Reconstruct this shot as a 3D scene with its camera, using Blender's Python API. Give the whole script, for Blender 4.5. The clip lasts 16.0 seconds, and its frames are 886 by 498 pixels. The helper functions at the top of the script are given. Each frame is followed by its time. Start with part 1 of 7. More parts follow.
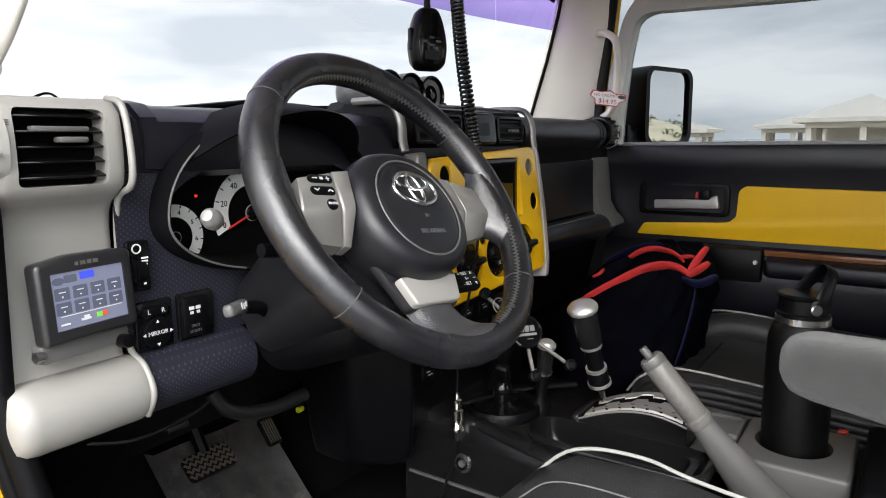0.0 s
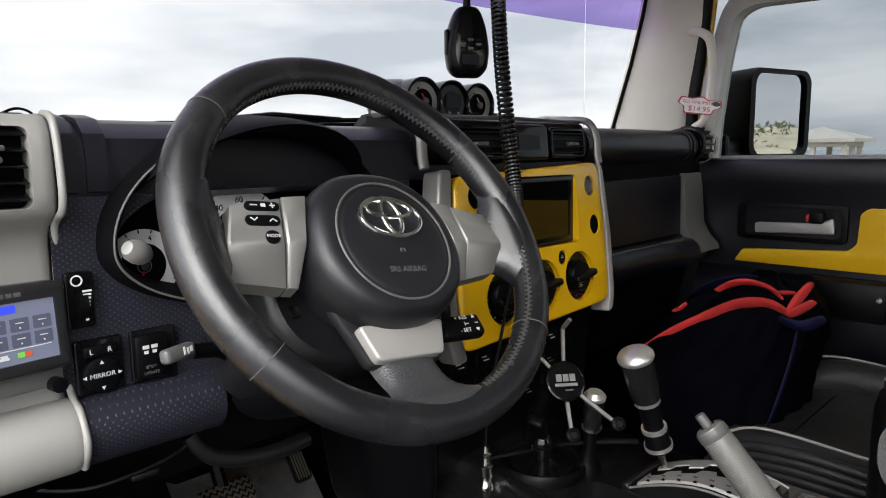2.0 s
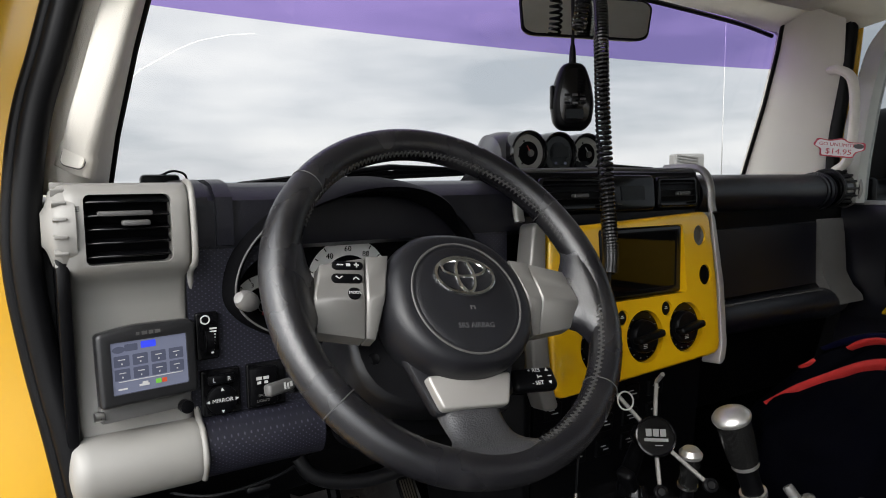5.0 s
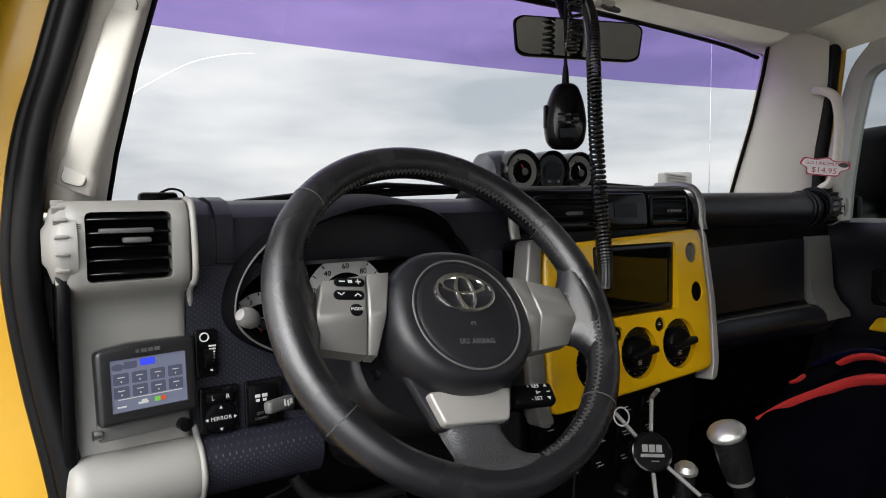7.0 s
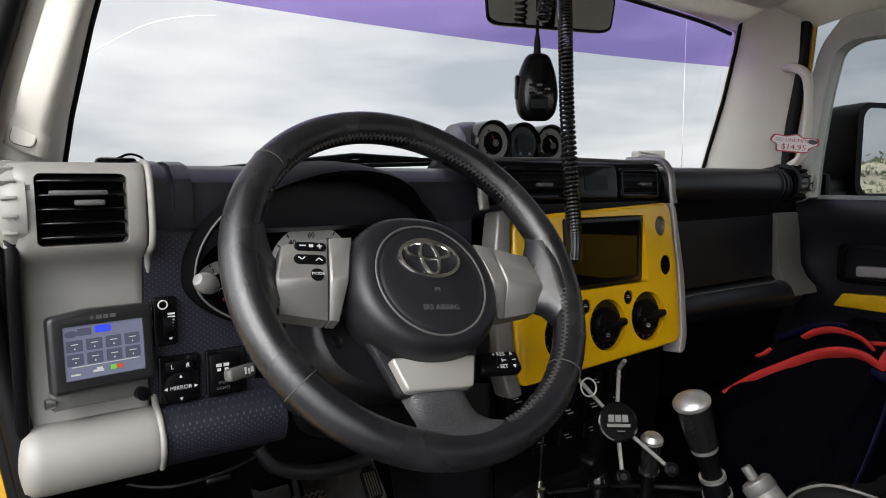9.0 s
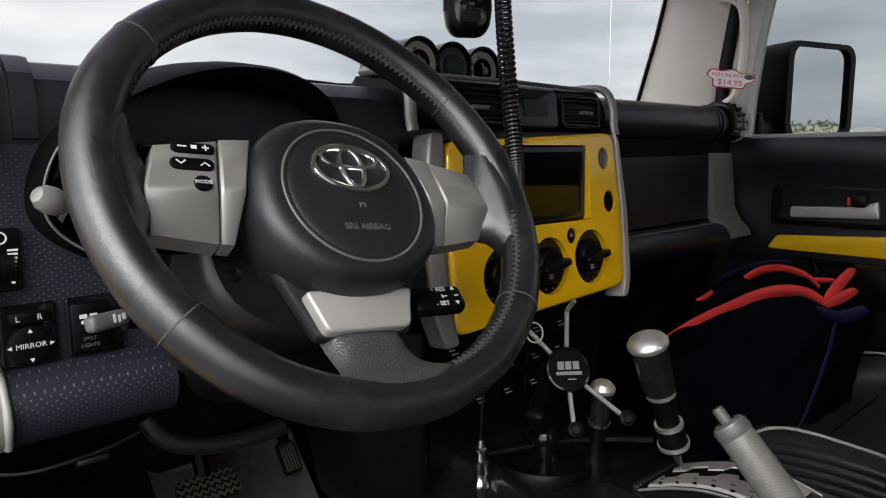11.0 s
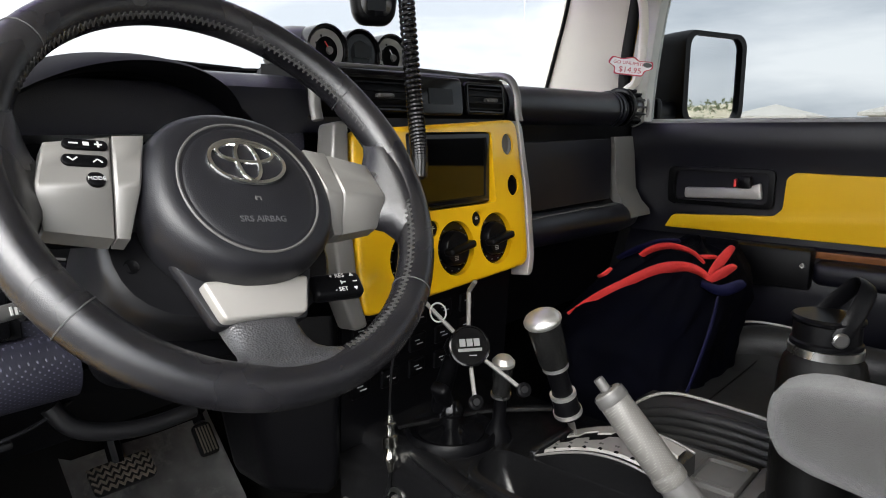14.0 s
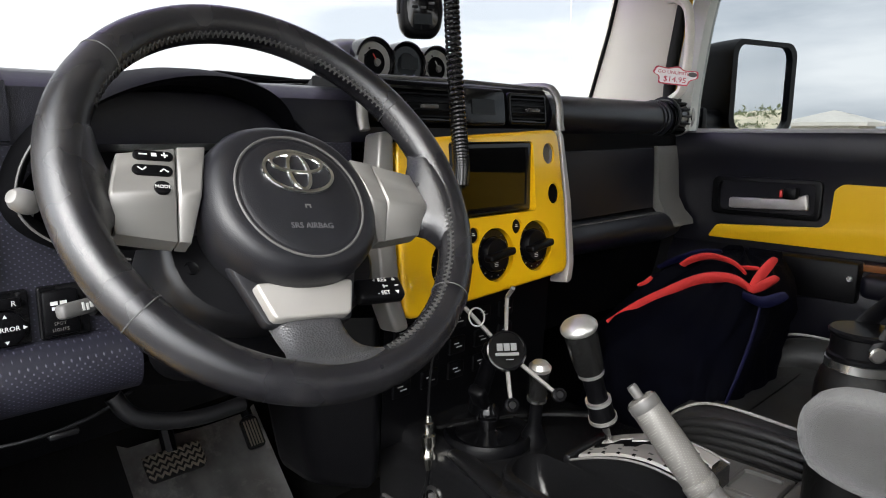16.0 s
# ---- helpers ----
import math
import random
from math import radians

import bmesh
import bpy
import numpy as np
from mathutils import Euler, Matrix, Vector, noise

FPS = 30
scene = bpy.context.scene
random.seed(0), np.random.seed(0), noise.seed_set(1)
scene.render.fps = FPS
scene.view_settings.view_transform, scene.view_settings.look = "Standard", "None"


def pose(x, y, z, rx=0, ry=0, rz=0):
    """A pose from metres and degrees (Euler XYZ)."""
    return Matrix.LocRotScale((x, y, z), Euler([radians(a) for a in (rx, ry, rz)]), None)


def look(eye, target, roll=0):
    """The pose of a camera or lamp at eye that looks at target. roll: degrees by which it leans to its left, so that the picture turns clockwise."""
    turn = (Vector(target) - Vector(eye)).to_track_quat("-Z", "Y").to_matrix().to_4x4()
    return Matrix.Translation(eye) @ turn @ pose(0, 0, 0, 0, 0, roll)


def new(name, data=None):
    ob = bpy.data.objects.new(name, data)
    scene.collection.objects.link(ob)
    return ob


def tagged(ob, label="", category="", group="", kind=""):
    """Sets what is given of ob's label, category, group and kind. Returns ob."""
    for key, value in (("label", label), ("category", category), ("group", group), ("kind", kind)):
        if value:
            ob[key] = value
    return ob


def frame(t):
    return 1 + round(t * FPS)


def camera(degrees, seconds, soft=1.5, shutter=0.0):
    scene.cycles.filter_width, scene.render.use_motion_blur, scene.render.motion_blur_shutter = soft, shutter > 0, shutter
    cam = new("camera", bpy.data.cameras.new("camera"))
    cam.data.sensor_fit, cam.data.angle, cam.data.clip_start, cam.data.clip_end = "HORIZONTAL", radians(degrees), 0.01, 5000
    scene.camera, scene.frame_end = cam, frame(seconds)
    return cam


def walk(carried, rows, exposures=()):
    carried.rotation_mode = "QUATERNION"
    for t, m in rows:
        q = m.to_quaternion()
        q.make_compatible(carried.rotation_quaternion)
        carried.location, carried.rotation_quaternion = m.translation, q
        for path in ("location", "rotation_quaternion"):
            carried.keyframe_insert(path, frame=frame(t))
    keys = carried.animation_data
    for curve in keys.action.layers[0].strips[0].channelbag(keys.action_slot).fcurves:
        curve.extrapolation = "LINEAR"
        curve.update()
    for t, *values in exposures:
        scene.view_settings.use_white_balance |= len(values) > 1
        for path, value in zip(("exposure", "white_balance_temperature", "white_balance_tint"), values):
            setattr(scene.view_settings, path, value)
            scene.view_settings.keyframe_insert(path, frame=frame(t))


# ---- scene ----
cam = camera(67.0, 16.0, soft=1.0)
PATH = [
    (0, (-0.982, 0.255, 1.298), (0.638, 1.384, 0.983), -0.6),
    (0.5, (-0.959, 0.286, 1.308), (0.641, 1.449, 1.011), -0.5),
    (1, (-0.912, 0.302, 1.305), (0.623, 1.552, 1.021), -0.6),
    (1.5, (-0.845, 0.254, 1.301), (0.643, 1.561, 1.025), -0.6),
    (2, (-0.797, 0.238, 1.304), (0.603, 1.639, 1.023), -0.7),
    (2.5, (-0.762, 0.218, 1.302), (0.548, 1.701, 1.014), -0.6),
    (3, (-0.755, 0.205, 1.306), (0.47, 1.759, 1.017), -0.4),
    (3.5, (-0.763, 0.192, 1.313), (0.395, 1.797, 1.027), -0.2),
    (4, (-0.765, 0.172, 1.331), (0.328, 1.826, 1.071), -0.1),
    (4.5, (-0.767, 0.155, 1.342), (0.288, 1.839, 1.111), -0.3),
    (7, (-0.785, 0.156, 1.341), (0.307, 1.825, 1.191), -0.5),
    (7.5, (-0.786, 0.155, 1.34), (0.316, 1.817, 1.189), -0.3),
    (8, (-0.778, 0.153, 1.332), (0.338, 1.805, 1.167), -0.1),
    (10.5, (-0.753, 0.216, 1.297), (0.511, 1.743, 1.029), -0.3),
    (11, (-0.706, 0.26, 1.26), (0.624, 1.726, 0.976), -0.4),
    (11.5, (-0.668, 0.267, 1.254), (0.701, 1.691, 0.943), -0.5),
    (12, (-0.663, 0.258, 1.261), (0.781, 1.598, 0.918), -0.3),
    (12.5, (-0.668, 0.24, 1.28), (0.826, 1.518, 0.913), -0.0),
    (13, (-0.684, 0.235, 1.273), (0.821, 1.498, 0.899), -0.1),
    (13.5, (-0.702, 0.226, 1.276), (0.796, 1.499, 0.908), -0.1),
    (14, (-0.708, 0.215, 1.276), (0.76, 1.525, 0.919), -0.1),
    (14.5, (-0.716, 0.21, 1.281), (0.721, 1.555, 0.926), 0.0),
    (15, (-0.723, 0.201, 1.283), (0.69, 1.572, 0.928), 0.1),
    (15.5, (-0.725, 0.197, 1.282), (0.668, 1.589, 0.933), 0.1),
    (16, (-0.724, 0.193, 1.284), (0.655, 1.6, 0.938), 0.3),
]
EXPOSURES = [(0.0, 0.77), (1.0, 0.60), (2.0, 0.48), (3.5, 0.42), (4.5, 0.2), (7.0, 0.2), (8.0, 0.21), (10.5, 0.25), (11.0, 0.22), (11.5, 0.36), (12.5, 0.85), (14.0, 0.95), (16.0, 0.95)]
walk(cam, [(t, look(eye, target, roll)) for t, eye, target, roll in PATH], EXPOSURES)


# ---- light ----
def build_world():
    world = bpy.data.worlds.new("overcast_sky")
    scene.world = world
    world.use_nodes = True
    nt = world.node_tree
    nt.nodes.clear()
    out = nt.nodes.new("ShaderNodeOutputWorld")
    sky = nt.nodes.new("ShaderNodeTexSky")
    sky.sky_type = "NISHITA"
    sky.sun_disc = False
    sky.sun_elevation, sky.sun_rotation = radians(34), radians(240)
    clear = nt.nodes.new("ShaderNodeBackground")
    clear.inputs[1].default_value = 0.1
    nt.links.new(sky.outputs[0], clear.inputs[0])
    co = nt.nodes.new("ShaderNodeTexCoord")
    mp = nt.nodes.new("ShaderNodeMapping")
    mp.inputs["Scale"].default_value = (1.0, 1.0, 4.5)
    nt.links.new(co.outputs["Generated"], mp.inputs[0])
    big = nt.nodes.new("ShaderNodeTexNoise")
    big.inputs["Scale"].default_value, big.inputs["Detail"].default_value, big.inputs["Roughness"].default_value = 2.3, 7, 0.52
    nt.links.new(mp.outputs[0], big.inputs[0])
    tone = nt.nodes.new("ShaderNodeValToRGB")
    e = tone.color_ramp.elements
    e[0].position, e[0].color = 0.34, (0.50, 0.54, 0.59, 1)
    e[1].position, e[1].color = 0.66, (1.0, 1.0, 1.0, 1)
    mid = tone.color_ramp.elements.new(0.5)
    mid.color = (0.78, 0.80, 0.83, 1)
    nt.links.new(big.outputs[0], tone.inputs[0])
    cloud = nt.nodes.new("ShaderNodeBackground")
    cloud.inputs[1].default_value = SKY
    nt.links.new(tone.outputs[0], cloud.inputs[0])
    # the veil of cloud is brighter round the hidden sun
    dot = nt.nodes.new("ShaderNodeVectorMath")
    dot.operation = "DOT_PRODUCT"
    dot.inputs[1].default_value = SUN_WAY
    nt.links.new(co.outputs["Generated"], dot.inputs[0])
    halo = nt.nodes.new("ShaderNodeMapRange")
    halo.interpolation_type = "SMOOTHSTEP"
    halo.inputs[1].default_value, halo.inputs[2].default_value = -0.15, 1.0
    halo.inputs[3].default_value, halo.inputs[4].default_value = SKY, SKY * 4.6
    nt.links.new(dot.outputs["Value"], halo.inputs[0])
    nt.links.new(halo.outputs[0], cloud.inputs[1])
    mix = nt.nodes.new("ShaderNodeMixShader")
    mix.inputs[0].default_value = 0.93
    nt.links.new(clear.outputs[0], mix.inputs[1])
    nt.links.new(cloud.outputs[0], mix.inputs[2])
    nt.links.new(mix.outputs[0], out.inputs[0])


SKY = 1.05
SUN_WAY = Vector((-0.72, -0.42, 0.56)).normalized()
build_world()
sun = new("sun", bpy.data.lights.new("sun", "SUN"))
sun.data.energy, sun.data.angle, sun.data.color = 2.3, radians(30), (1.0, 0.97, 0.92)
sun.matrix_world = look(tuple(10 * SUN_WAY), (0, 0, 0))


# ---- materials ----
def mat(name, color, rough=0.5, metal=0.0, var=0.12, scale=40.0, bump=0.0, bump_scale=400.0, coat=0.0, spec=0.5, dots=0.0, wear=0.0, sheen=0.0, slope="SUBTRACT"):
    """Two scales of colour and gloss variation, fine relief, and where asked a moulded dot pattern or scuffs."""
    m = bpy.data.materials.new(name)
    m.use_nodes = True
    nt = m.node_tree
    b = nt.nodes["Principled BSDF"]
    L = nt.links.new
    co = nt.nodes.new("ShaderNodeTexCoord")
    n1 = nt.nodes.new("ShaderNodeTexNoise")
    n1.inputs["Scale"].default_value, n1.inputs["Detail"].default_value = scale, 4
    n2 = nt.nodes.new("ShaderNodeTexNoise")
    n2.inputs["Scale"].default_value, n2.inputs["Detail"].default_value = scale * 0.14, 3
    L(co.outputs["Object"], n1.inputs[0])
    L(co.outputs["Object"], n2.inputs[0])
    add = nt.nodes.new("ShaderNodeMath")
    add.operation = "ADD"
    L(n1.outputs[0], add.inputs[0])
    L(n2.outputs[0], add.inputs[1])
    rng = nt.nodes.new("ShaderNodeMapRange")
    rng.inputs[1].default_value, rng.inputs[2].default_value = 0.6, 1.4
    rng.inputs[3].default_value, rng.inputs[4].default_value = 1 - var, 1 + var
    L(add.outputs[0], rng.inputs[0])
    mul = nt.nodes.new("ShaderNodeMix")
    mul.data_type, mul.blend_type = "RGBA", "MULTIPLY"
    mul.inputs[0].default_value = 1.0
    mul.inputs[6].default_value = (*color, 1)
    L(rng.outputs[0], mul.inputs[7])
    base = mul.outputs[2]
    rr = nt.nodes.new("ShaderNodeMapRange")
    rr.inputs[1].default_value, rr.inputs[2].default_value = 0.3, 0.7
    rr.inputs[3].default_value, rr.inputs[4].default_value = max(0.02, rough * (1 - 0.8 * var)), min(1, rough * (1 + 0.8 * var))
    L(n2.outputs[0], rr.inputs[0])
    gloss = rr.outputs[0]
    height = None
    if bump:
        n3 = nt.nodes.new("ShaderNodeTexVoronoi" if bump_scale < 1500 else "ShaderNodeTexNoise")
        n3.inputs["Scale"].default_value = bump_scale
        L(co.outputs["Object"], n3.inputs[0])
        height = n3.outputs[0]
    if dots:
        sp = nt.nodes.new("ShaderNodeSeparateXYZ")
        L(co.outputs["Object"], sp.inputs[0])
        sz = nt.nodes.new("ShaderNodeMath")
        sz.operation = slope
        L(sp.outputs[2], sz.inputs[0])
        L(sp.outputs[1], sz.inputs[1])
        total = None
        for axis, k in ((sp.outputs[0], dots), (sz.outputs[0], dots * 0.8)):
            s = nt.nodes.new("ShaderNodeMath")
            s.operation = "MULTIPLY"
            s.inputs[1].default_value = 2 * math.pi / k
            L(axis, s.inputs[0])
            c = nt.nodes.new("ShaderNodeMath")
            c.operation = "COSINE"
            L(s.outputs[0], c.inputs[0])
            if total is None:
                total = c.outputs[0]
            else:
                t = nt.nodes.new("ShaderNodeMath")
                t.operation = "MULTIPLY"
                L(total, t.inputs[0])
                L(c.outputs[0], t.inputs[1])
                total = t.outputs[0]
        st = nt.nodes.new("ShaderNodeMapRange")
        st.inputs[1].default_value, st.inputs[2].default_value = 0.62, 0.86
        L(total, st.inputs[0])
        height = st.outputs[0]
        mx = nt.nodes.new("ShaderNodeMix")
        mx.data_type = "RGBA"
        mx.inputs[7].default_value = (*[min(1, v * (3.0 if v < 0.1 else 1.5) + 0.012) for v in color], 1)
        L(st.outputs[0], mx.inputs[0])
        L(base, mx.inputs[6])
        base = mx.outputs[2]
    if wear:
        n4 = nt.nodes.new("ShaderNodeTexNoise")
        n4.inputs["Scale"].default_value, n4.inputs["Detail"].default_value = 14, 8
        n4.inputs["Roughness"].default_value = 0.7
        L(co.outputs["Object"], n4.inputs[0])
        ws = nt.nodes.new("ShaderNodeMapRange")
        ws.inputs[1].default_value, ws.inputs[2].default_value, ws.inputs[4].default_value = 0.52, 0.72, wear
        L(n4.outputs[0], ws.inputs[0])
        mx = nt.nodes.new("ShaderNodeMix")
        mx.data_type = "RGBA"
        mx.inputs[7].default_value = (0.34, 0.32, 0.30, 1)
        L(ws.outputs[0], mx.inputs[0])
        L(base, mx.inputs[6])
        base = mx.outputs[2]
    if height is not None:
        bp = nt.nodes.new("ShaderNodeBump")
        bp.inputs["Strength"].default_value, bp.inputs["Distance"].default_value = (bump or 0.4), 0.001
        L(height, bp.inputs["Height"])
        L(bp.outputs[0], b.inputs["Normal"])
    L(base, b.inputs["Base Color"])
    L(gloss, b.inputs["Roughness"])
    b.inputs["Metallic"].default_value = metal
    b.inputs["Specular IOR Level"].default_value = spec
    b.inputs["Coat Weight"].default_value = coat
    b.inputs["Coat Roughness"].default_value = 0.06
    b.inputs["Sheen Weight"].default_value = sheen
    return m


def glass(name, color=(1, 1, 1), clear=0.84, mirror=0.03):
    """A thin pane: mostly see-through, with a weak mirror image."""
    m = bpy.data.materials.new(name)
    m.use_nodes = True
    nt = m.node_tree
    nt.nodes.clear()
    out = nt.nodes.new("ShaderNodeOutputMaterial")
    tr = nt.nodes.new("ShaderNodeBsdfTransparent")
    tr.inputs[0].default_value = (*[c * clear for c in color], 1)
    gl = nt.nodes.new("ShaderNodeBsdfGlossy")
    gl.inputs["Roughness"].default_value = 0.02
    mx = nt.nodes.new("ShaderNodeMixShader")
    mx.inputs[0].default_value = mirror
    nt.links.new(tr.outputs[0], mx.inputs[1])
    nt.links.new(gl.outputs[0], mx.inputs[2])
    nt.links.new(mx.outputs[0], out.inputs[0])
    return m


def glow(name, color, strength):
    m = bpy.data.materials.new(name)
    m.use_nodes = True
    b = m.node_tree.nodes["Principled BSDF"]
    b.inputs["Base Color"].default_value = (*[0.3 * c for c in color], 1)
    b.inputs["Roughness"].default_value = 0.25
    b.inputs["Emission Color"].default_value = (*color, 1)
    b.inputs["Emission Strength"].default_value = strength
    return m


BLACK = mat("black_plastic", (0.0022, 0.0022, 0.0027), 0.34, bump=0.2, bump_scale=900, spec=0.11)
NAVY = mat("blue_black_soft_plastic", (0.0030, 0.0030, 0.0062), 0.34, bump=0.2, bump_scale=1100, spec=0.42)
DOTTED = mat("dimpled_blue_black_plastic", (0.0105, 0.0105, 0.0165), 0.40, dots=0.0072, spec=0.36)
GLOSSB = mat("gloss_black", (0.003, 0.003, 0.0035), 0.12, spec=0.3)
# near-black for hidden parts and recesses; recess shade is put into the colour
VOID = mat("black_and_recess_shade", (0.002, 0.002, 0.0025), 0.8, spec=0.05)
LEATHER = mat("worn_black_leather", (0.0075, 0.0073, 0.0090), 0.25, bump=0.18, bump_scale=1499, var=0.42, scale=90, spec=0.70, wear=0.05)
LEATHER_G = mat("grained_leather", (0.036, 0.036, 0.039), 0.36, bump=0.5, bump_scale=520, var=0.25, spec=0.75)
HUB = mat("matt_charcoal_plastic", (0.0080, 0.0080, 0.0100), 0.38, bump=0.15, bump_scale=1300, var=0.25, spec=0.4)
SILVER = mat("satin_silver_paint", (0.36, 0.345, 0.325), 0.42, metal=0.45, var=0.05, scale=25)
# darker silver for trims; also the shaded copy for the left radio frame
SILVER_D = mat("dark_and_shaded_satin_silver", (0.205, 0.198, 0.188), 0.4, metal=0.4, var=0.06, scale=25)
WARMSIL = mat("warm_grey_paint", (0.245, 0.236, 0.220), 0.52, metal=0.15, var=0.05, scale=18)
YELLOW = mat("yellow_gloss_paint", (0.68, 0.385, 0.004), 0.28, var=0.05, scale=12, coat=0.6)
BODYY = mat("yellow_car_paint", (0.47, 0.255, 0.003), 0.36, var=0.05, scale=5, coat=0.25)
CHROME = mat("chrome", (0.75, 0.75, 0.74), 0.12, metal=1.0, var=0.08)
STEEL = mat("brushed_steel", (0.55, 0.55, 0.54), 0.28, metal=1.0, var=0.12, scale=120)
BEIGE = mat("beige_trim_plastic", (0.64, 0.605, 0.545), 0.75, bump=0.2, bump_scale=800, var=0.06, scale=10, spec=0.2)
HEADLINER = mat("beige_headliner_cloth", (0.77, 0.745, 0.67), 0.9, bump=0.4, bump_scale=1600, var=0.06, sheen=0.2)
RUBBER = mat("black_rubber", (0.0035, 0.0035, 0.004), 0.42, var=0.2, spec=0.15)
GREYRUB = mat("dimpled_grey_grip", (0.14, 0.135, 0.126), 0.42, metal=0.3, dots=0.0048, slope="ADD", spec=0.4)
GREYPL = mat("dark_grey_plastic", (0.075, 0.073, 0.071), 0.48, var=0.1, bump=0.2, bump_scale=900)
FABRIC = mat("grey_woven_fabric", (0.032, 0.0315, 0.031), 0.9, bump=0.7, bump_scale=1450, var=0.2, sheen=0.3)
SEATL = mat("black_seat_leatherette", (0.018, 0.018, 0.0185), 0.37, bump=0.45, bump_scale=500, var=0.25, spec=0.36)
PIPING = mat("white_piping", (0.27, 0.265, 0.25), 0.5, var=0.06)
# bag nylon with the footwell shade put into its colour
NAVYBAG = mat("navy_nylon_shaded", (0.0002, 0.0003, 0.0019), 0.7, bump=0.5, bump_scale=1400, var=0.4, spec=0.05)
# lighter copy of the bag navy, painted on as lit fold edges
NAVYEDGE = mat("navy_lit_folds", (0.0018, 0.0022, 0.020), 0.6, bump=0.4, bump_scale=1400, var=0.3, spec=0.2)
RED = mat("red_webbing", (0.5, 0.022, 0.02), 0.65, bump=0.6, bump_scale=1400, var=0.2)
CARPET = mat("black_carpet", (0.003, 0.003, 0.003), 0.95, spec=0.1, bump=0.8, bump_scale=1600, var=0.4)
MATT = mat("dusty_rubber_floor_mat", (0.075, 0.074, 0.073), 0.36, var=0.85, scale=22, wear=0.6)
WHITE = mat("white_print", (0.5, 0.5, 0.49), 0.5, var=0.03)
DIAL = mat("pale_dial_face", (0.62, 0.62, 0.6), 0.5, var=0.03)
REDP = mat("red_print", (0.5, 0.02, 0.02), 0.5, var=0.05)
GREENP = mat("lime_plastic", (0.55, 0.6, 0.02), 0.4, var=0.05)
ORANGE = mat("amber_reflector", (0.55, 0.16, 0.01), 0.3)
BROWN = mat("copper_brown_gloss", (0.16, 0.06, 0.02), 0.22)
MIRROR = mat("mirror_silvering", (0.78, 0.79, 0.8), 0.01, metal=1.0, var=0.0)
PINK = mat("pink_print", (0.5, 0.06, 0.09), 0.5)
CLEARP = mat("clear_acrylic_tag", (0.80, 0.76, 0.76), 0.3, var=0.05)
BOTTLE = mat("black_powder_coat", (0.0022, 0.0022, 0.0022), 0.36, bump=0.5, bump_scale=1500, spec=0.2)
STITCH = mat("grey_stitching", (0.075, 0.073, 0.07), 0.6)
CORD = mat("glossy_black_cord", (0.010, 0.010, 0.010), 0.22, spec=0.6)
THREAD = mat("waxed_black_thread", (0.035, 0.034, 0.033), 0.3, spec=0.8)
SEAM = mat("dark_thread", (0.05, 0.05, 0.05), 0.6)
DOORY = mat("satin_yellow_plastic", (0.66, 0.385, 0.006), 0.5, var=0.04, scale=12, spec=0.3)
SHROUD = mat("dark_shroud_plastic", (0.0065, 0.0065, 0.0075), 0.36, bump=0.1, bump_scale=1800, spec=0.35)
CONSOLE = mat("glossy_black_console_plastic", (0.0055, 0.0055, 0.0060), 0.19, bump=0.2, bump_scale=900, spec=0.5)
GLASS = glass("clear_glass")
TINT = glass("violet_tint_band", (0.36, 0.27, 0.60), 1.0)
SIDEGLASS = glass("side_glass", (0.95, 0.98, 1.0), 0.68, 0.0)
SCREEN = glow("lit_lcd_panel", (0.25, 0.27, 0.38), 0.30)
LCDBLUE = glow("lit_blue_key", (0.05, 0.08, 0.9), 0.6)
LCDKEY = glow("lit_dark_key", (0.16, 0.175, 0.26), 0.16)
LCDGREEN = glow("lit_green_mark", (0.25, 0.75, 0.1), 0.35)
LCDRED = glow("lit_red_mark", (0.8, 0.12, 0.05), 0.35)
REDLED = glow("red_indicator", (1.0, 0.05, 0.03), 0.4)
ALU = mat("satin_aluminium", (0.72, 0.71, 0.69), 0.36, metal=0.9, var=0.08, scale=60)
# grey for small lettering, and for sky sheen painted on the pod end
PODGREY = mat("grey_gloss_and_sky_sheen", (0.06, 0.06, 0.064), 0.3, var=0.08, spec=0.5)


def sparkle(name):
    """Fractured glass: it passes on the sky's light in all directions."""
    m = bpy.data.materials.new(name)
    m.use_nodes = True
    nt = m.node_tree
    nt.nodes.clear()
    out = nt.nodes.new("ShaderNodeOutputMaterial")
    tl = nt.nodes.new("ShaderNodeBsdfTranslucent")
    tl.inputs[0].default_value = (1, 1, 1, 1)
    tr = nt.nodes.new("ShaderNodeBsdfTransparent")
    mx = nt.nodes.new("ShaderNodeAddShader")
    tr.inputs[0].default_value = (0.6, 0.6, 0.6, 1)
    nt.links.new(tl.outputs[0], mx.inputs[0])
    nt.links.new(tr.outputs[0], mx.inputs[1])
    nt.links.new(mx.outputs[0], out.inputs[0])
    return m


CRACKED = sparkle("bright_crack_edge")
GREYLCD = mat("grey_lcd", (0.016, 0.018, 0.02), 0.35, spec=0.12)


# ---- mesh tools ----
def V(*a):
    return Vector(a)


PLACE = {}


def thing(name, loc, label, category, group="", kind=""):
    e = new(name)
    e.empty_display_size = 0.05
    e.location = loc
    PLACE[e.name] = Vector(loc)
    return tagged(e, label, category, group, kind)


def finish(bm, material, angle=38):
    me = bpy.data.meshes.new("mesh")
    bmesh.ops.recalc_face_normals(bm, faces=bm.faces)
    bm.to_mesh(me)
    bm.free()
    me.polygons.foreach_set("use_smooth", [True] * len(me.polygons))
    me.set_sharp_from_angle(angle=radians(angle))
    for mm in material if isinstance(material, (list, tuple)) else (material,):
        me.materials.append(mm)
    return me


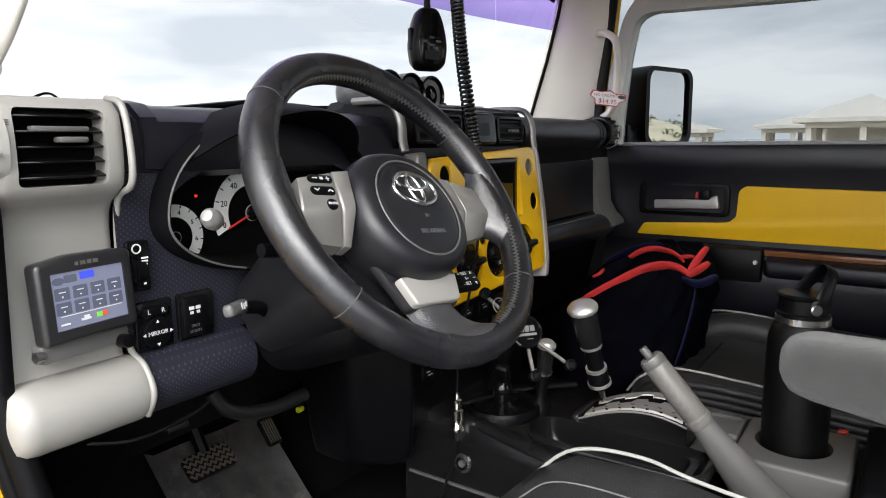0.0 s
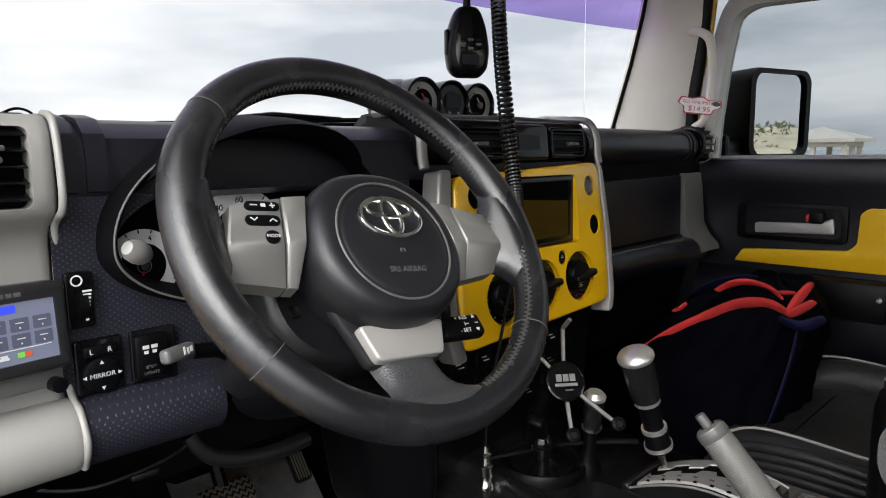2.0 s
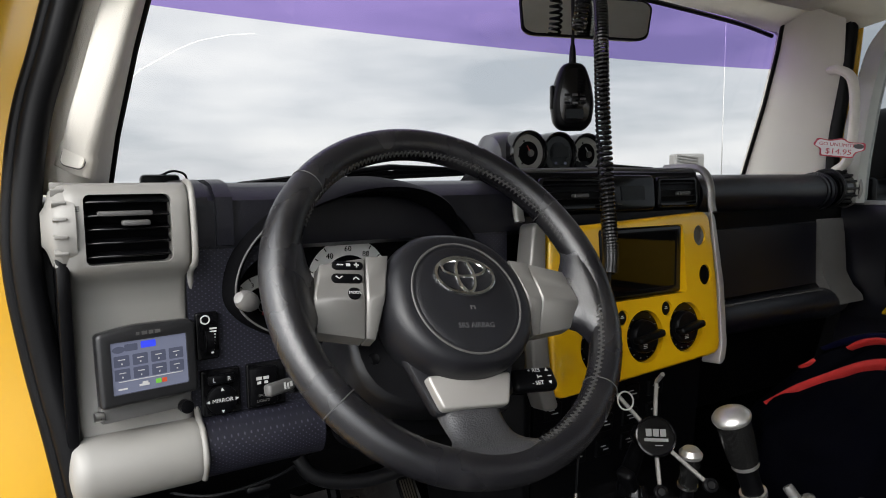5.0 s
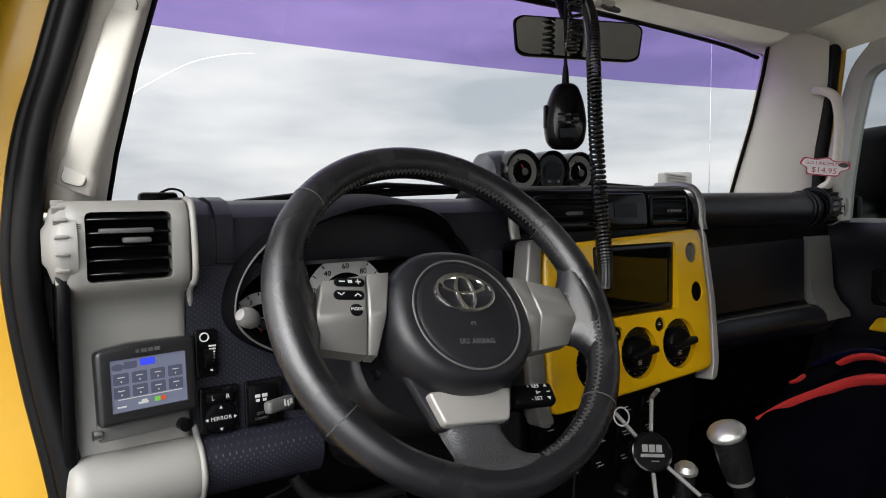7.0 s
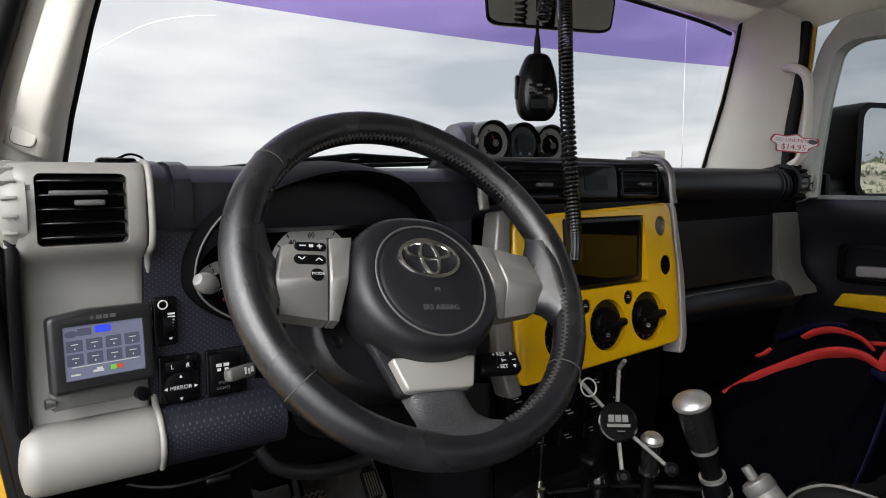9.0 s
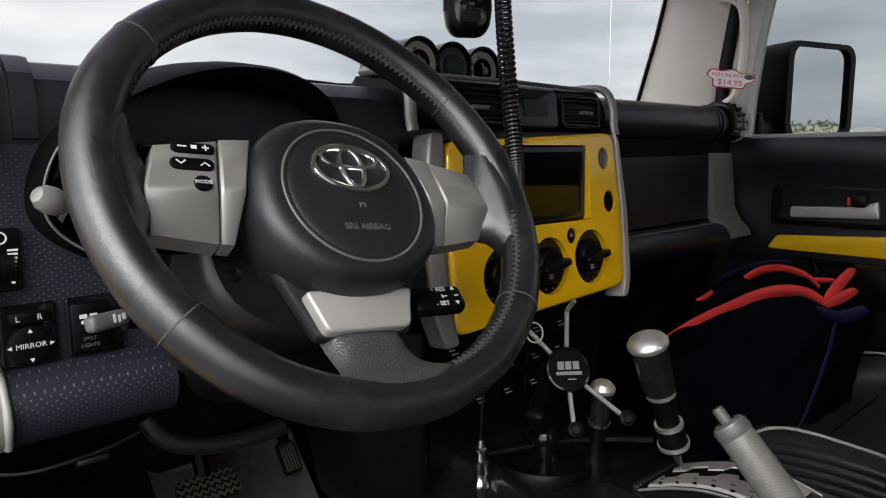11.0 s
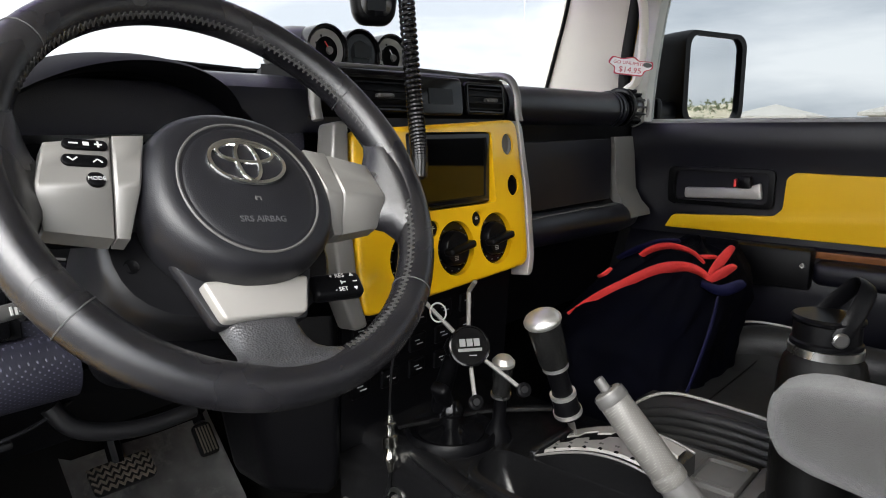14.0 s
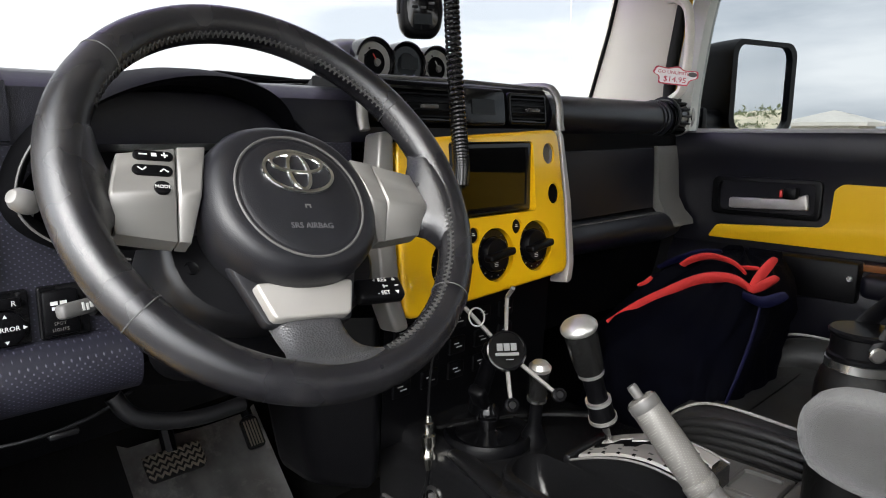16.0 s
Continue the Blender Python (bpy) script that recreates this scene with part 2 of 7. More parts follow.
def part(name, bm, material, parent, label="", angle=38):
    """One mesh under a thing or under a part; bm is in world places."""
    me = finish(bm, material, angle)
    me.name = name
    loc = PLACE[parent.name]
    me.transform(Matrix.Translation(-loc))
    ob = new(name, me)
    ob.parent = parent
    PLACE[ob.name] = loc
    return tagged(ob, label)


def solo(name, bm, material, label, category, kind="", angle=38, group=""):
    """A thing that is one mesh, with its origin at its middle bottom."""
    me = finish(bm, material, angle)
    me.name = name
    co = np.empty(len(me.vertices) * 3)
    me.vertices.foreach_get("co", co)
    co = co.reshape(-1, 3)
    loc = Vector(((co[:, 0].min() + co[:, 0].max()) / 2, (co[:, 1].min() + co[:, 1].max()) / 2, co[:, 2].min()))
    me.transform(Matrix.Translation(-loc))
    ob = new(name, me)
    ob.location = loc
    PLACE[ob.name] = loc
    return tagged(ob, label, category, group, kind)


def moved(bm, m):
    bmesh.ops.transform(bm, matrix=m, verts=bm.verts)
    return bm


def join(*bms):
    out = bms[0]
    for b in bms[1:]:
        me = bpy.data.meshes.new("tmp")
        b.to_mesh(me)
        b.free()
        out.from_mesh(me)
        bpy.data.meshes.remove(me)
    return out


def box(x0, x1, y0, y1, z0, z1, r=0.0, seg=2):
    bm = bmesh.new()
    bmesh.ops.create_cube(bm, size=1)
    moved(bm, Matrix.Translation(((x0 + x1) / 2, (y0 + y1) / 2, (z0 + z1) / 2)) @ Matrix.Diagonal((x1 - x0, y1 - y0, z1 - z0, 1)))
    if r:
        bmesh.ops.bevel(bm, geom=list(bm.edges), offset=r, segments=seg, profile=0.5, affect="EDGES")
    return bm


def prism(poly, depth, r=0.0, seg=2):
    """A flat outline (x, y) raised by depth along z, with rounded edges on both faces."""
    bm = bmesh.new()
    vs = [bm.verts.new((x, y, 0)) for x, y in poly]
    f = bm.faces.new(vs)
    top = bmesh.ops.extrude_face_region(bm, geom=[f])
    bmesh.ops.translate(bm, vec=(0, 0, depth), verts=[g for g in top["geom"] if isinstance(g, bmesh.types.BMVert)])
    if r:
        flat = [e for e in bm.edges if abs(e.verts[0].co.z - e.verts[1].co.z) < 1e-7]
        bmesh.ops.bevel(bm, geom=flat, offset=r, segments=seg, profile=0.5, affect="EDGES", clamp_overlap=True)
    return bm


def rrect(w, h, r, n=5, cx=0.0, cy=0.0):
    pts = []
    for sx, sy, a0 in ((1, 1, 0), (-1, 1, 90), (-1, -1, 180), (1, -1, 270)):
        for k in range(n + 1):
            a = radians(a0 + 90 * k / n)
            pts.append((cx + sx * (w / 2 - r) + r * math.cos(a), cy + sy * (h / 2 - r) + r * math.sin(a)))
    return pts


def rounded(poly, r, n=4):
    """An outline with its corners rounded."""
    out = []
    m = len(poly)
    for i in range(m):
        p, a, b = Vector(poly[i]), Vector(poly[i - 1]), Vector(poly[(i + 1) % m])
        d1, d2 = (a - p), (b - p)
        k = min(r, d1.length * 0.45, d2.length * 0.45)
        s, e = p + d1.normalized() * k, p + d2.normalized() * k
        for j in range(n + 1):
            t = j / n
            q = s * (1 - t) ** 2 + p * 2 * t * (1 - t) + e * t * t
            out.append((q.x, q.y))
    return out


def ellipse(a, b, n=40, cx=0.0, cy=0.0):
    return [(cx + a * math.cos(2 * math.pi * k / n), cy + b * math.sin(2 * math.pi * k / n)) for k in range(n)]


def loft(rings, closed=True, cap=True):
    """Skin between rings of equal length."""
    bm = bmesh.new()
    vr = [[bm.verts.new(p) for p in ring] for ring in rings]
    n = len(rings[0])
    for a, b in zip(vr, vr[1:]):
        for k in range(n if closed else n - 1):
            bm.faces.new((a[k], a[(k + 1) % n], b[(k + 1) % n], b[k]))
    if cap and closed:
        bm.faces.new(list(reversed(vr[0])))
        bm.faces.new(vr[-1])
    return bm


def lathe(profile, n=32, m=None):
    """A turned body: (radius, height) pairs about z, closed at ends of radius 0."""
    bm = bmesh.new()
    rings = []
    for r, z in profile:
        if r < 1e-6:
            rings.append([bm.verts.new((0, 0, z))])
        else:
            rings.append([bm.verts.new((r * math.cos(2 * math.pi * k / n), r * math.sin(2 * math.pi * k / n), z)) for k in range(n)])
    for a, b in zip(rings, rings[1:]):
        for k in range(n):
            j = (k + 1) % n
            if len(a) == 1 and len(b) == 1:
                continue
            if len(a) == 1:
                bm.faces.new((a[0], b[k], b[j]))
            elif len(b) == 1:
                bm.faces.new((a[k], b[0], a[j]))
            else:
                bm.faces.new((a[k], a[j], b[j], b[k]))
    return moved(bm, m) if m else bm


def along(a, b):
    """The pose whose z runs from a to b."""
    a, b = Vector(a), Vector(b)
    return Matrix.Translation(a) @ (b - a).to_track_quat("Z", "Y").to_matrix().to_4x4()


def smooth_path(pts, n=8):
    pts = [Vector(p) for p in pts]
    out = []
    for i in range(len(pts) - 1):
        p0, p1, p2, p3 = pts[max(i - 1, 0)], pts[i], pts[i + 1], pts[min(i + 2, len(pts) - 1)]
        for k in range(n):
            t = k / n
            out.append(0.5 * ((2 * p1) + (p2 - p0) * t + (2 * p0 - 5 * p1 + 4 * p2 - p3) * t * t + (3 * p1 - p0 - 3 * p2 + p3) * t ** 3))
    out.append(pts[-1])
    return out


def tube(pts, r, n=10, closed=False, up=(0, 0, 1), flat=1.0, cap=True):
    """A bar along a path; r is a number or a list; flat squeezes it along its second axis."""
    pts = [Vector(p) for p in pts]
    m = len(pts)
    rings = []
    side = None
    for i, p in enumerate(pts):
        t = (pts[(i + 1) % m] - pts[i - 1]) if closed else (pts[min(i + 1, m - 1)] - pts[max(i - 1, 0)])
        t.normalize()
        if side is None:
            side = t.cross(Vector(up))
            if side.length < 1e-3:
                side = t.cross(Vector((1, 0, 0)))
        side = (side - t * side.dot(t)).normalized()
        nor = side.cross(t)
        rad = r[i] if isinstance(r, (list, tuple)) else r
        rings.append([p + side * (rad * math.cos(2 * math.pi * k / n)) + nor * (rad * flat * math.sin(2 * math.pi * k / n)) for k in range(n)])
    if closed:
        rings.append(rings[0])
        bm = loft(rings, cap=False)
        bmesh.ops.remove_doubles(bm, verts=bm.verts, dist=1e-6)
        return bm
    return loft(rings, cap=cap)


def extrude_x(profile, x0, x1, cap=True):
    """A (y, z) outline drawn out along x."""
    return loft([[(x0, y, z) for y, z in profile], [(x1, y, z) for y, z in profile]], cap=cap)


def sheet_x(profile, x0, x1, thick=0.004, nx=1):
    """An open (y, z) line drawn out along x, with thickness."""
    bm = loft([[(x0 + (x1 - x0) * k / nx, y, z) for y, z in profile] for k in range(nx + 1)], closed=False)
    bmesh.ops.solidify(bm, geom=list(bm.faces), thickness=thick)
    return bm


def cut(bm, *cutters):
    """The mesh with the other bodies cut out of it."""
    me = bpy.data.meshes.new("tmp")
    bmesh.ops.recalc_face_normals(bm, faces=bm.faces)
    bm.to_mesh(me)
    bm.free()
    ob = new("tmp", me)
    extra = []
    for c in cutters:
        bmesh.ops.recalc_face_normals(c, faces=c.faces)
        mc = bpy.data.meshes.new("tmp")
        c.to_mesh(mc)
        c.free()
        oc = new("tmp", mc)
        extra.append(oc)
        md = ob.modifiers.new("cut", "BOOLEAN")
        md.operation, md.object, md.solver = "DIFFERENCE", oc, "EXACT"
    dg = bpy.context.evaluated_depsgraph_get()
    res = bmesh.new()
    tmp = bpy.data.meshes.new_from_object(ob.evaluated_get(dg))
    res.from_mesh(tmp)
    for o in (ob, *extra):
        d = o.data
        bpy.data.objects.remove(o)
        bpy.data.meshes.remove(d)
    bpy.data.meshes.remove(tmp)
    return res


def words(text, size, m, depth=0.0004, align="CENTER"):
    """Raised lettering in the plane z = 0 of m."""
    cu = bpy.data.curves.new("tmp", "FONT")
    cu.body, cu.size, cu.extrude, cu.align_x, cu.align_y, cu.resolution_u = text, size, depth, align, "CENTER", 2
    ob = new("tmp", cu)
    dg = bpy.context.evaluated_depsgraph_get()
    me = bpy.data.meshes.new_from_object(ob.evaluated_get(dg))
    bpy.data.objects.remove(ob)
    bm = bmesh.new()
    bm.from_mesh(me)
    bpy.data.meshes.remove(me)
    return moved(bm, m)


def bars(rows, m, depth=0.0006):
    """Plain bars (x, y, width, height) in the plane z = 0 of m."""
    out = None
    for x, y, w, h in rows:
        b = box(x - w / 2, x + w / 2, y - h / 2, y + h / 2, 0, depth)
        out = join(out, b) if out else b
    return moved(out, m)


def facing(x, y, z, tilt=0.0, yaw=0.0):
    """The pose of a plate that faces the driver: its x to the right, its y up, its z towards the driver."""
    return Matrix.Translation((x, y, z)) @ Euler((radians(90 - tilt), 0, radians(yaw))).to_matrix().to_4x4()


# ---- outside ----
def build_outside():
    bm = bmesh.new()
    rows = []
    edges = [-3000, -900, -300, -120, -60, -35, -25, -18, -12, -8, -4, 0, 4, 8, 12, 18, 25, 35, 60, 120, 300, 900, 3000]
    for y in edges:
        rows.append([bm.verts.new((x, y, 0.04 * noise.noise(V(x * 0.05, y * 0.05, 0)) if abs(x) < 200 else 0)) for x in edges])
    for a, b in zip(rows, rows[1:]):
        for k in range(len(edges) - 1):
            bm.faces.new((a[k], a[k + 1], b[k + 1], b[k]))
    solo("ground", bm, mat("sandy_gravel", (0.38, 0.34, 0.27), 0.9, var=0.3, scale=3), "flat sandy ground round the parked car", "ground", "structure")
    solo("road", box(-9, 8, -60, 30, -0.02, 0.05, 0.01), mat("asphalt", (0.13, 0.13, 0.13), 0.85, var=0.25, scale=8, bump=0.5, bump_scale=200), "grey asphalt parking area under the car", "road", "structure")
    solo("water", box(70, 2900, -2900, 2900, 0.02, 0.12), mat("sea_water", (0.10, 0.15, 0.18), 0.25, var=0.15, scale=0.05), "grey blue sea beyond the shore", "sea", "structure")
    for k in range(3):
        solo("line_marking", box(2.5 + 0.0, 7.5, -14 - 3 * k, -13.88 - 3 * k, 0.05, 0.054), WHITE, "white painted parking bay line", "road marking", "structure")
    # dune behind, seen in the door mirror
    bm = bmesh.new()
    rnd = random.Random(4)
    grid = []
    for i in range(40):
        a = []
        for j in range(12):
            x, y = -10 + i * 1.6, -22 - j * 2.0
            z = 2.6 * math.sin(min(1, j / 7) * math.pi / 2) * (0.75 + 0.5 * noise.noise(V(x * 0.12, y * 0.12, 3))) + 0.35 * noise.noise(V(x * 0.7, y * 0.7, 1)) * min(1, j / 2)
            a.append(bm.verts.new((x, y, z)))
        grid.append(a)
    for a, b in zip(grid, grid[1:]):
        for j in range(11):
            bm.faces.new((a[j], a[j + 1], b[j + 1], b[j]))
    solo("dune", bm, mat("pale_dune_sand", (0.42, 0.37, 0.26), 0.9, var=0.35, scale=1.2), "sand dune with scrub behind the car park", "dune", "structure")
    bm = bmesh.new()
    for k in range(900):
        x, y = rnd.uniform(-9, 52), -22 - rnd.uniform(1, 20)
        j = (-22 - y) / 2
        z = 2.6 * math.sin(min(1, j / 7) * math.pi / 2) * (0.75 + 0.5 * noise.noise(V(x * 0.12, y * 0.12, 3)))
        s = rnd.uniform(0.12, 0.32)
        for q in range(14):
            p = V(x + rnd.gauss(0, s), y + rnd.gauss(0, s), z + abs(rnd.gauss(0, s * 0.5)))
            d = V(rnd.gauss(0, 1), rnd.gauss(0, 1), rnd.gauss(0.6, 1)).normalized() * s * 0.6
            e = d.cross(V(rnd.gauss(0, 1), 0.3, 0.5)).normalized() * s * 0.25
            bm.faces.new([bm.verts.new(v) for v in (p - d, p + e, p + d, p - e)])
    solo("dune_scrub", bm, mat("olive_scrub", (0.10, 0.115, 0.05), 0.9, var=0.4, scale=2), "low olive scrub growing on the dune", "scrub", "stuff")


def pavilion(name, x, y, w, h_eave, h_top, label, walled=False):
    # tan roof colour is lightened to paint in distance haze
    roof_m = mat(name + "_hazed_roof_shingle", (0.29, 0.275, 0.245), 0.9, var=0.15, scale=3)
    post_m = mat(name + "_post", (0.34, 0.32, 0.28), 0.8, var=0.1, scale=5)
    t = thing(name, (x, y, 0), label, "pavilion")
    e = w / 2 + 0.7
    z0 = h_eave
    base = [(x - e, y - e, z0), (x + e, y - e, z0), (x + e, y + e, z0), (x - e, y + e, z0)]
    low = [(a, b, c - 0.22) for a, b, c in base]
    tip = [(x + 0.05 * sx, y + 0.05 * sy, h_top) for sx, sy in ((-1, -1), (1, -1), (1, 1), (-1, 1))]
    part("roof", loft([low, base, tip]), roof_m, t, "tan hipped shingle roof with haze in its colour", 20)
    for sx in (-1, 0, 1):
        for sy in (-1, 0, 1):
            if sx or sy:
                part("post", box(x + sx * w / 2 - 0.14, x + sx * w / 2 + 0.14, y + sy * w / 2 - 0.14, y + sy * w / 2 + 0.14, 0, z0, 0.02), post_m, t)
    part("beam", cut(box(x - w / 2 - 0.16, x + w / 2 + 0.16, y - w / 2 - 0.16, y + w / 2 + 0.16, z0 - 0.5, z0 - 0.22), box(x - w / 2 + 0.16, x + w / 2 - 0.16, y - w / 2 + 0.16, y + w / 2 - 0.16, z0 - 0.6, z0 - 0.1)), post_m, t)
    if walled:
        part("wall", box(x + 0.3, x + w / 2 - 0.3, y - w / 2 + 0.4, y + w / 2 - 0.6, 0, z0 - 0.3), post_m, t, "pale rendered wall")


build_outside()
pavilion("picnic_pavilion", 40, 2.3, 4.7, 2.30, 3.50, "tan hip-roofed picnic pavilion on posts by the shore", True)
pavilion("picnic_pavilion", 52, 7.0, 3.6, 2.2, 2.95, "smaller tan roofed picnic pavilion beyond the first")
pavilion("picnic_pavilion", 46, 13.4, 3.4, 1.95, 2.7, "far tan roofed picnic shelter by the sea")


# ---- car shell ----
def build_shell():
    # floor and tunnel
    solo("floor", join(box(-0.78, 0.74, -1.5, 1.30, 0.50, 0.56), loft([[(-0.78, 1.22, 0.55), (0.74, 1.22, 0.55), (0.74, 1.26, 0.55), (-0.78, 1.26, 0.55)], [(-0.78, 1.50, 0.95), (0.74, 1.50, 0.95), (0.74, 1.54, 0.95), (-0.78, 1.54, 0.95)]])), CARPET, "black carpeted car floor with sloping toe board", "floor", "structure")
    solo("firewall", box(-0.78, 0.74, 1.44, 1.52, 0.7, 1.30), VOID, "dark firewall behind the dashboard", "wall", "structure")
    solo("kick_panel", box(0.70, 0.74, 0.90, 1.5, 0.5, 1.34, 0.004), BLACK, "black kick panel beside the passenger footwell", "panel", "structure")
    solo("kick_panel", box(-0.765, -0.735, 0.94, 1.5, 0.5, 1.32, 0.004), BLACK, "black kick panel beside the driver footwell", "panel", "structure")
    # roof lining with thickness, edges curving down
    prof = [(1.00, 1.655), (0.93, 1.685), (0.80, 1.705), (0.4, 1.73), (-0.4, 1.74), (-1.5, 1.72)]
    rings = []
    for y, z in prof:
        rings.append([(-0.70, y, z - 0.06), (-0.62, y, z - 0.015), (-0.45, y, z), (0.0, y, z + 0.012), (0.42, y, z), (0.58, y, z - 0.015), (0.66, y, z - 0.06)])
    bm = loft(rings, closed=False)
    bmesh.ops.solidify(bm, geom=list(bm.faces), thickness=-0.03)
    solo("ceiling", bm, HEADLINER, "beige cloth roof lining of the car", "ceiling", "structure")
    solo("trim", tube(smooth_path([(x, 1.006, z - 0.004) for x, z in ((-0.62, 1.640), (-0.45, 1.655), (0.0, 1.667), (0.42, 1.655), (0.58, 1.640))], 6), 0.0045, 8), RUBBER, "black border along the roof edge", "window border", "structure")
    solo("roof_panel", box(-0.78, 0.74, -1.55, 1.02, 1.79, 1.82, 0.01), mat("white_roof_paint", (0.75, 0.75, 0.74), 0.3, coat=0.5), "white outer roof panel of the car", "roof", "structure")
    # rear of the cabin
    solo("wall_rear", cut(box(-0.74, 0.70, -1.56, -1.5, 0.5, 1.74), box(-0.55, 0.51, -1.7, -1.4, 1.2, 1.6)), BEIGE, "beige rear panel with a window opening", "wall", "structure")
    for s, n in ((-1, "wall_rear_side"), (1, "wall_rear_side")):
        x = -0.76 if s < 0 else 0.70
        solo(n, cut(box(x, x + 0.04, -1.5, -0.47, 0.5, 1.74), box(x - 0.1, x + 0.2, -1.3, -0.60, 1.28, 1.6)), BEIGE, "beige rear side trim with a window opening", "wall", "structure")
    # sill under the open driver's door
    solo("door_sill", join(box(-0.84, -0.74, -0.2, 0.98, 0.48, 0.60, 0.015), box(-0.765, -0.735, -0.2, 0.9, 0.60, 0.615, 0.004)), BLACK, "black plastic sill cover under the open doorway", "sill", "structure")


def build_windshield():
    # gently bowed pane: two zones, tinted above
    def at(u, v):
        x0, x1 = -0.70 + 0.045 * v, 0.66 - 0.055 * v
        x = x0 + (x1 - x0) * u
        bow = 0.05 * (1 - (2 * u - 1) ** 2)
        return V(x, 1.115 - 0.135 * v + bow, 1.325 + 0.345 * v)

    split = lambda u: 0.655 + 0.06 * u
    n = 16
    t = thing("window_1", at(0.5, 0), "windshield with a violet tinted band along its top", "windshield", kind="structure")
    for name, a, b, m in (("pane", lambda u: 0.0, split, GLASS), ("tint_band", split, lambda u: 1.03, TINT)):
        bm = loft([[at(k / n, a(k / n) + (b(k / n) - a(k / n)) * q) for k in range(n + 1)] for q in np.linspace(0, 1, 6)], closed=False)
        ob = part(name, bm, m, t)
        ob.visible_shadow = False
    crack = []
    for x, z in ((-0.652, 1.464), (-0.640, 1.478), (-0.626, 1.487), (-0.598, 1.505), (-0.575, 1.517), (-0.555, 1.524), (-0.525, 1.532), (-0.497, 1.536)):
        v = (z - 1.325) / 0.345
        x0, x1 = -0.70 + 0.045 * v, 0.66 - 0.055 * v
        crack.append(at((x - x0) / (x1 - x0), v) - V(0, 0.002, 0))
    part("crack", tube(smooth_path(crack, 4), [0.0005 - 0.0003 * k / 28 for k in range(29)], 6), CRACKED, t, "long thin crack in the glass")
    edge = [at(k / 20, 1.0) for k in range(21)]
    part("window_frame", tube(edge, 0.006, 6), RUBBER, t)
    for u in (0.0, 1.0):
        part("window_frame", tube([at(u, v) for v in np.linspace(0, 1, 10)], 0.006, 6), RUBBER, t)
    solo("cowl", join(sheet_x([(1.10, 1.322), (1.22, 1.325), (1.34, 1.30)], -0.72, 0.70, 0.01)), BLACK, "black plastic cowl at the windshield base", "cowl", "structure")
    bm = loft([[(x, y, z - 0.03 * abs(x) ** 2) for x in np.linspace(-0.72, 0.72, 12)] for y, z in ((1.34, 1.30), (1.5, 1.305), (1.9, 1.29), (2.25, 1.25), (2.33, 1.15))], closed=False)
    bmesh.ops.solidify(bm, geom=list(bm.faces), thickness=0.01)
    solo("hood", bm, BODYY, "yellow bonnet beyond the windshield", "bonnet", "structure")
    for x0, x1 in ((-1.06, -0.74), (0.74, 1.06)):
        solo("fender", join(box(x0, x1, 1.0, 2.2, 0.5, 1.14, 0.04, 4)), BODYY, "yellow front wing of the car body", "wing", "structure")
    return at


def wiper(p0, p1, label):
    a, b = V(*p0), V(*p1)
    t = thing("windshield_wiper", a, label, "wiper", "windshield wipers")
    part("arm", tube([a, a + (b - a) * 0.5 + V(0, -0.005, 0.02), a + (b - a) * 0.75 + V(0, 0, 0.012)], [0.007, 0.005, 0.004], 8), BLACK, t)
    part("blade", tube([a + (b - a) * q + V(0, 0.004, 0.004) for q in (0.1, 0.4, 0.7, 1.0)], 0.004, 6), RUBBER, t)
    part("bridge", tube([a + (b - a) * q + V(0, -0.002, 0.011) for q in (0.35, 0.6, 0.85)], 0.004, 6), BLACK, t)


def pillar(side):
    """A-pillar lining between windshield and door opening."""
    s = side
    cx = -0.02
    X = lambda d: cx + s * d
    rings = []
    for z, yf, df, yb, db in ((1.33, 1.105, 0.665, 0.945, 0.715), (1.40, 1.078, 0.655, 0.925, 0.705), (1.50, 1.035, 0.635, 0.905, 0.69), (1.60, 0.995, 0.610, 0.89, 0.665), (1.68, 0.965, 0.585, 0.875, 0.635)):
        d = (db - df)
        if s < 0:
            rings.append([(X(df + 0.005), yf + 0.02, z), (X(df - 0.007), yf - 0.004, z), (X(df + 0.08 * d), yf - 0.07, z), (X(df + 0.52 * d), yb + 0.012, z), (X(db), yb - 0.004, z), (X(db + 0.03), yb + 0.03, z), (X(db + 0.02), yf + 0.02, z)])
            continue
        rings.append([(X(df + 0.01), yf + 0.02, z), (X(df), yf, z), (X(df - 0.004 + 0.25 * d), yf - 0.055, z), (X(df + 0.6 * d), yb + 0.02, z), (X(db), yb, z), (X(db + 0.03), yb + 0.03, z), (X(db + 0.02), yf + 0.02, z)])
    fine = []
    for a, b in zip(rings, rings[1:]):
        for k in range(4):
            q = k / 4
            fine.append([tuple(V(*p).lerp(V(*r), q)) for p, r in zip(a, b)])
    fine.append(rings[-1])
    solo("trim", tube([(r[1][0] - s * 0.002, r[1][1] + 0.003, r[1][2]) for r in fine], 0.0042, 8), RUBBER, "black border beside the windshield pillar", "window border", "structure")
    return solo("trim", loft(fine), BEIGE, "beige windshield pillar lining", "pillar trim", "structure", angle=85)


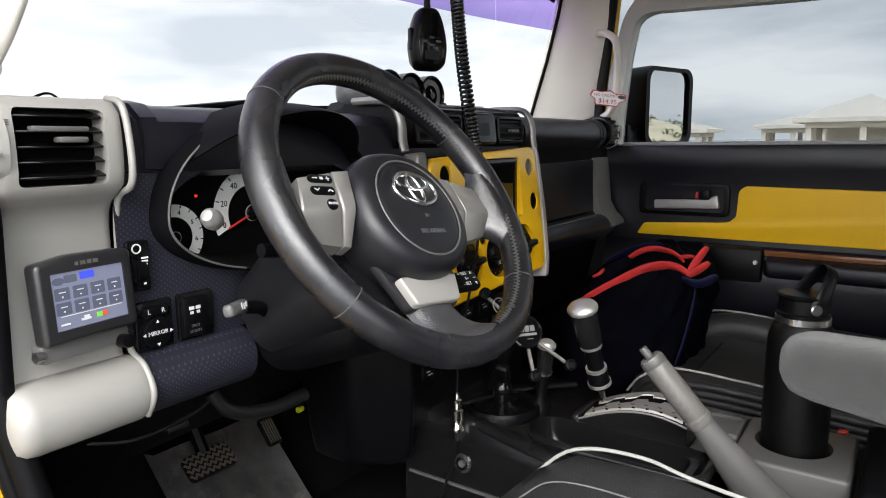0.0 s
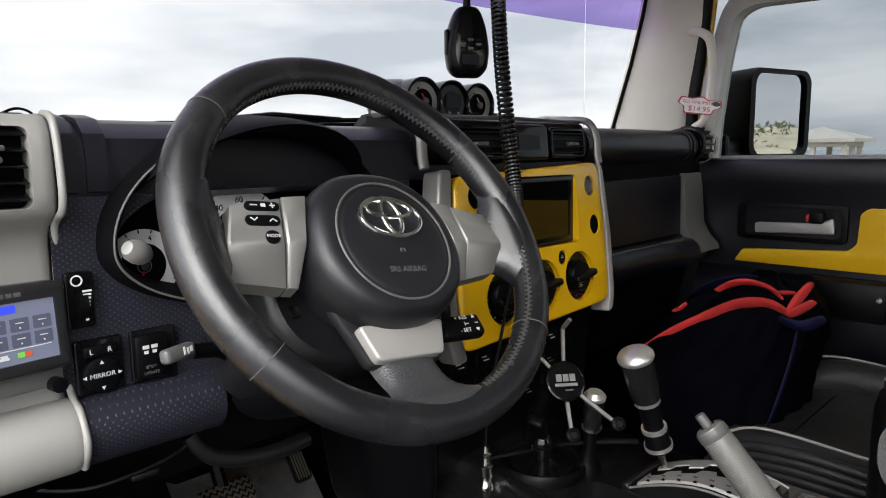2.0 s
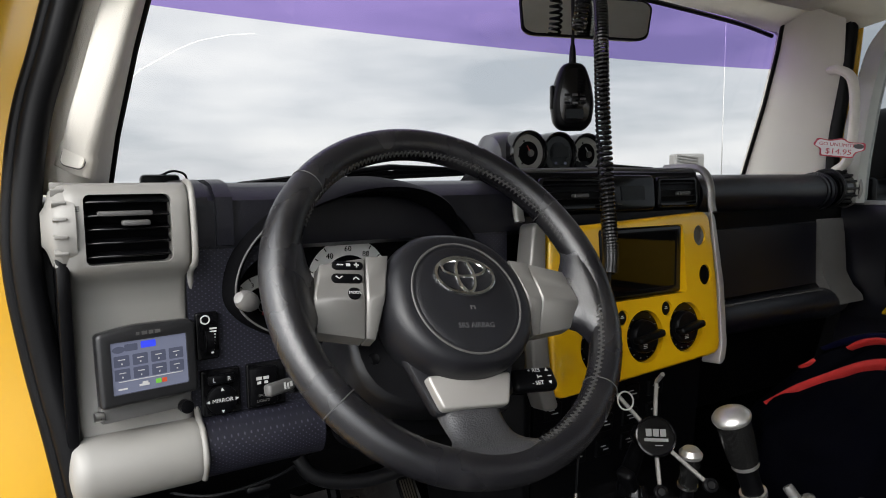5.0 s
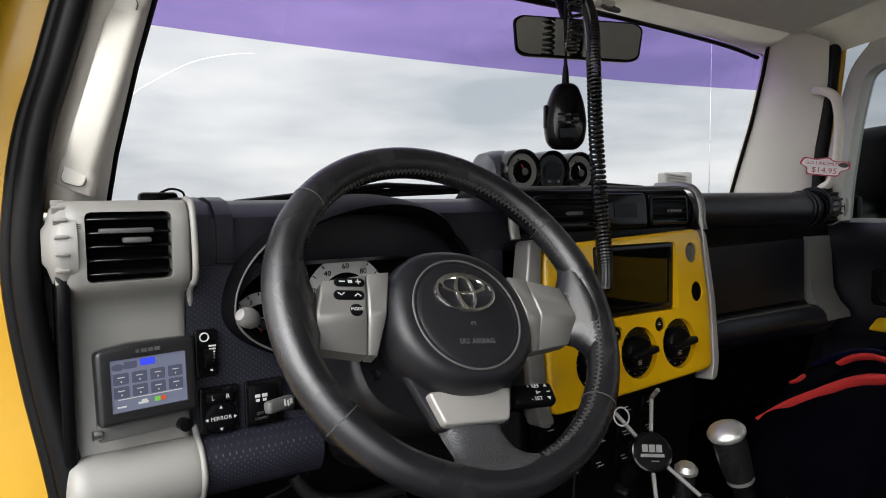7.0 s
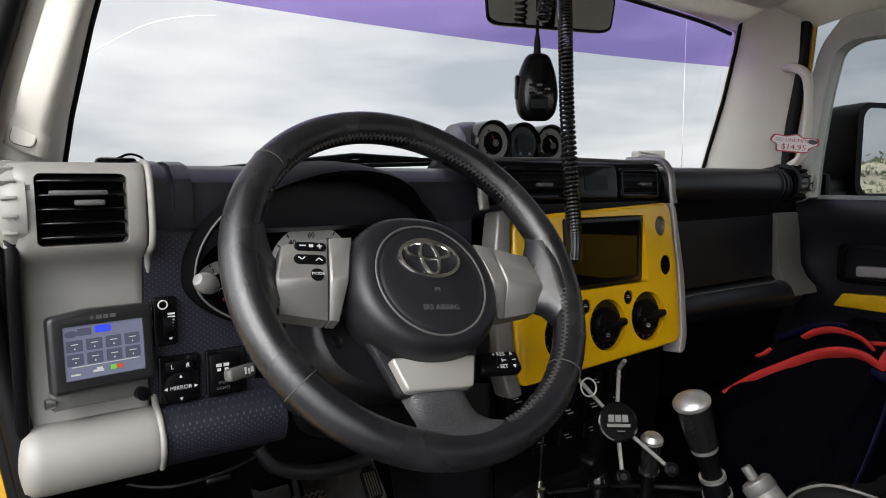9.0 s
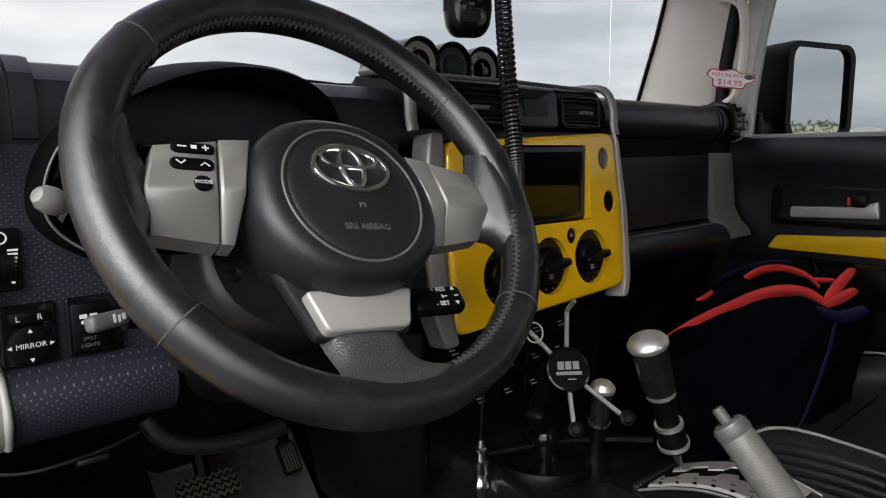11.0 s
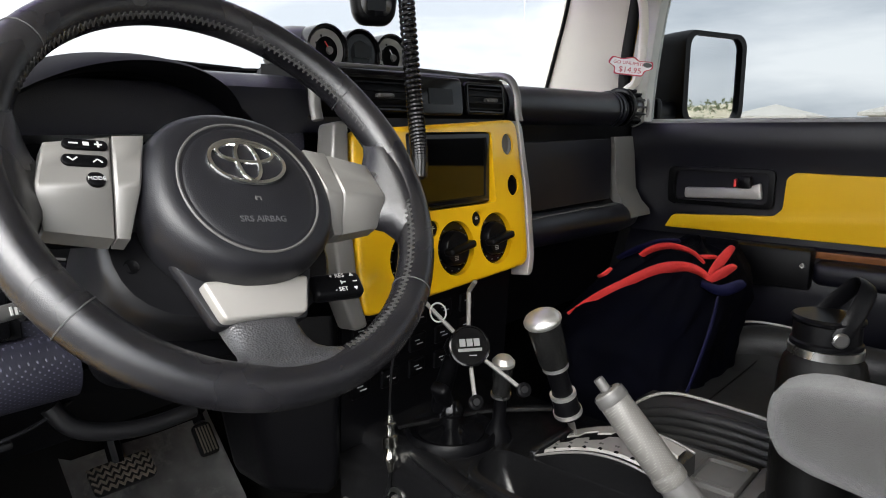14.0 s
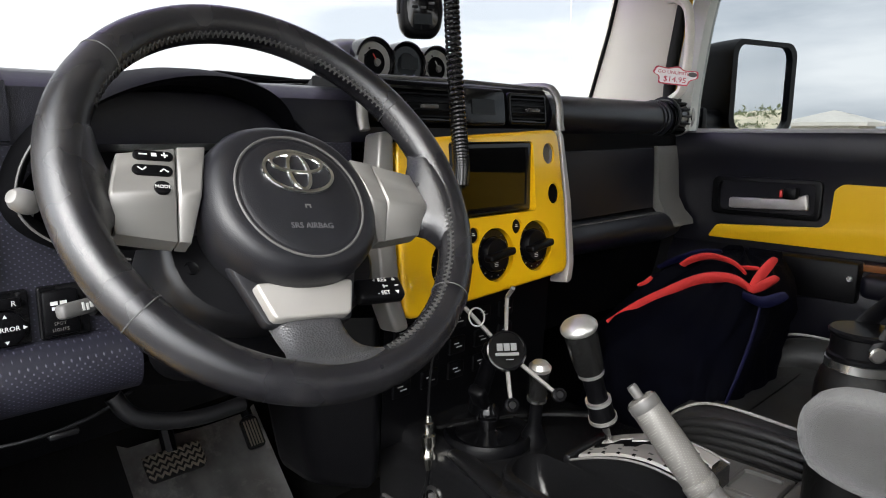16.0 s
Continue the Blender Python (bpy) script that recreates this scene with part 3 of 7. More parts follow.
def grab_handle(pts, label, ends):
    t = thing("grab_handle", pts[0], label, "grab handle", "pillar grab handles")
    if not ends:
        part("grip", tube(smooth_path(pts, 8), 0.0125, 12, flat=0.7), BEIGE, t)
    else:
        # broad flat grip with rounded-square covers over its fixings
        way = smooth_path(pts, 8)
        n = len(way) - 1
        face = V(-0.35, -0.93, 0.05).normalized()
        rings = []
        for k, p in enumerate(way):
            d = (way[min(k + 1, n)] - way[max(k - 1, 0)]).normalized()
            side = d.cross(face).normalized()
            e = min(k, n - k) / n
            w = 0.0185 * (0.86 if 0.2 < e else 1.0) * (0.55 if e == 0 else 1.0)
            rings.append([p + side * x + face * y for x, y in rrect(2 * w, 0.026, 0.0085, 4)])
        part("grip", loft(rings), BEIGE, t, "", 60)
    for a, d in ends:
        face = V(-0.35, -0.93, 0.05).normalized()
        side = V(*d).normalized().cross(face).normalized()
        m = Matrix((side, face.cross(side), face)).transposed().to_4x4()
        m.translation = a
        part("end_cover", moved(prism(rrect(0.022, 0.027, 0.006), 0.0035, 0.0012), m), BEIGE, t)
        part("end_gap", moved(prism(rrect(0.0236, 0.0286, 0.0066), 0.0015), m), GREYPL, t)


def door_opening_seal():
    left = [(-0.672, 0.86, 1.68), (-0.697, 0.87, 1.6), (-0.717, 0.885, 1.534), (-0.736, 0.895, 1.467), (-0.752, 0.905, 1.415), (-0.763, 0.91, 1.356), (-0.770, 0.912, 1.27), (-0.760, 0.91, 1.17), (-0.742, 0.895, 1.06), (-0.722, 0.87, 0.9), (-0.72, 0.82, 0.75), (-0.74, 0.72, 0.63)]
    solo("trim", tube(smooth_path(left, 5), 0.0135, 12), RUBBER, "black rubber door opening seal", "door seal", "structure")
    solo("trim", tube([(p.x - 0.0135, p.y + 0.006, p.z) for p in smooth_path(left, 5)], 0.008, 10), RUBBER, "thin outer lip of the black rubber door seal", "door seal", "structure")
    top = [p for p in smooth_path(left, 5) if p.z > 1.36]
    solo("door_edge", loft([[(p.x - a, p.y + b, p.z) for a, b in ((0.066, -0.02), (0.072, -0.03), (0.15, -0.03), (0.15, 0.03), (0.066, 0.03))] for p in top]), SHROUD, "dark scuffed frame of the open driver door", "door frame", "structure")
    right = [(0.640, 0.875, 1.68), (0.660, 0.89, 1.6), (0.672, 0.905, 1.5), (0.68, 0.92, 1.40), (0.685, 0.925, 1.30)]
    solo("trim", tube(smooth_path(right, 5), 0.013, 10), RUBBER, "black rubber door opening seal", "door seal", "structure")
    # painted body post outside the seal
    outer = []
    for p in smooth_path(left, 5):
        d = 0.008 + 0.06 * max(0, (1.45 - p.z))
        outer.append([(p.x - 0.008, p.y + 0.005, p.z), (p.x - 0.05 - d, p.y + 0.01, p.z), (p.x - 0.09 - d, p.y + 0.05, p.z), (p.x - 0.10 - d, p.y + 0.16, p.z), (p.x - 0.008, p.y + 0.16, p.z)])
    solo("body_post", loft(outer), BODYY, "yellow painted door post of the car body", "door post", "structure", angle=50)
    outer = []
    for p in smooth_path(right, 5):
        outer.append([(p.x + 0.014, p.y + 0.0, p.z), (p.x + 0.022, p.y + 0.0, p.z), (p.x + 0.05, p.y + 0.05, p.z), (p.x + 0.05, p.y + 0.12, p.z), (p.x + 0.014, p.y + 0.12, p.z)])
    solo("body_post", loft(outer), BODYY, "yellow painted door post of the car body", "door post", "structure", angle=50)
    solo("trim", tube([(p.x + 0.013, p.y - 0.012, p.z) for p in smooth_path(right, 5)], 0.0055, 8), BODYY, "thin yellow body edge beside the seal", "body edge", "structure")
    # hinge on the left post
    t = thing("hinge_bracket", (-0.85, 0.90, 0.98), "dark door hinge on the yellow post", "bracket")
    part("leaf", box(-0.86, -0.82, 0.86, 0.90, 0.955, 1.005, 0.005), BLACK, t)
    part("pin", lathe([(0, 0), (0.009, 0), (0.009, 0.07), (0, 0.07)], 12, Matrix.Translation((-0.865, 0.865, 0.945))), STEEL, t)


def build_door():
    t = thing("door_1", (0.72, 0.35, 0.6), "closed passenger door with black lining and yellow insert", "door", kind="structure")
    # lining below the window
    prof = [(0.0, 1.287), (-0.012, 1.284), (-0.018, 1.270), (-0.012, 1.23), (0.0, 1.20), (0.004, 1.12), (0.004, 1.05), (-0.02, 1.02), (-0.028, 0.96), (-0.01, 0.9), (0.0, 0.7), (0.0, 0.58)]
    rings = []
    for y in np.linspace(-0.45, 0.90, 14):
        rings.append([(0.70 + d, y, z) for d, z in prof] + [(0.76, y, 0.58), (0.76, y, 1.287)])
    part("lining", loft(rings), NAVY, t)
    # frame round the glass
    hole = [(0.872, 1.20), (0.866, 1.36), (0.850, 1.50), (0.833, 1.585), (0.80, 1.602), (0.5, 1.592), (-0.38, 1.58), (-0.40, 1.20)]
    outer = [(0.905, 1.288), (0.90, 1.45), (0.865, 1.60), (0.80, 1.68), (-0.45, 1.69), (-0.45, 1.288)]
    mp = Matrix(((0, 0, 1, 0.675), (1, 0, 0, 0), (0, 1, 0, 0), (0, 0, 0, 1)))
    fr = cut(moved(prism(rounded(outer, 0.03), 0.045, 0.004), mp), moved(prism(rounded(hole, 0.035), 0.3), Matrix.Translation((-0.1, 0, 0)) @ mp))
    part("window_frame", fr, mat("grey_beige_trim", (0.40, 0.40, 0.365), 0.6, var=0.06, bump=0.2, bump_scale=900), t, "grey beige window surround")
    g = part("pane", box(0.708, 0.712, -0.44, 0.90, 1.27, 1.67), SIDEGLASS, t)
    g.visible_shadow = False
    part("glass_seal", box(0.690, 0.715, -0.14, 0.86, 1.284, 1.293, 0.003), mat("grey_felt_strip", (0.25, 0.25, 0.25), 0.8), t)
    # yellow insert with its step below the handle
    def side(poly, x, depth, r=0.002):
        m = Matrix(((0, 0, -1, x), (1, 0, 0, 0), (0, 1, 0, 0), (0, 0, 0, 1)))
        return moved(prism(poly, depth, r), m)
    ins = [(0.818, 1.064), (0.800, 1.092), (0.598, 1.104), (0.583, 1.118), (0.580, 1.178), (0.566, 1.190), (-0.42, 1.178), (-0.42, 1.062)]
    part("insert", side(rounded(ins, 0.006), 0.703, 0.012, 0.003), DOORY, t, "satin yellow insert panel")
    part("accent_strip", box(0.684, 0.70, -0.42, 0.52, 1.032, 1.045, 0.002), BROWN, t, "copper brown strip")
    # handle cup and lever
    cup = cut(side(rounded([(0.815, 1.115), (0.815, 1.195), (0.60, 1.195), (0.60, 1.115)], 0.015), 0.704, 0.012, 0.003), side(rounded([(0.80, 1.125), (0.80, 1.186), (0.612, 1.186), (0.612, 1.125)], 0.012), 0.74, 0.08))
    part("handle_cup", cup, BLACK, t)
    h = part("door_handle", side(rounded([(0.775, 1.130), (0.775, 1.152), (0.655, 1.156), (0.625, 1.168), (0.620, 1.135)], 0.006), 0.698, 0.014, 0.004), SILVER, t, "satin silver lever")
    part("lock_tab", box(0.678, 0.692, 0.668, 0.674, 1.158, 1.174, 0.002), REDP, h, "small red lock tab")
    part("lock_button", box(0.672, 0.692, 0.640, 0.666, 1.156, 1.18, 0.005), BLACK, h)
    # pull pocket and armrest
    part("pull_pocket", box(0.655, 0.70, 0.516, 0.70, 0.972, 1.05, 0.008), BLACK, t)
    part("armrest", box(0.655, 0.71, -0.42, 0.515, 0.985, 1.03, 0.015, 3), NAVY, t)
    part("screw_cap", lathe([(0, 0), (0.006, 0), (0.005, 0.003), (0, 0.003)], 12, along((0.656, 0.53, 1.02), (0.6, 0.53, 1.02))), STEEL, t)


MIRROR_AT = (0.956, 0.825, 1.390)


def build_door_mirror():
    loc = V(0.90, 0.84, 1.30)
    t = thing("door_mirror", loc, "black door mirror reflecting dunes outside the window", "side mirror")
    m = Matrix.Translation(MIRROR_AT) @ Euler((radians(90), 0, radians(-16))).to_matrix().to_4x4()
    shell = rrect(0.232, 0.216, 0.035, 6)
    back = [(x * 0.86, y * 0.9) for x, y in shell]
    rim = [(x * 0.985, y * 0.985) for x, y in shell]
    bm = loft([[m @ V(x * 0.80, y * 0.86, -0.150) for x, y in shell], [m @ V(x * 1.10, y * 1.06, -0.135) for x, y in back], [m @ V(x * 1.0, y * 0.99, -0.06) for x, y in shell], [m @ V(x, y, -0.01) for x, y in shell], [m @ V(x, y, 0) for x, y in rim], [m @ V(x * 0.84, y * 0.9, 0.0) for x, y in shell], [m @ V(x * 0.83, y * 0.89, -0.012) for x, y in shell]])
    part("housing", bm, BLACK, t)
    part("mirror_glass", moved(prism([(x * 0.825, y * 0.885) for x, y in shell], 0.003), m @ Matrix.Translation((0, 0, -0.0115))), MIRROR, t, "clear mirror glass")
    part("arm", join(tube([(0.74, 0.90, 1.31), (0.82, 0.90, 1.31), (0.93, 0.885, 1.32)], [0.03, 0.025, 0.025], 12), box(0.725, 0.75, 0.86, 0.95, 1.27, 1.34, 0.01)), BLACK, t)


build_shell()
WS = build_windshield()
wiper((-0.50, 1.15, 1.335), (-0.03, 1.10, 1.352), "black windshield wiper resting at the glass base")
wiper((0.02, 1.15, 1.34), (0.45, 1.095, 1.352), "black windshield wiper resting at the glass base")
pillar(-1)
pillar(1)
door_opening_seal()
build_door()
build_door_mirror()
grab_handle([(0.628, 0.905, 1.555), (0.620, 0.885, 1.553), (0.625, 0.862, 1.53), (0.640, 0.862, 1.46), (0.650, 0.875, 1.38), (0.660, 0.905, 1.355)], "beige grab handle on the passenger pillar", [])
grab_handle([(-0.660, 0.938, 1.566), (-0.667, 0.924, 1.545), (-0.680, 0.900, 1.505), (-0.696, 0.894, 1.4515), (-0.710, 0.906, 1.405), (-0.719, 0.932, 1.370), (-0.723, 0.944, 1.352)], "beige grab handle on the driver pillar", [((-0.6745, 0.906, 1.533), (-0.3, 0.1, -1)), ((-0.7225, 0.9225, 1.371), (-0.25, 0.2, -1))])


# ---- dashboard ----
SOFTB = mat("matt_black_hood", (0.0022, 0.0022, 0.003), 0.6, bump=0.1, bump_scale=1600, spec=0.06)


def ring_plate(x0, x1, z0, z1, y, cx, cz, a, b, n=64):
    """A flat face with an oval opening."""
    inner, outer = [], []
    for k in range(n):
        t = 2 * math.pi * k / n
        dx, dz = math.cos(t), math.sin(t)
        inner.append((cx + a * dx, y, cz + b * dz))
        s = min(((x1 if dx > 0 else x0) - cx) / dx if abs(dx) > 1e-6 else 9, ((z1 if dz > 0 else z0) - cz) / dz if abs(dz) > 1e-6 else 9)
        outer.append((cx + s * dx, y, cz + s * dz))
    return inner, outer


CLX, CLZ, CLA, CLB = -0.42, 1.220, 0.154, 0.108


def oval(q, a):
    """A point of the cluster opening, flatter below."""
    return CLX + CLA * q * math.cos(a), CLZ + (CLB if math.sin(a) > 0 else 0.066) * q * math.sin(a)


def build_dashboard():
    t = thing("dashboard", (0, 1.0, 1.0), "blue-black moulded dashboard with silver and yellow panels", "dashboard")
    # top pad
    top = [(1.13, 1.318), (1.12, 1.331), (1.00, 1.340), (0.945, 1.341), (0.915, 1.336), (0.897, 1.322), (0.892, 1.300), (0.895, 1.27), (0.93, 1.262), (1.13, 1.25)]
    part("top_pad", extrude_x(top, -0.628, 0.22), NAVY, t)
    for x in (-0.622, -0.596):
        part("pad_rib", extrude_x([(y - 0.006 if y < 1 else y, z + 0.004) for y, z in top], x, x + 0.018), NAVY, t)
    # flat dark piece painted as the slot's inner shade
    part("speaker_slot", box(-0.50, -0.42, 0.955, 0.975, 1.3395, 1.3425), VOID, t)
    # driver face with the oval opening
    inner, outer = ring_plate(-0.628, -0.20, 1.085, 1.30, 0.897, CLX, CLZ, CLA, 0.066)
    bm = loft([outer, inner], cap=False)
    part("face", bm, DOTTED, t, "dimpled blue-black face")
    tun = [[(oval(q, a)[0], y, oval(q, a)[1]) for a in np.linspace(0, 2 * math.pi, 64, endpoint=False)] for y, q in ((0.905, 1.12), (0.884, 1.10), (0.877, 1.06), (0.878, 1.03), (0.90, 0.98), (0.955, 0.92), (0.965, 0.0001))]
    # tunnel walls coloured near-black to carry the shade inside
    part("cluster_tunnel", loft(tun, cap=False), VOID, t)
    # hood over the instruments
    hood = []
    for y, q in ((0.90, 1.16), (0.86, 1.13), (0.825, 1.08), (0.815, 1.045), (0.819, 1.02), (0.86, 1.0), (0.93, 0.98)):
        hood.append([(CLX + CLA * 0.94 * q * math.cos(a), y + 0.15 * (1 - math.sin(a)) ** 1.1, CLZ + CLB * 1.02 * q * math.sin(a)) for a in np.linspace(radians(20), radians(160), 48)])
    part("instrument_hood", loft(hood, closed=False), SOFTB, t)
    part("tunnel_rim", tube([(oval(1.05, a)[0], 0.8765, oval(1.05, a)[1]) for a in np.linspace(radians(110), radians(245), 40)], 0.0013, 6), GREYPL, t, "thin silver rim")
    # knee roll, dimpled
    roll = [(0.90 + 0.034 * math.cos(a), 1.053 + 0.034 * math.sin(a)) for a in np.linspace(radians(70), radians(300), 22)] + [(0.98, 1.03), (0.98, 1.09)]
    part("knee_roll", extrude_x(roll, -0.622, -0.487), DOTTED, t)
    part("knee_panel", loft([[(-0.487, 0.905, 1.09), (-0.487, 0.87, 1.05), (-0.487, 0.90, 1.02), (-0.487, 0.99, 1.02), (-0.487, 0.99, 1.09)], [(-0.44, 0.915, 1.09), (-0.44, 0.90, 1.05), (-0.44, 0.92, 1.00), (-0.44, 0.99, 1.0), (-0.44, 0.99, 1.09)], [(-0.21, 0.915, 1.09), (-0.21, 0.90, 1.05), (-0.21, 0.92, 1.00), (-0.21, 0.99, 1.0), (-0.21, 0.99, 1.09)]]), BLACK, t)
    part("lower_panel", loft([[(-0.75, 0.92, 1.03), (-0.21, 0.93, 1.02), (-0.21, 1.0, 1.02), (-0.75, 1.0, 1.03)], [(-0.73, 1.0, 0.92), (-0.21, 1.02, 0.93), (-0.21, 1.1, 0.95), (-0.73, 1.1, 0.95)]]), BLACK, t)
    part("hood_release", join(tube(smooth_path([(-0.66, 0.97, 0.985), (-0.60, 0.95, 0.970), (-0.52, 0.95, 0.975), (-0.47, 0.96, 0.99)], 6), 0.0025, 6), box(-0.56, -0.53, 0.945, 0.955, 0.962, 0.970, 0.003)), SHROUD, t)
    # left silver panel and its roll
    sil = [(0.955, 1.342), (0.90, 1.342), (0.882, 1.339), (0.871, 1.328), (0.8685, 1.312), (0.868, 1.295), (0.8685, 1.275), (0.872, 1.262), (0.882, 1.252), (0.895, 1.245), (0.903, 1.234), (0.906, 1.215), (0.905, 1.15), (0.902, 1.10), (0.900, 1.085)]
    shell = loft([[(x, y + o, z) for y, z in sil] + [(x, 0.97, 1.085), (x, 0.97, 1.342)] for x, o in ((-0.742, 0.012), (-0.736, 0.002), (-0.728, 0.0), (-0.636, 0.0), (-0.629, 0.001), (-0.625, 0.007))])
    part("silver_panel", cut(shell, moved(prism(rrect(0.078, 0.068, 0.006), 0.2), facing(-0.683, 0.906, 1.297))), WARMSIL, t, "satin warm grey panel round the vent", 50)
    r2 = [(0.895 + 0.0345 * math.cos(a), 1.053 + 0.0345 * math.sin(a)) for a in np.linspace(radians(75), radians(305), 24)] + [(0.98, 1.03), (0.98, 1.088)]
    part("silver_roll", loft([[(x, 0.91 + (y - 0.91) * k, 1.053 + (z - 1.053) * k) for y, z in r2] for x, k in ((-0.748, 0.55), (-0.744, 0.86), (-0.737, 0.98), (-0.728, 1.0), (-0.632, 1.0), (-0.627, 0.99), (-0.624, 0.96))]), WARMSIL, t, "satin warm grey rounded end roll", 50)
    part("silver_edge", tube(smooth_path([(-0.6235, 0.90, 1.343), (-0.6235, 0.875, 1.336), (-0.6235, 0.8655, 1.30), (-0.6235, 0.868, 1.262), (-0.6235, 0.898, 1.24), (-0.6235, 0.903, 1.15), (-0.6225, 0.899, 1.095), (-0.6225, 0.874, 1.078), (-0.6225, 0.861, 1.052), (-0.6225, 0.875, 1.026)], 6), 0.0034, 10), WARMSIL, t)
    # right half: roll, panels, grab bar
    cyl = lambda r, a0=0, a1=360, n=28: [(0.913 + r * math.cos(radians(a)), 1.313 + r * math.sin(radians(a))) for a in np.linspace(a0, a1, n, endpoint=False)]
    part("passenger_roll", extrude_x(cyl(0.0345), 0.20, 0.625), NAVY, t)
    for x, r, w in ((0.585, 0.037, 0.007), (0.597, 0.0385, 0.010), (0.612, 0.037, 0.006)):
        part("roll_ring", extrude_x(cyl(r), x, x + w), NAVY, t)
    part("passenger_top", extrude_x([(0.915, 1.34), (1.0, 1.345), (1.12, 1.335), (1.12, 1.30), (0.915, 1.30)], 0.22, 0.70), NAVY, t)
    part("passenger_panel", extrude_x([(0.90, 1.285), (0.907, 1.25), (0.905, 1.13), (0.890, 1.115), (0.98, 1.09), (0.98, 1.285)], 0.20, 0.70), BLACK, t)
    part("panel_inset", loft([[(0.235, 0.9055, 1.245), (0.235, 0.9035, 1.13), (0.235, 0.93, 1.13), (0.235, 0.93, 1.245)], [(0.255, 0.897, 1.249), (0.255, 0.893, 1.126), (0.255, 0.93, 1.126), (0.255, 0.93, 1.249)], [(0.585, 0.897, 1.252), (0.585, 0.893, 1.128), (0.585, 0.93, 1.128), (0.585, 0.93, 1.252)]]), NAVY, t)
    bar = [(0.888 + 0.034 * math.cos(a), 1.092 + 0.030 * math.sin(a)) for a in np.linspace(0, 2 * math.pi, 24, endpoint=False)]
    part("passenger_bar", loft([[(x, y + o, z + dz) for y, z in bar] for x, o, dz in ((0.205, 0.03, 0.0), (0.24, 0.006, 0.0), (0.3, 0.0, 0.0), (0.5, -0.004, -0.002), (0.58, -0.006, -0.004), (0.66, 0.01, -0.004))]), NAVY, t)
    part("bar_line", box(0.25, 0.575, 0.8715, 0.8835, 1.114, 1.120, 0.002), GREYPL, t)
    br = loft([[(x, y, z) for y, z in ((0.897, 1.256), (0.892, 1.20), (0.887, 1.145), (0.872, 1.118), (0.853, 1.10), (0.850, 1.088), (0.90, 1.085), (0.93, 1.256))] for x in (0.600, 0.604, 0.672, 0.69)])
    part("end_bracket", br, SILVER_D, t, "satin silver bracket")
    part("lower_glovebox", loft([[(0.19, 0.92, 1.075), (0.70, 0.92, 1.075), (0.70, 1.1, 1.075), (0.19, 1.1, 1.075)], [(0.19, 0.96, 0.90), (0.70, 0.96, 0.90), (0.70, 1.1, 0.90), (0.19, 1.1, 0.90)]]), BLACK, t)
    part("tray_lip", tube(smooth_path([(-0.492, 0.955, 0.992), (-0.478, 0.95, 0.968), (-0.45, 0.945, 0.952), (-0.40, 0.945, 0.941), (-0.34, 0.95, 0.940)], 6), 0.010, 10), SHROUD, t)
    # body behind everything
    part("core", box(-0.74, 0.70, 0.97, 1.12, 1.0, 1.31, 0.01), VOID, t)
    part("side_cover", moved(prism(rounded([(0.89, 1.03), (0.87, 1.25), (0.90, 1.325), (1.10, 1.32), (1.10, 0.95), (0.98, 0.94)], 0.02), 0.012, 0.003), Matrix(((0, 0, -1, -0.736), (1, 0, 0, 0), (0, 1, 0, 0), (0, 0, 0, 1)))), BLACK, t)
    # steering column cladding reaching down to the floor
    rings = []
    for z, x0, y0, grow in ((1.04, -0.270, 0.0, 1.0), (0.92, -0.262, 0.0, 1.0), (0.84, -0.250, 0.004, 0.99), (0.80, -0.243, 0.010, 0.97), (0.785, -0.238, 0.022, 0.92), (0.779, -0.232, 0.040, 0.84)):
        poly = rounded([(x0, 0.935 + y0), (-0.184, 0.868 + y0), (-0.168, 0.880 + y0), (-0.168, 1.05), (x0, 1.05)], 0.022, 5)
        rings.append([(-0.21 + (x + 0.21) * grow, y, z) for x, y in poly])
    part("knee_bolster", loft(rings), BLACK, t, "", 60)


def vent(name, loc, w, h, m, housing_m, label, slats=5, tabs=True, housing=True):
    """A louvred outlet in a rounded surround; m maps x right, y up, z to the driver."""
    t = thing(name, loc, label, "air vent", "dashboard air vents")
    if housing:
        frame_b = cut(moved(prism(rrect(w + 0.03, h + 0.022, 0.010), 0.02, 0.005, 3), m @ Matrix.Translation((0, 0, -0.016))), moved(prism(rrect(w, h, 0.006), 0.1), m @ Matrix.Translation((0, 0, -0.05))))
        part("surround", frame_b, housing_m, t)
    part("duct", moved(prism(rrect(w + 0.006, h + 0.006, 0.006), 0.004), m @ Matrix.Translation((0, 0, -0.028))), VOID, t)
    for k in range(slats):
        y = -h / 2 + h * (k + 0.5) / slats
        part("slat", moved(box(-w / 2, w / 2, -0.0012, 0.0012, -0.014, 0.0, 0.0008, 1), m @ Matrix.Translation((0, y, -0.004)) @ Euler((radians(18), 0, 0)).to_matrix().to_4x4()), GLOSSB, t)
    if tabs:
        part("tab", moved(box(-w * 0.34, w * 0.30, -0.0024, 0.0024, -0.004, 0.006, 0.0016), m @ Matrix.Translation((-0.002, h * 0.24, 0.0))), GREYPL, t)
        part("tab", moved(box(-w * 0.15, w * 0.18, -0.0026, 0.0026, -0.004, 0.010, 0.0018), m @ Matrix.Translation((0.004, h * 0.10, 0.0))), GREYPL, t)
    return t


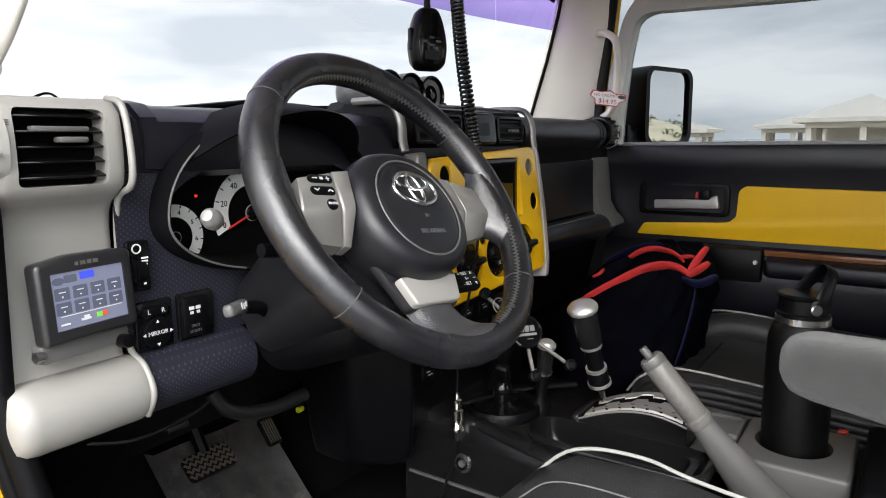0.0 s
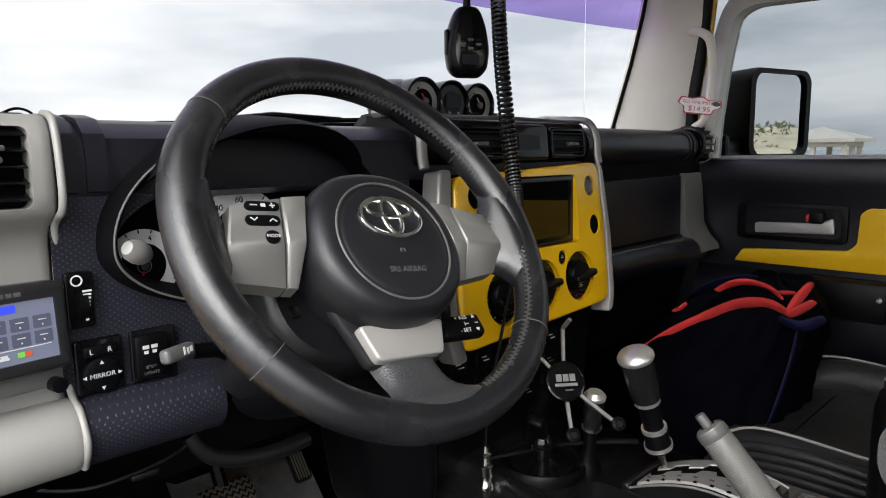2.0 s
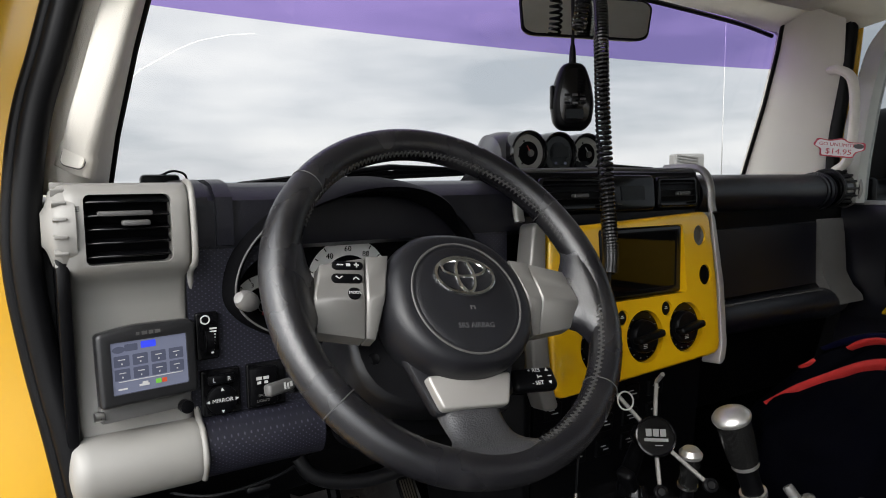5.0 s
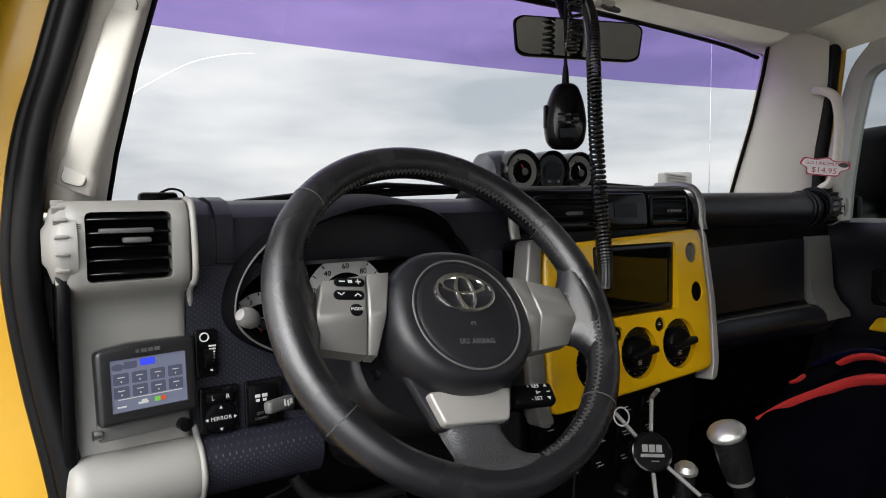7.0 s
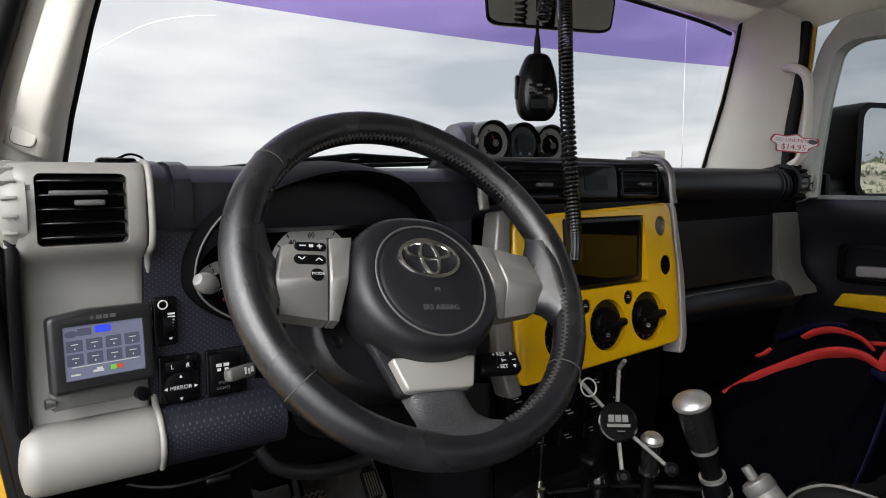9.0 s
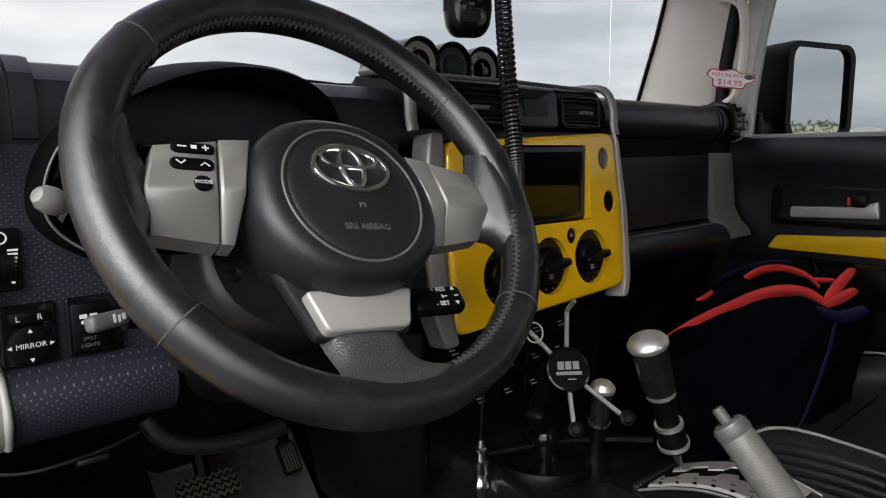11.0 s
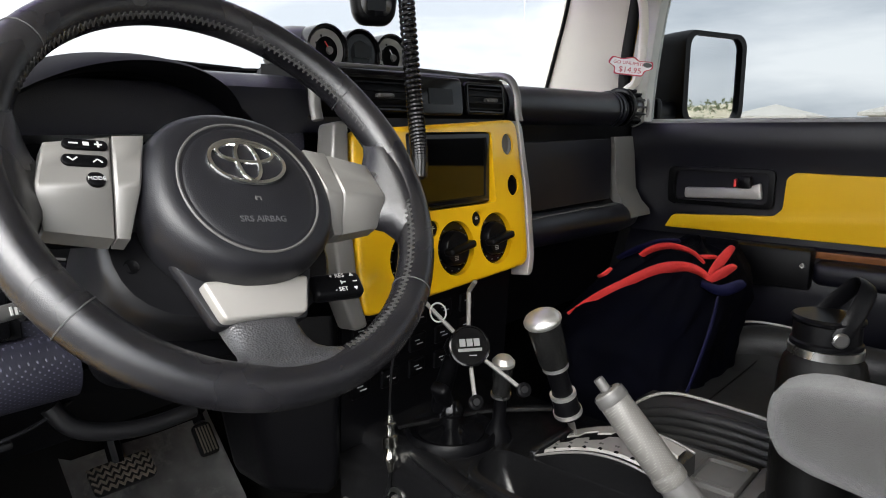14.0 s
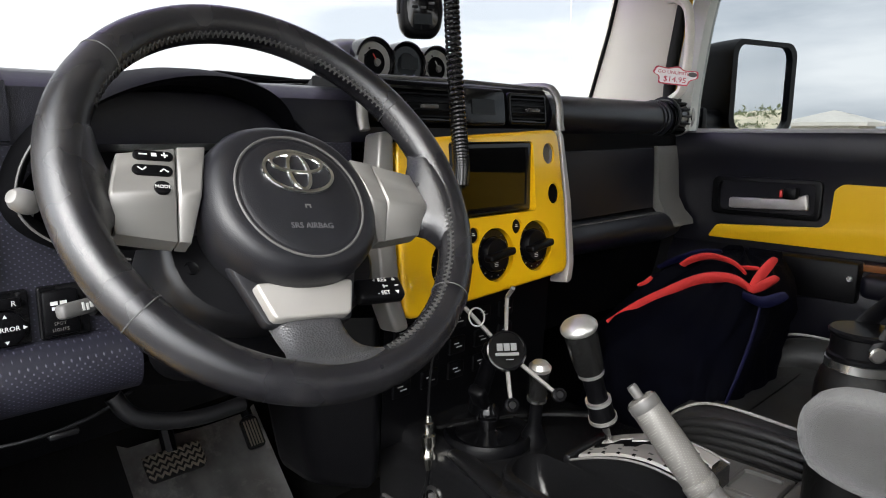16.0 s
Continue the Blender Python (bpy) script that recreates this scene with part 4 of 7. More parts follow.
def build_left_vent():
    m = facing(-0.683, 0.868, 1.297, 0)
    t = vent("air_vent", (-0.683, 0.90, 1.255), 0.076, 0.066, m, WARMSIL, "black louvred air vent in a warm grey housing", 5, housing=False)
    # end dial
    d = lathe([(0, 0.020), (0.016, 0.020), (0.022, 0.016), (0.036, 0.012), (0.0425, 0.004), (0.043, -0.008), (0, -0.008)], 40, along((-0.737, 0.905, 1.298), (-0.80, 0.905, 1.298)))
    dial = part("dial", d, WARMSIL, t, "round ribbed thumb dial")
    for k in range(9):
        a = radians(100 + k * 22)
        c = V(-0.742, 0.905 + 0.0415 * math.cos(a), 1.298 + 0.0415 * math.sin(a))
        part("rib", moved(box(-0.006, 0.006, -0.004, 0.004, -0.002, 0.0012, 0.001, 2), Matrix.Translation(c) @ Euler((a, 0, 0)).to_matrix().to_4x4()), WARMSIL, dial)
    for y, z in ((0.8695, 1.318), (0.8695, 1.283)):
        part("mark", bars([(0, 0.002, 0.004, 0.0008), (0, 0, 0.004, 0.0008), (0, -0.002, 0.004, 0.0008)], facing(-0.7275, y - 0.0005, z)), GREYPL, t)


def build_right_vent():
    t = thing("air_vent", (0.66, 0.90, 1.28), "round black ribbed vent at the dashboard end", "air vent", "dashboard air vents")
    ax = along((0.624, 0.905, 1.318), (0.75, 0.905, 1.318))
    part("barrel", lathe([(0, 0), (0.037, 0), (0.038, 0.004), (0.036, 0.010), (0.036, 0.056), (0.040, 0.060), (0.040, 0.070), (0.03, 0.076), (0, 0.076)], 36, ax), GLOSSB, t)
    part("collar", lathe([(0.0375, 0.001), (0.0405, 0.002), (0.0405, 0.009), (0.0375, 0.010)], 36, ax), BLACK, t)
    part("collar", lathe([(0.0395, 0.058), (0.0425, 0.060), (0.0425, 0.066), (0.0395, 0.068)], 36, ax), SILVER_D, t, "thin silver collar")
    for k in range(16):
        a = 2 * math.pi * k / 16
        part("rib", moved(box(-0.0022, 0.0022, 0.034, 0.0405, 0.012, 0.056, 0.0008, 1), ax @ Euler((0, 0, a)).to_matrix().to_4x4()), BLACK, t)


def build_center_top():
    t = thing("center_vent_unit", (0.0, 0.9, 1.29), "black centre vent unit with a small display", "air vent")
    part("body", extrude_x([(0.888, 1.292), (0.880, 1.31), (0.882, 1.335), (0.892, 1.350), (0.91, 1.356), (0.99, 1.358), (0.99, 1.28), (0.90, 1.285)], -0.195, 0.195), BLACK, t)
    part("top_lip", tube([(-0.19, 0.894, 1.354), (0.0, 0.894, 1.3565), (0.19, 0.894, 1.354)], 0.003, 8), GREYPL, t)
    for cx, w in ((-0.095, 0.13), (0.132, 0.098)):
        m = facing(cx, 0.880, 1.319, 6)
        fr = cut(moved(prism(rrect(w, 0.05, 0.008), 0.012, 0.003), m @ Matrix.Translation((0, 0, -0.006))), moved(prism(rrect(w - 0.012, 0.04, 0.005), 0.1), m @ Matrix.Translation((0, 0, -0.004))))
        v = part("outlet", fr, GLOSSB, t)
        for k in range(4):
            part("slat", moved(box(-w / 2 + 0.006, w / 2 - 0.006, -0.001, 0.001, 0, 0.008), m @ Matrix.Translation((0, -0.015 + 0.010 * k, -0.003))), BLACK, v)
        part("tab", moved(box(-0.012, 0.016, -0.003, 0.003, 0.0, 0.010, 0.002), m @ Matrix.Translation((0.01, -0.002, 0.0))), GREYPL, v)
    m = facing(0.025, 0.878, 1.319, 6)
    part("display_hood", moved(prism(rrect(0.094, 0.056, 0.010), 0.012, 0.004, 3), m @ Matrix.Translation((0, 0, -0.004))), GLOSSB, t)
    part("display", moved(prism(rrect(0.05, 0.022, 0.002), 0.001), m @ Matrix.Translation((-0.004, 0.0, 0.0085))), GREYLCD, t)
    # silver arches that frame the unit
    for s in (-1, 1):
        x = 0.203 * s + (0.002 if s > 0 else -0.002)
        pts = [(x - 0.002 * s, 0.96, 1.360), (x, 0.90, 1.359), (x, 0.878, 1.348), (x, 0.868, 1.325), (x, 0.866, 1.300), (x, 0.862, 1.285)]
        part("arch", tube(smooth_path(pts, 6), 0.0078, 10, flat=0.8), SILVER_D, t, "satin silver arch")


def fascia_pose():
    return facing(0.004, 0.8425, 1.168, 6.1)


def build_center_panel():
    """Yellow radio and heater panel with its silver side frames."""
    M = fascia_pose()
    t = thing("radio_panel", (0.004, 0.85, 1.04), "glossy yellow radio and heater panel", "control panel")
    out = rounded([(-0.170, 0.106), (0.172, 0.121), (0.182, 0.0), (0.180, -0.112), (-0.178, -0.128), (-0.180, 0.0)], 0.02)
    knobs = [(-0.088, -0.066), (0.004, -0.063), (0.098, -0.060)]
    smalls = [(-0.041, -0.030), (0.055, -0.026)]
    ports = [(0.143, 0.082), (0.151, 0.018), (-0.134, 0.078), (-0.141, 0.012)]
    body = moved(prism(out, 0.022, 0.006, 3), M @ Matrix.Translation((0, 0, -0.014)))
    cuts = [moved(prism(rrect(0.184, 0.107, 0.006, cx=0.012, cy=0.048), 0.2), M @ Matrix.Translation((0, 0, -0.1)))]
    for x, y in knobs:
        cuts.append(moved(prism(ellipse(0.0395, 0.0395, 40, x, y), 0.2), M @ Matrix.Translation((0, 0, -0.1))))
    for x, y in smalls:
        cuts.append(moved(prism(ellipse(0.0115, 0.0115, 24, x, y), 0.2), M @ Matrix.Translation((0, 0, -0.1))))
    for x, y in ports:
        cuts.append(moved(prism(ellipse(0.0145, 0.0165, 24, x, y), 0.2), M @ Matrix.Translation((0, 0, -0.1))))
    part("fascia", cut(body, *cuts), YELLOW, t, "glossy yellow fascia", 30)
    part("backing", moved(prism(rrect(0.34, 0.22, 0.01), 0.004), M @ Matrix.Translation((0, 0, -0.02))), VOID, t)
    # silver frames at both sides
    for s in (-1, 1):
        pts = [(0.176, 0.122), (0.186, 0.11), (0.198, 0.0), (0.197, -0.10), (0.188, -0.128), (0.172, -0.132), (0.183, -0.10), (0.185, 0.0)] if s > 0 else [(-0.174, 0.116), (-0.196, 0.116), (-0.215, 0.02), (-0.212, -0.09), (-0.196, -0.140), (-0.172, -0.138), (-0.182, -0.10), (-0.184, 0.0)]
        # left frame takes the darker silver: its shade is put into the colour
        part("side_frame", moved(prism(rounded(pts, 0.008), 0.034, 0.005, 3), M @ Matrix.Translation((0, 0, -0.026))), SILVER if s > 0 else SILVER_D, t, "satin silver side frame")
    # radio screen, standing more upright than the fascia
    H = M @ Matrix.Translation((0, 0.048, 0)) @ Euler((radians(5.4), 0, 0)).to_matrix().to_4x4() @ Matrix.Translation((0, -0.048, 0))
    r = part("head_unit", moved(cut(prism(rrect(0.181, 0.104, 0.004, cx=0.012, cy=0.048), 0.012, 0.002), moved(prism(rrect(0.160, 0.086, 0.002, cx=0.012, cy=0.049), 0.1), Matrix.Translation((0, 0, 0.0095)))), H @ Matrix.Translation((0, 0, -0.010))), GLOSSB, t, "gloss black touch screen radio")
    part("screen", moved(prism(rrect(0.159, 0.085, 0.002, cx=0.012, cy=0.049), 0.001), H @ Matrix.Translation((0, 0, -0.0008))), mat("dark_glossy_screen", (0.002, 0.002, 0.002), 0.03, spec=0.5), r)
    for x, y in knobs:
        k = part("dial_plate", moved(lathe([(0.0385, 0.0), (0.0385, 0.006), (0.036, 0.008), (0.027, 0.008), (0.026, 0.007), (0, 0.007)], 40), M @ Matrix.Translation((x, y, -0.006))), GLOSSB, t)
        ro = part("knob", moved(lathe([(0.0255, 0), (0.0245, 0.010), (0.023, 0.012), (0, 0.012)], 40), M @ Matrix.Translation((x, y, 0.0))), BLACK, k)
        a = radians(8)
        part("grip", moved(box(-0.027, 0.029, -0.0055, 0.0055, 0.0, 0.018, 0.004, 3), M @ Matrix.Translation((x, y, 0.006)) @ Euler((0, 0, a)).to_matrix().to_4x4()), BLACK, ro)
        part("marks", bars([(x + 0.0325 * math.cos(q), y + 0.0325 * math.sin(q), 0.0028, 0.0018) for q in np.linspace(radians(35), radians(325), 12) + radians(90)], M @ Matrix.Translation((0, 0, 0.0023))), GREYPL, k)
        part("icon", bars([(x - 0.006, y - 0.011, 0.008, 0.001), (x - 0.006, y - 0.0135, 0.008, 0.001), (x - 0.006, y - 0.016, 0.008, 0.001)], M @ Matrix.Translation((0, 0, 0.0122))), WHITE, ro)
    for x, y in smalls:
        b = part("push_button", moved(lathe([(0.011, 0), (0.011, 0.008), (0.009, 0.010), (0, 0.0105)], 24), M @ Matrix.Translation((x, y, -0.004))), BLACK, t)
        part("icon", bars([(x, y, 0.007, 0.0012), (x, y + 0.0025, 0.004, 0.0012)], M @ Matrix.Translation((0, 0, 0.0065))), WHITE, b)
    for i, (x, y) in enumerate(ports):
        part("blank_plug", moved(lathe([(0.0143, 0), (0.0143, 0.004), (0.011, 0.001), (0, 0.0008)], 24), M @ Matrix.Translation((x, y, 0.001)) @ Matrix.Diagonal((1, 1.13, 1, 1))), GREYPL if i == 0 else VOID, t)


def build_lower_stack():
    t = thing("lower_switch_panel", (0.0, 0.88, 0.86), "black lower switch panel under the yellow fascia", "switch panel")
    part("panel", loft([[(-0.168, 0.872, 1.04), (0.20, 0.872, 1.05), (0.20, 1.0, 1.05), (-0.168, 1.0, 1.04)], [(-0.168, 0.885, 0.84), (0.20, 0.885, 0.84), (0.20, 1.0, 0.84), (-0.168, 1.0, 0.84)]]), BLACK, t)
    for r, z in enumerate((1.005, 0.965, 0.925)):
        for k in range(5):
            x = -0.135 + 0.055 * k
            m = facing(x, 0.8735 + 0.065 * (1.04 - z), z, -4)
            s = part("rocker", moved(prism(rrect(0.034, 0.028, 0.004), 0.008, 0.003), m @ Matrix.Translation((0, 0, -0.002))), BLACK, t)
            part("print", bars([(-0.004, 0.004, 0.010, 0.0016), (0.002, -0.002, 0.012, 0.0016)], m @ Matrix.Translation((0, 0, 0.0062))), mat("grey_print", (0.35, 0.35, 0.35), 0.6) if (r + k) == 0 else bpy.data.materials["grey_print"], s)


build_dashboard()
build_left_vent()
build_right_vent()
build_center_top()
build_center_panel()
build_lower_stack()


# ---- steering wheel ----
def wheel_pose():
    ti, a = radians(35), radians(-6.8)
    U, W = V(1, 0, 0), V(0, math.sin(ti), math.cos(ti))
    u = U * math.cos(a) + W * math.sin(a)
    w = -U * math.sin(a) + W * math.cos(a)
    n = u.cross(w)
    m = Matrix((u, w, n)).transposed().to_4x4()
    m.translation = (-0.4110, 0.702, 1.2357)
    return m


PRINT = mat("soft_white_print", (0.5, 0.5, 0.49), 0.5, var=0.03)


def build_wheel():
    M = wheel_pose()
    R, r = 0.1770, 0.0168
    t = thing("steering_wheel", M.translation, "three-spoke black leather steering wheel with silver spoke trims", "steering wheel")
    n = 120
    pts, rad = [], []
    for k in range(n):
        a = 2 * math.pi * k / n
        d = math.degrees(a)
        bulge = sum(math.exp(-((d - c + 180) % 360 - 180) ** 2 / 180.0) for c in (14, 166))
        rad.append(r * (1 + 0.06 * bulge))
        pts.append(M @ V(R * math.cos(a), R * math.sin(a), 0))
    n_v = M.to_3x3() @ V(0, 0, 1)
    rim = part("rim", tube(pts, rad, 24, closed=True, up=n_v, flat=1.08), LEATHER, t, "worn black leather rim")
    for d in (36, 142, 218, 321):
        a = radians(d)
        c = V(R * math.cos(a), R * math.sin(a), 0)
        e, z = c.normalized(), V(0, 0, 1)
        part("seam", tube([M @ (c + e * (r + 0.0002) * math.cos(q) + z * (r * 1.08 + 0.0002) * math.sin(q)) for q in np.linspace(0, 2 * math.pi, 28, endpoint=False)], 0.0006, 5, closed=True), SEAM, rim)
    # cross stitching along the inner side of the rim
    bm = bmesh.new()
    for d in np.arange(-74, 158, 1.9):
        if 2 < d < 22:
            continue
        for s in (-1, 1):
            a = radians(d + 0.42 * s)
            ph = radians(160 if d > -8 else 142)
            c = V((R + (r + 0.0004) * math.cos(ph)) * math.cos(a), (R + (r + 0.0004) * math.cos(ph)) * math.sin(a), r * 1.09 * math.sin(ph))
            tang, out = V(-math.sin(a), math.cos(a), 0), V(math.cos(a) * math.cos(ph), math.sin(a) * math.cos(ph), math.sin(ph))
            acr = tang.cross(out)
            d1 = (acr * 0.0034 + tang * 0.0015 * s)
            q = [c - d1 - tang * 0.0006, c - d1 + tang * 0.0006, c + d1 + tang * 0.0006, c + d1 - tang * 0.0006]
            lo = [bm.verts.new(M @ v) for v in q]
            hi = [bm.verts.new(M @ (v + out * 0.0009)) for v in q]
            bm.faces.new(hi)
            for k in range(4):
                bm.faces.new((lo[k], lo[(k + 1) % 4], hi[(k + 1) % 4], hi[k]))
    st = part("stitching", bm, THREAD, rim, "black cross stitching")
    st["kind"] = "stuff"
    # sunk joint under the stitches
    for d0, d1, ph in ((-74, -8, 142), (-8, 2, 160), (22, 158, 160)):
        ph = radians(ph)
        e = R + (r + 0.0001) * math.cos(ph)
        arc = [M @ V(e * math.cos(radians(d)), e * math.sin(radians(d)), r * 1.08 * math.sin(ph)) for d in np.linspace(d0, d1, max(4, int((d1 - d0) / 3)))]
        part("joint", tube(arc, 0.0010, 5), SEAM, rim)
    # hub body: lofted outlines from back to front
    def hub(a, top, bot, low, w):
        out = []
        for k in range(48):
            q = 2 * math.pi * k / 48
            c, s = math.cos(q), math.sin(q)
            y = -0.02 + (top if s > 0 else bot) * math.copysign(abs(s) ** 0.9, s)
            x = a * math.copysign(abs(c) ** 0.85, c) * (1 if s > 0 else 1 - low * abs(s) ** 1.5)
            out.append(M @ V(x, y, w))
        return out
    body = loft([hub(0.068, 0.068, 0.062, 0.15, -0.056), hub(0.0785, 0.0805, 0.069, 0.14, -0.026), hub(0.0805, 0.0825, 0.071, 0.12, -0.012), hub(0.0785, 0.0805, 0.0695, 0.10, 0.000), hub(0.074, 0.0755, 0.066, 0.08, 0.0085), hub(0.067, 0.0695, 0.0615, 0.04, 0.0128), hub(0.0605, 0.0635, 0.0555, 0.0, 0.0140)])
    part("hub", body, HUB, t, "charcoal plastic hub", 60)
    A = M @ Matrix.Translation((0, -0.0165, -0.012))
    part("airbag_cover", lathe([(0.0, 0.0305), (0.02, 0.0302), (0.038, 0.0290), (0.050, 0.0272), (0.0555, 0.0258), (0.0568, 0.0245), (0.0570, 0.020)], 64, A), HUB, t, "round charcoal airbag cover")
    part("cover_groove", tube([A @ V(0.0585 * math.cos(q), 0.0585 * math.sin(q), 0.0262) for q in np.linspace(0, 2 * math.pi, 64, endpoint=False)], 0.0012, 6, closed=True), GREYPL, t)
    # plain chrome badge: three nested ovals
    E = A @ Matrix.Translation((0, 0.0205, 0.0292)) @ Euler((radians(-4), 0, 0)).to_matrix().to_4x4()
    b = part("badge", tube([E @ V(0.0320 * math.cos(q), 0.0208 * math.sin(q), 0.001) for q in np.linspace(0, 2 * math.pi, 48, endpoint=False)], 0.0021, 8, closed=True, up=n_v), CHROME, t, "plain chrome oval badge")
    part("inner_oval", tube([E @ V(0.0095 * math.cos(q), 0.0185 * math.sin(q), 0.0012) for q in np.linspace(0, 2 * math.pi, 40, endpoint=False)], 0.002, 8, closed=True, up=n_v), CHROME, b)
    part("inner_oval", tube([E @ V(0.024 * math.cos(q), 0.0085 + 0.0095 * math.sin(q), 0.0012) for q in np.linspace(0, 2 * math.pi, 40, endpoint=False)], 0.0019, 8, closed=True, up=n_v), CHROME, b)
    part("airbag_print", words("SRS AIRBAG", 0.0075, A @ Matrix.Translation((0.0, -0.0315, 0.0296)), 0.0004), PODGREY, t, "embossed airbag lettering")
    part("airbag_mark", bars([(0, -0.012, 0.005, 0.0012), (-0.002, -0.0135, 0.0012, 0.003), (0.002, -0.0135, 0.0012, 0.003)], A @ Matrix.Translation((0, 0, 0.0302))), GREYPL, t)
    # leather arms that flare into the rim
    def neck(at, rows, name, m, label=""):
        rings = []
        for p, hw, w0, w1 in rows:
            bend = max(0.0, min(1.0, (p - 0.128) / 0.024))
            ring = []
            for x, q in ((-1, 0.0), (-0.98, 0.35), (-0.90, 0.66), (-0.74, 0.88), (-0.4, 0.99), (0, 1.02), (0.4, 0.99), (0.74, 0.88), (0.90, 0.66), (0.98, 0.35), (1, 0.0), (0.8, -0.1), (-0.8, -0.1)):
                along_p = p - bend * (p - math.sqrt(max(1e-6, p * p - (hw * x) ** 2)))
                ring.append(M @ at(along_p, hw * x, w0 + (w1 - w0) * q))
            rings.append(ring)
        return part(name, loft(rings), m, t, label, 75)
    # folded satin trims: an outer plate and an inner strip on each side
    def trim(edge_in, edge_out, top):
        rings = []
        prof = [(0, 0.0), (0.18, 0.0), (0.36, 0.0), (0.54, 0.0), (0.62, -0.0012), (0.72, -0.006), (0.86, -0.0125), (1.0, -0.019)]
        for f, w in prof:
            k = 0 if f < 0.58 else 1
            g = f / 0.58 if k == 0 else (f - 0.58) / 0.42
            a = Vector(edge_in[k]).lerp(Vector(edge_in[k + 1]), g)
            b = Vector(edge_out[k]).lerp(Vector(edge_out[k + 1]), g)
            e = 0.0016 if 0 < f < 1 else 0.0
            z = top + w - (0 if 0 < f < 1 else 0.0016)
            d = (b - a).normalized() * 0.0018
            ring = [(a.x, a.y, z - 0.016), (a.x, a.y, z - e), ((a + d).x, (a + d).y, z), ((b - d).x, (b - d).y, z), (b.x, b.y, z - e), (b.x, b.y, z - 0.016)]
            rings.append([M @ V(*c) for c in ring])
        return loft(rings)
    for s in (-1, 1):
        neck(lambda p, q, w: V(s * p, -0.006 + q, w), ((0.070, 0.020, -0.042, -0.026), (0.120, 0.021, -0.040, -0.024), (0.138, 0.0245, -0.034, -0.014), (0.146, 0.029, -0.026, -0.005), (0.152, 0.036, -0.018, 0.002), (0.158, 0.047, -0.012, 0.0090), (0.164, 0.060, -0.008, 0.0135), (0.170, 0.070, -0.006, 0.0150)), "spoke", LEATHER)
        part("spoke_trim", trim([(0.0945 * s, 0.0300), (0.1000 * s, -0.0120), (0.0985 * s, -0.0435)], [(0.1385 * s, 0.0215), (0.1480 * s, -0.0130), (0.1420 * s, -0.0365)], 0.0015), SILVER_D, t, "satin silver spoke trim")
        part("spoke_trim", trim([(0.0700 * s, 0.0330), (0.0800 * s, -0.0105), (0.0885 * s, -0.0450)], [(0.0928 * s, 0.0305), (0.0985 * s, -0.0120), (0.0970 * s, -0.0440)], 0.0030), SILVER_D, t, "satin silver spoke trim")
    # audio buttons on the left spoke
    for (x, y, w, h), marks in (((-0.1125, 0.0205, 0.030, 0.0085), [(-0.008, 0, 0.006, 0.0012), (0.008, 0, 0.005, 0.0012), (0.008, 0, 0.0012, 0.005), (0, 0, 0.004, 0.003)]), ((-0.1150, 0.0070, 0.030, 0.0095), [(-0.008, 0.0, 0.006, 0.0014), (0.007, 0.0, 0.006, 0.0014)]), ((-0.1100, -0.0080, 0.0125, 0.0115), [(0, 0, 0.009, 0.003)])):
        p = part("button", moved(prism(rrect(w, h, min(w, h) * 0.48), 0.004, 0.0012), M @ Matrix.Translation((x, y, -0.0005))), BLACK, t)
        if w < 0.02:
            part("print", words("MODE", 0.0042, M @ Matrix.Translation((x, y, 0.0037)), 0.0002), PRINT, p)
        elif y < 0.010:
            for sx, sy in ((-0.008, -1), (0.008, 1)):
                part("arrow", moved(prism([(-0.0035, -0.0014 * sy), (0, 0.0014 * sy), (0.0035, -0.0014 * sy), (0.0027, -0.0021 * sy), (0, 0.0004 * sy), (-0.0027, -0.0021 * sy)], 0.0005), M @ Matrix.Translation((x + sx, y, 0.0034))), PRINT, p)
        else:
            part("print", bars(marks, M @ Matrix.Translation((x, y, 0.0032))), PRINT, p)
    # bottom spoke: leather neck and silver clasp
    neck(lambda p, q, w: V(q, -p, w), ((0.098, 0.036, -0.042, -0.026), (0.112, 0.0330, -0.038, -0.0195), (0.124, 0.0315, -0.034, -0.0160), (0.135, 0.0312, -0.028, -0.0115), (0.144, 0.0315, -0.022, -0.0055), (0.150, 0.0335, -0.017, -0.0005), (0.155, 0.0375, -0.013, 0.0050), (0.159, 0.0440, -0.010, 0.0095), (0.163, 0.053, -0.008, 0.0130), (0.169, 0.064, -0.006, 0.0150)), "lower_spoke", LEATHER_G, "grained leather lower spoke")
    cm = M @ Matrix.Translation((0.094, -0.083, -0.037)) @ Euler((radians(-12), radians(-8), radians(-2))).to_matrix().to_4x4()
    cr = part("cruise_lever", moved(box(-0.028, 0.022, -0.0125, 0.0125, -0.014, 0.0, 0.005, 3), cm), BLACK, t)
    part("print", words("+ RES", 0.0062, cm @ Matrix.Translation((-0.002, 0.0075, 0.0003)), 0.0003), WHITE, cr)
    part("print", words("- SET", 0.0062, cm @ Matrix.Translation((-0.002, -0.0075, 0.0003)), 0.0003), WHITE, cr)
    part("print", bars([(0.002, 0, 0.005, 0.001), (0.0, 0, 0.001, 0.004), (0.014, 0, 0.004, 0.001)], cm @ Matrix.Translation((0, 0, 0.0001))), WHITE, cr)
    for y, d in ((0.0075, 90), (-0.0075, 270)):
        part("arrow", moved(prism([(0.0024, 0), (-0.0014, 0.002), (-0.0014, -0.002)], 0.0006), cm @ Matrix.Translation((0.0125, y, 0.0001)) @ Euler((0, 0, radians(d))).to_matrix().to_4x4()), WHITE, cr)
    cl = [(-0.047, -0.084), (0.045, -0.084), (0.0345, -0.1165), (-0.0365, -0.1165)]
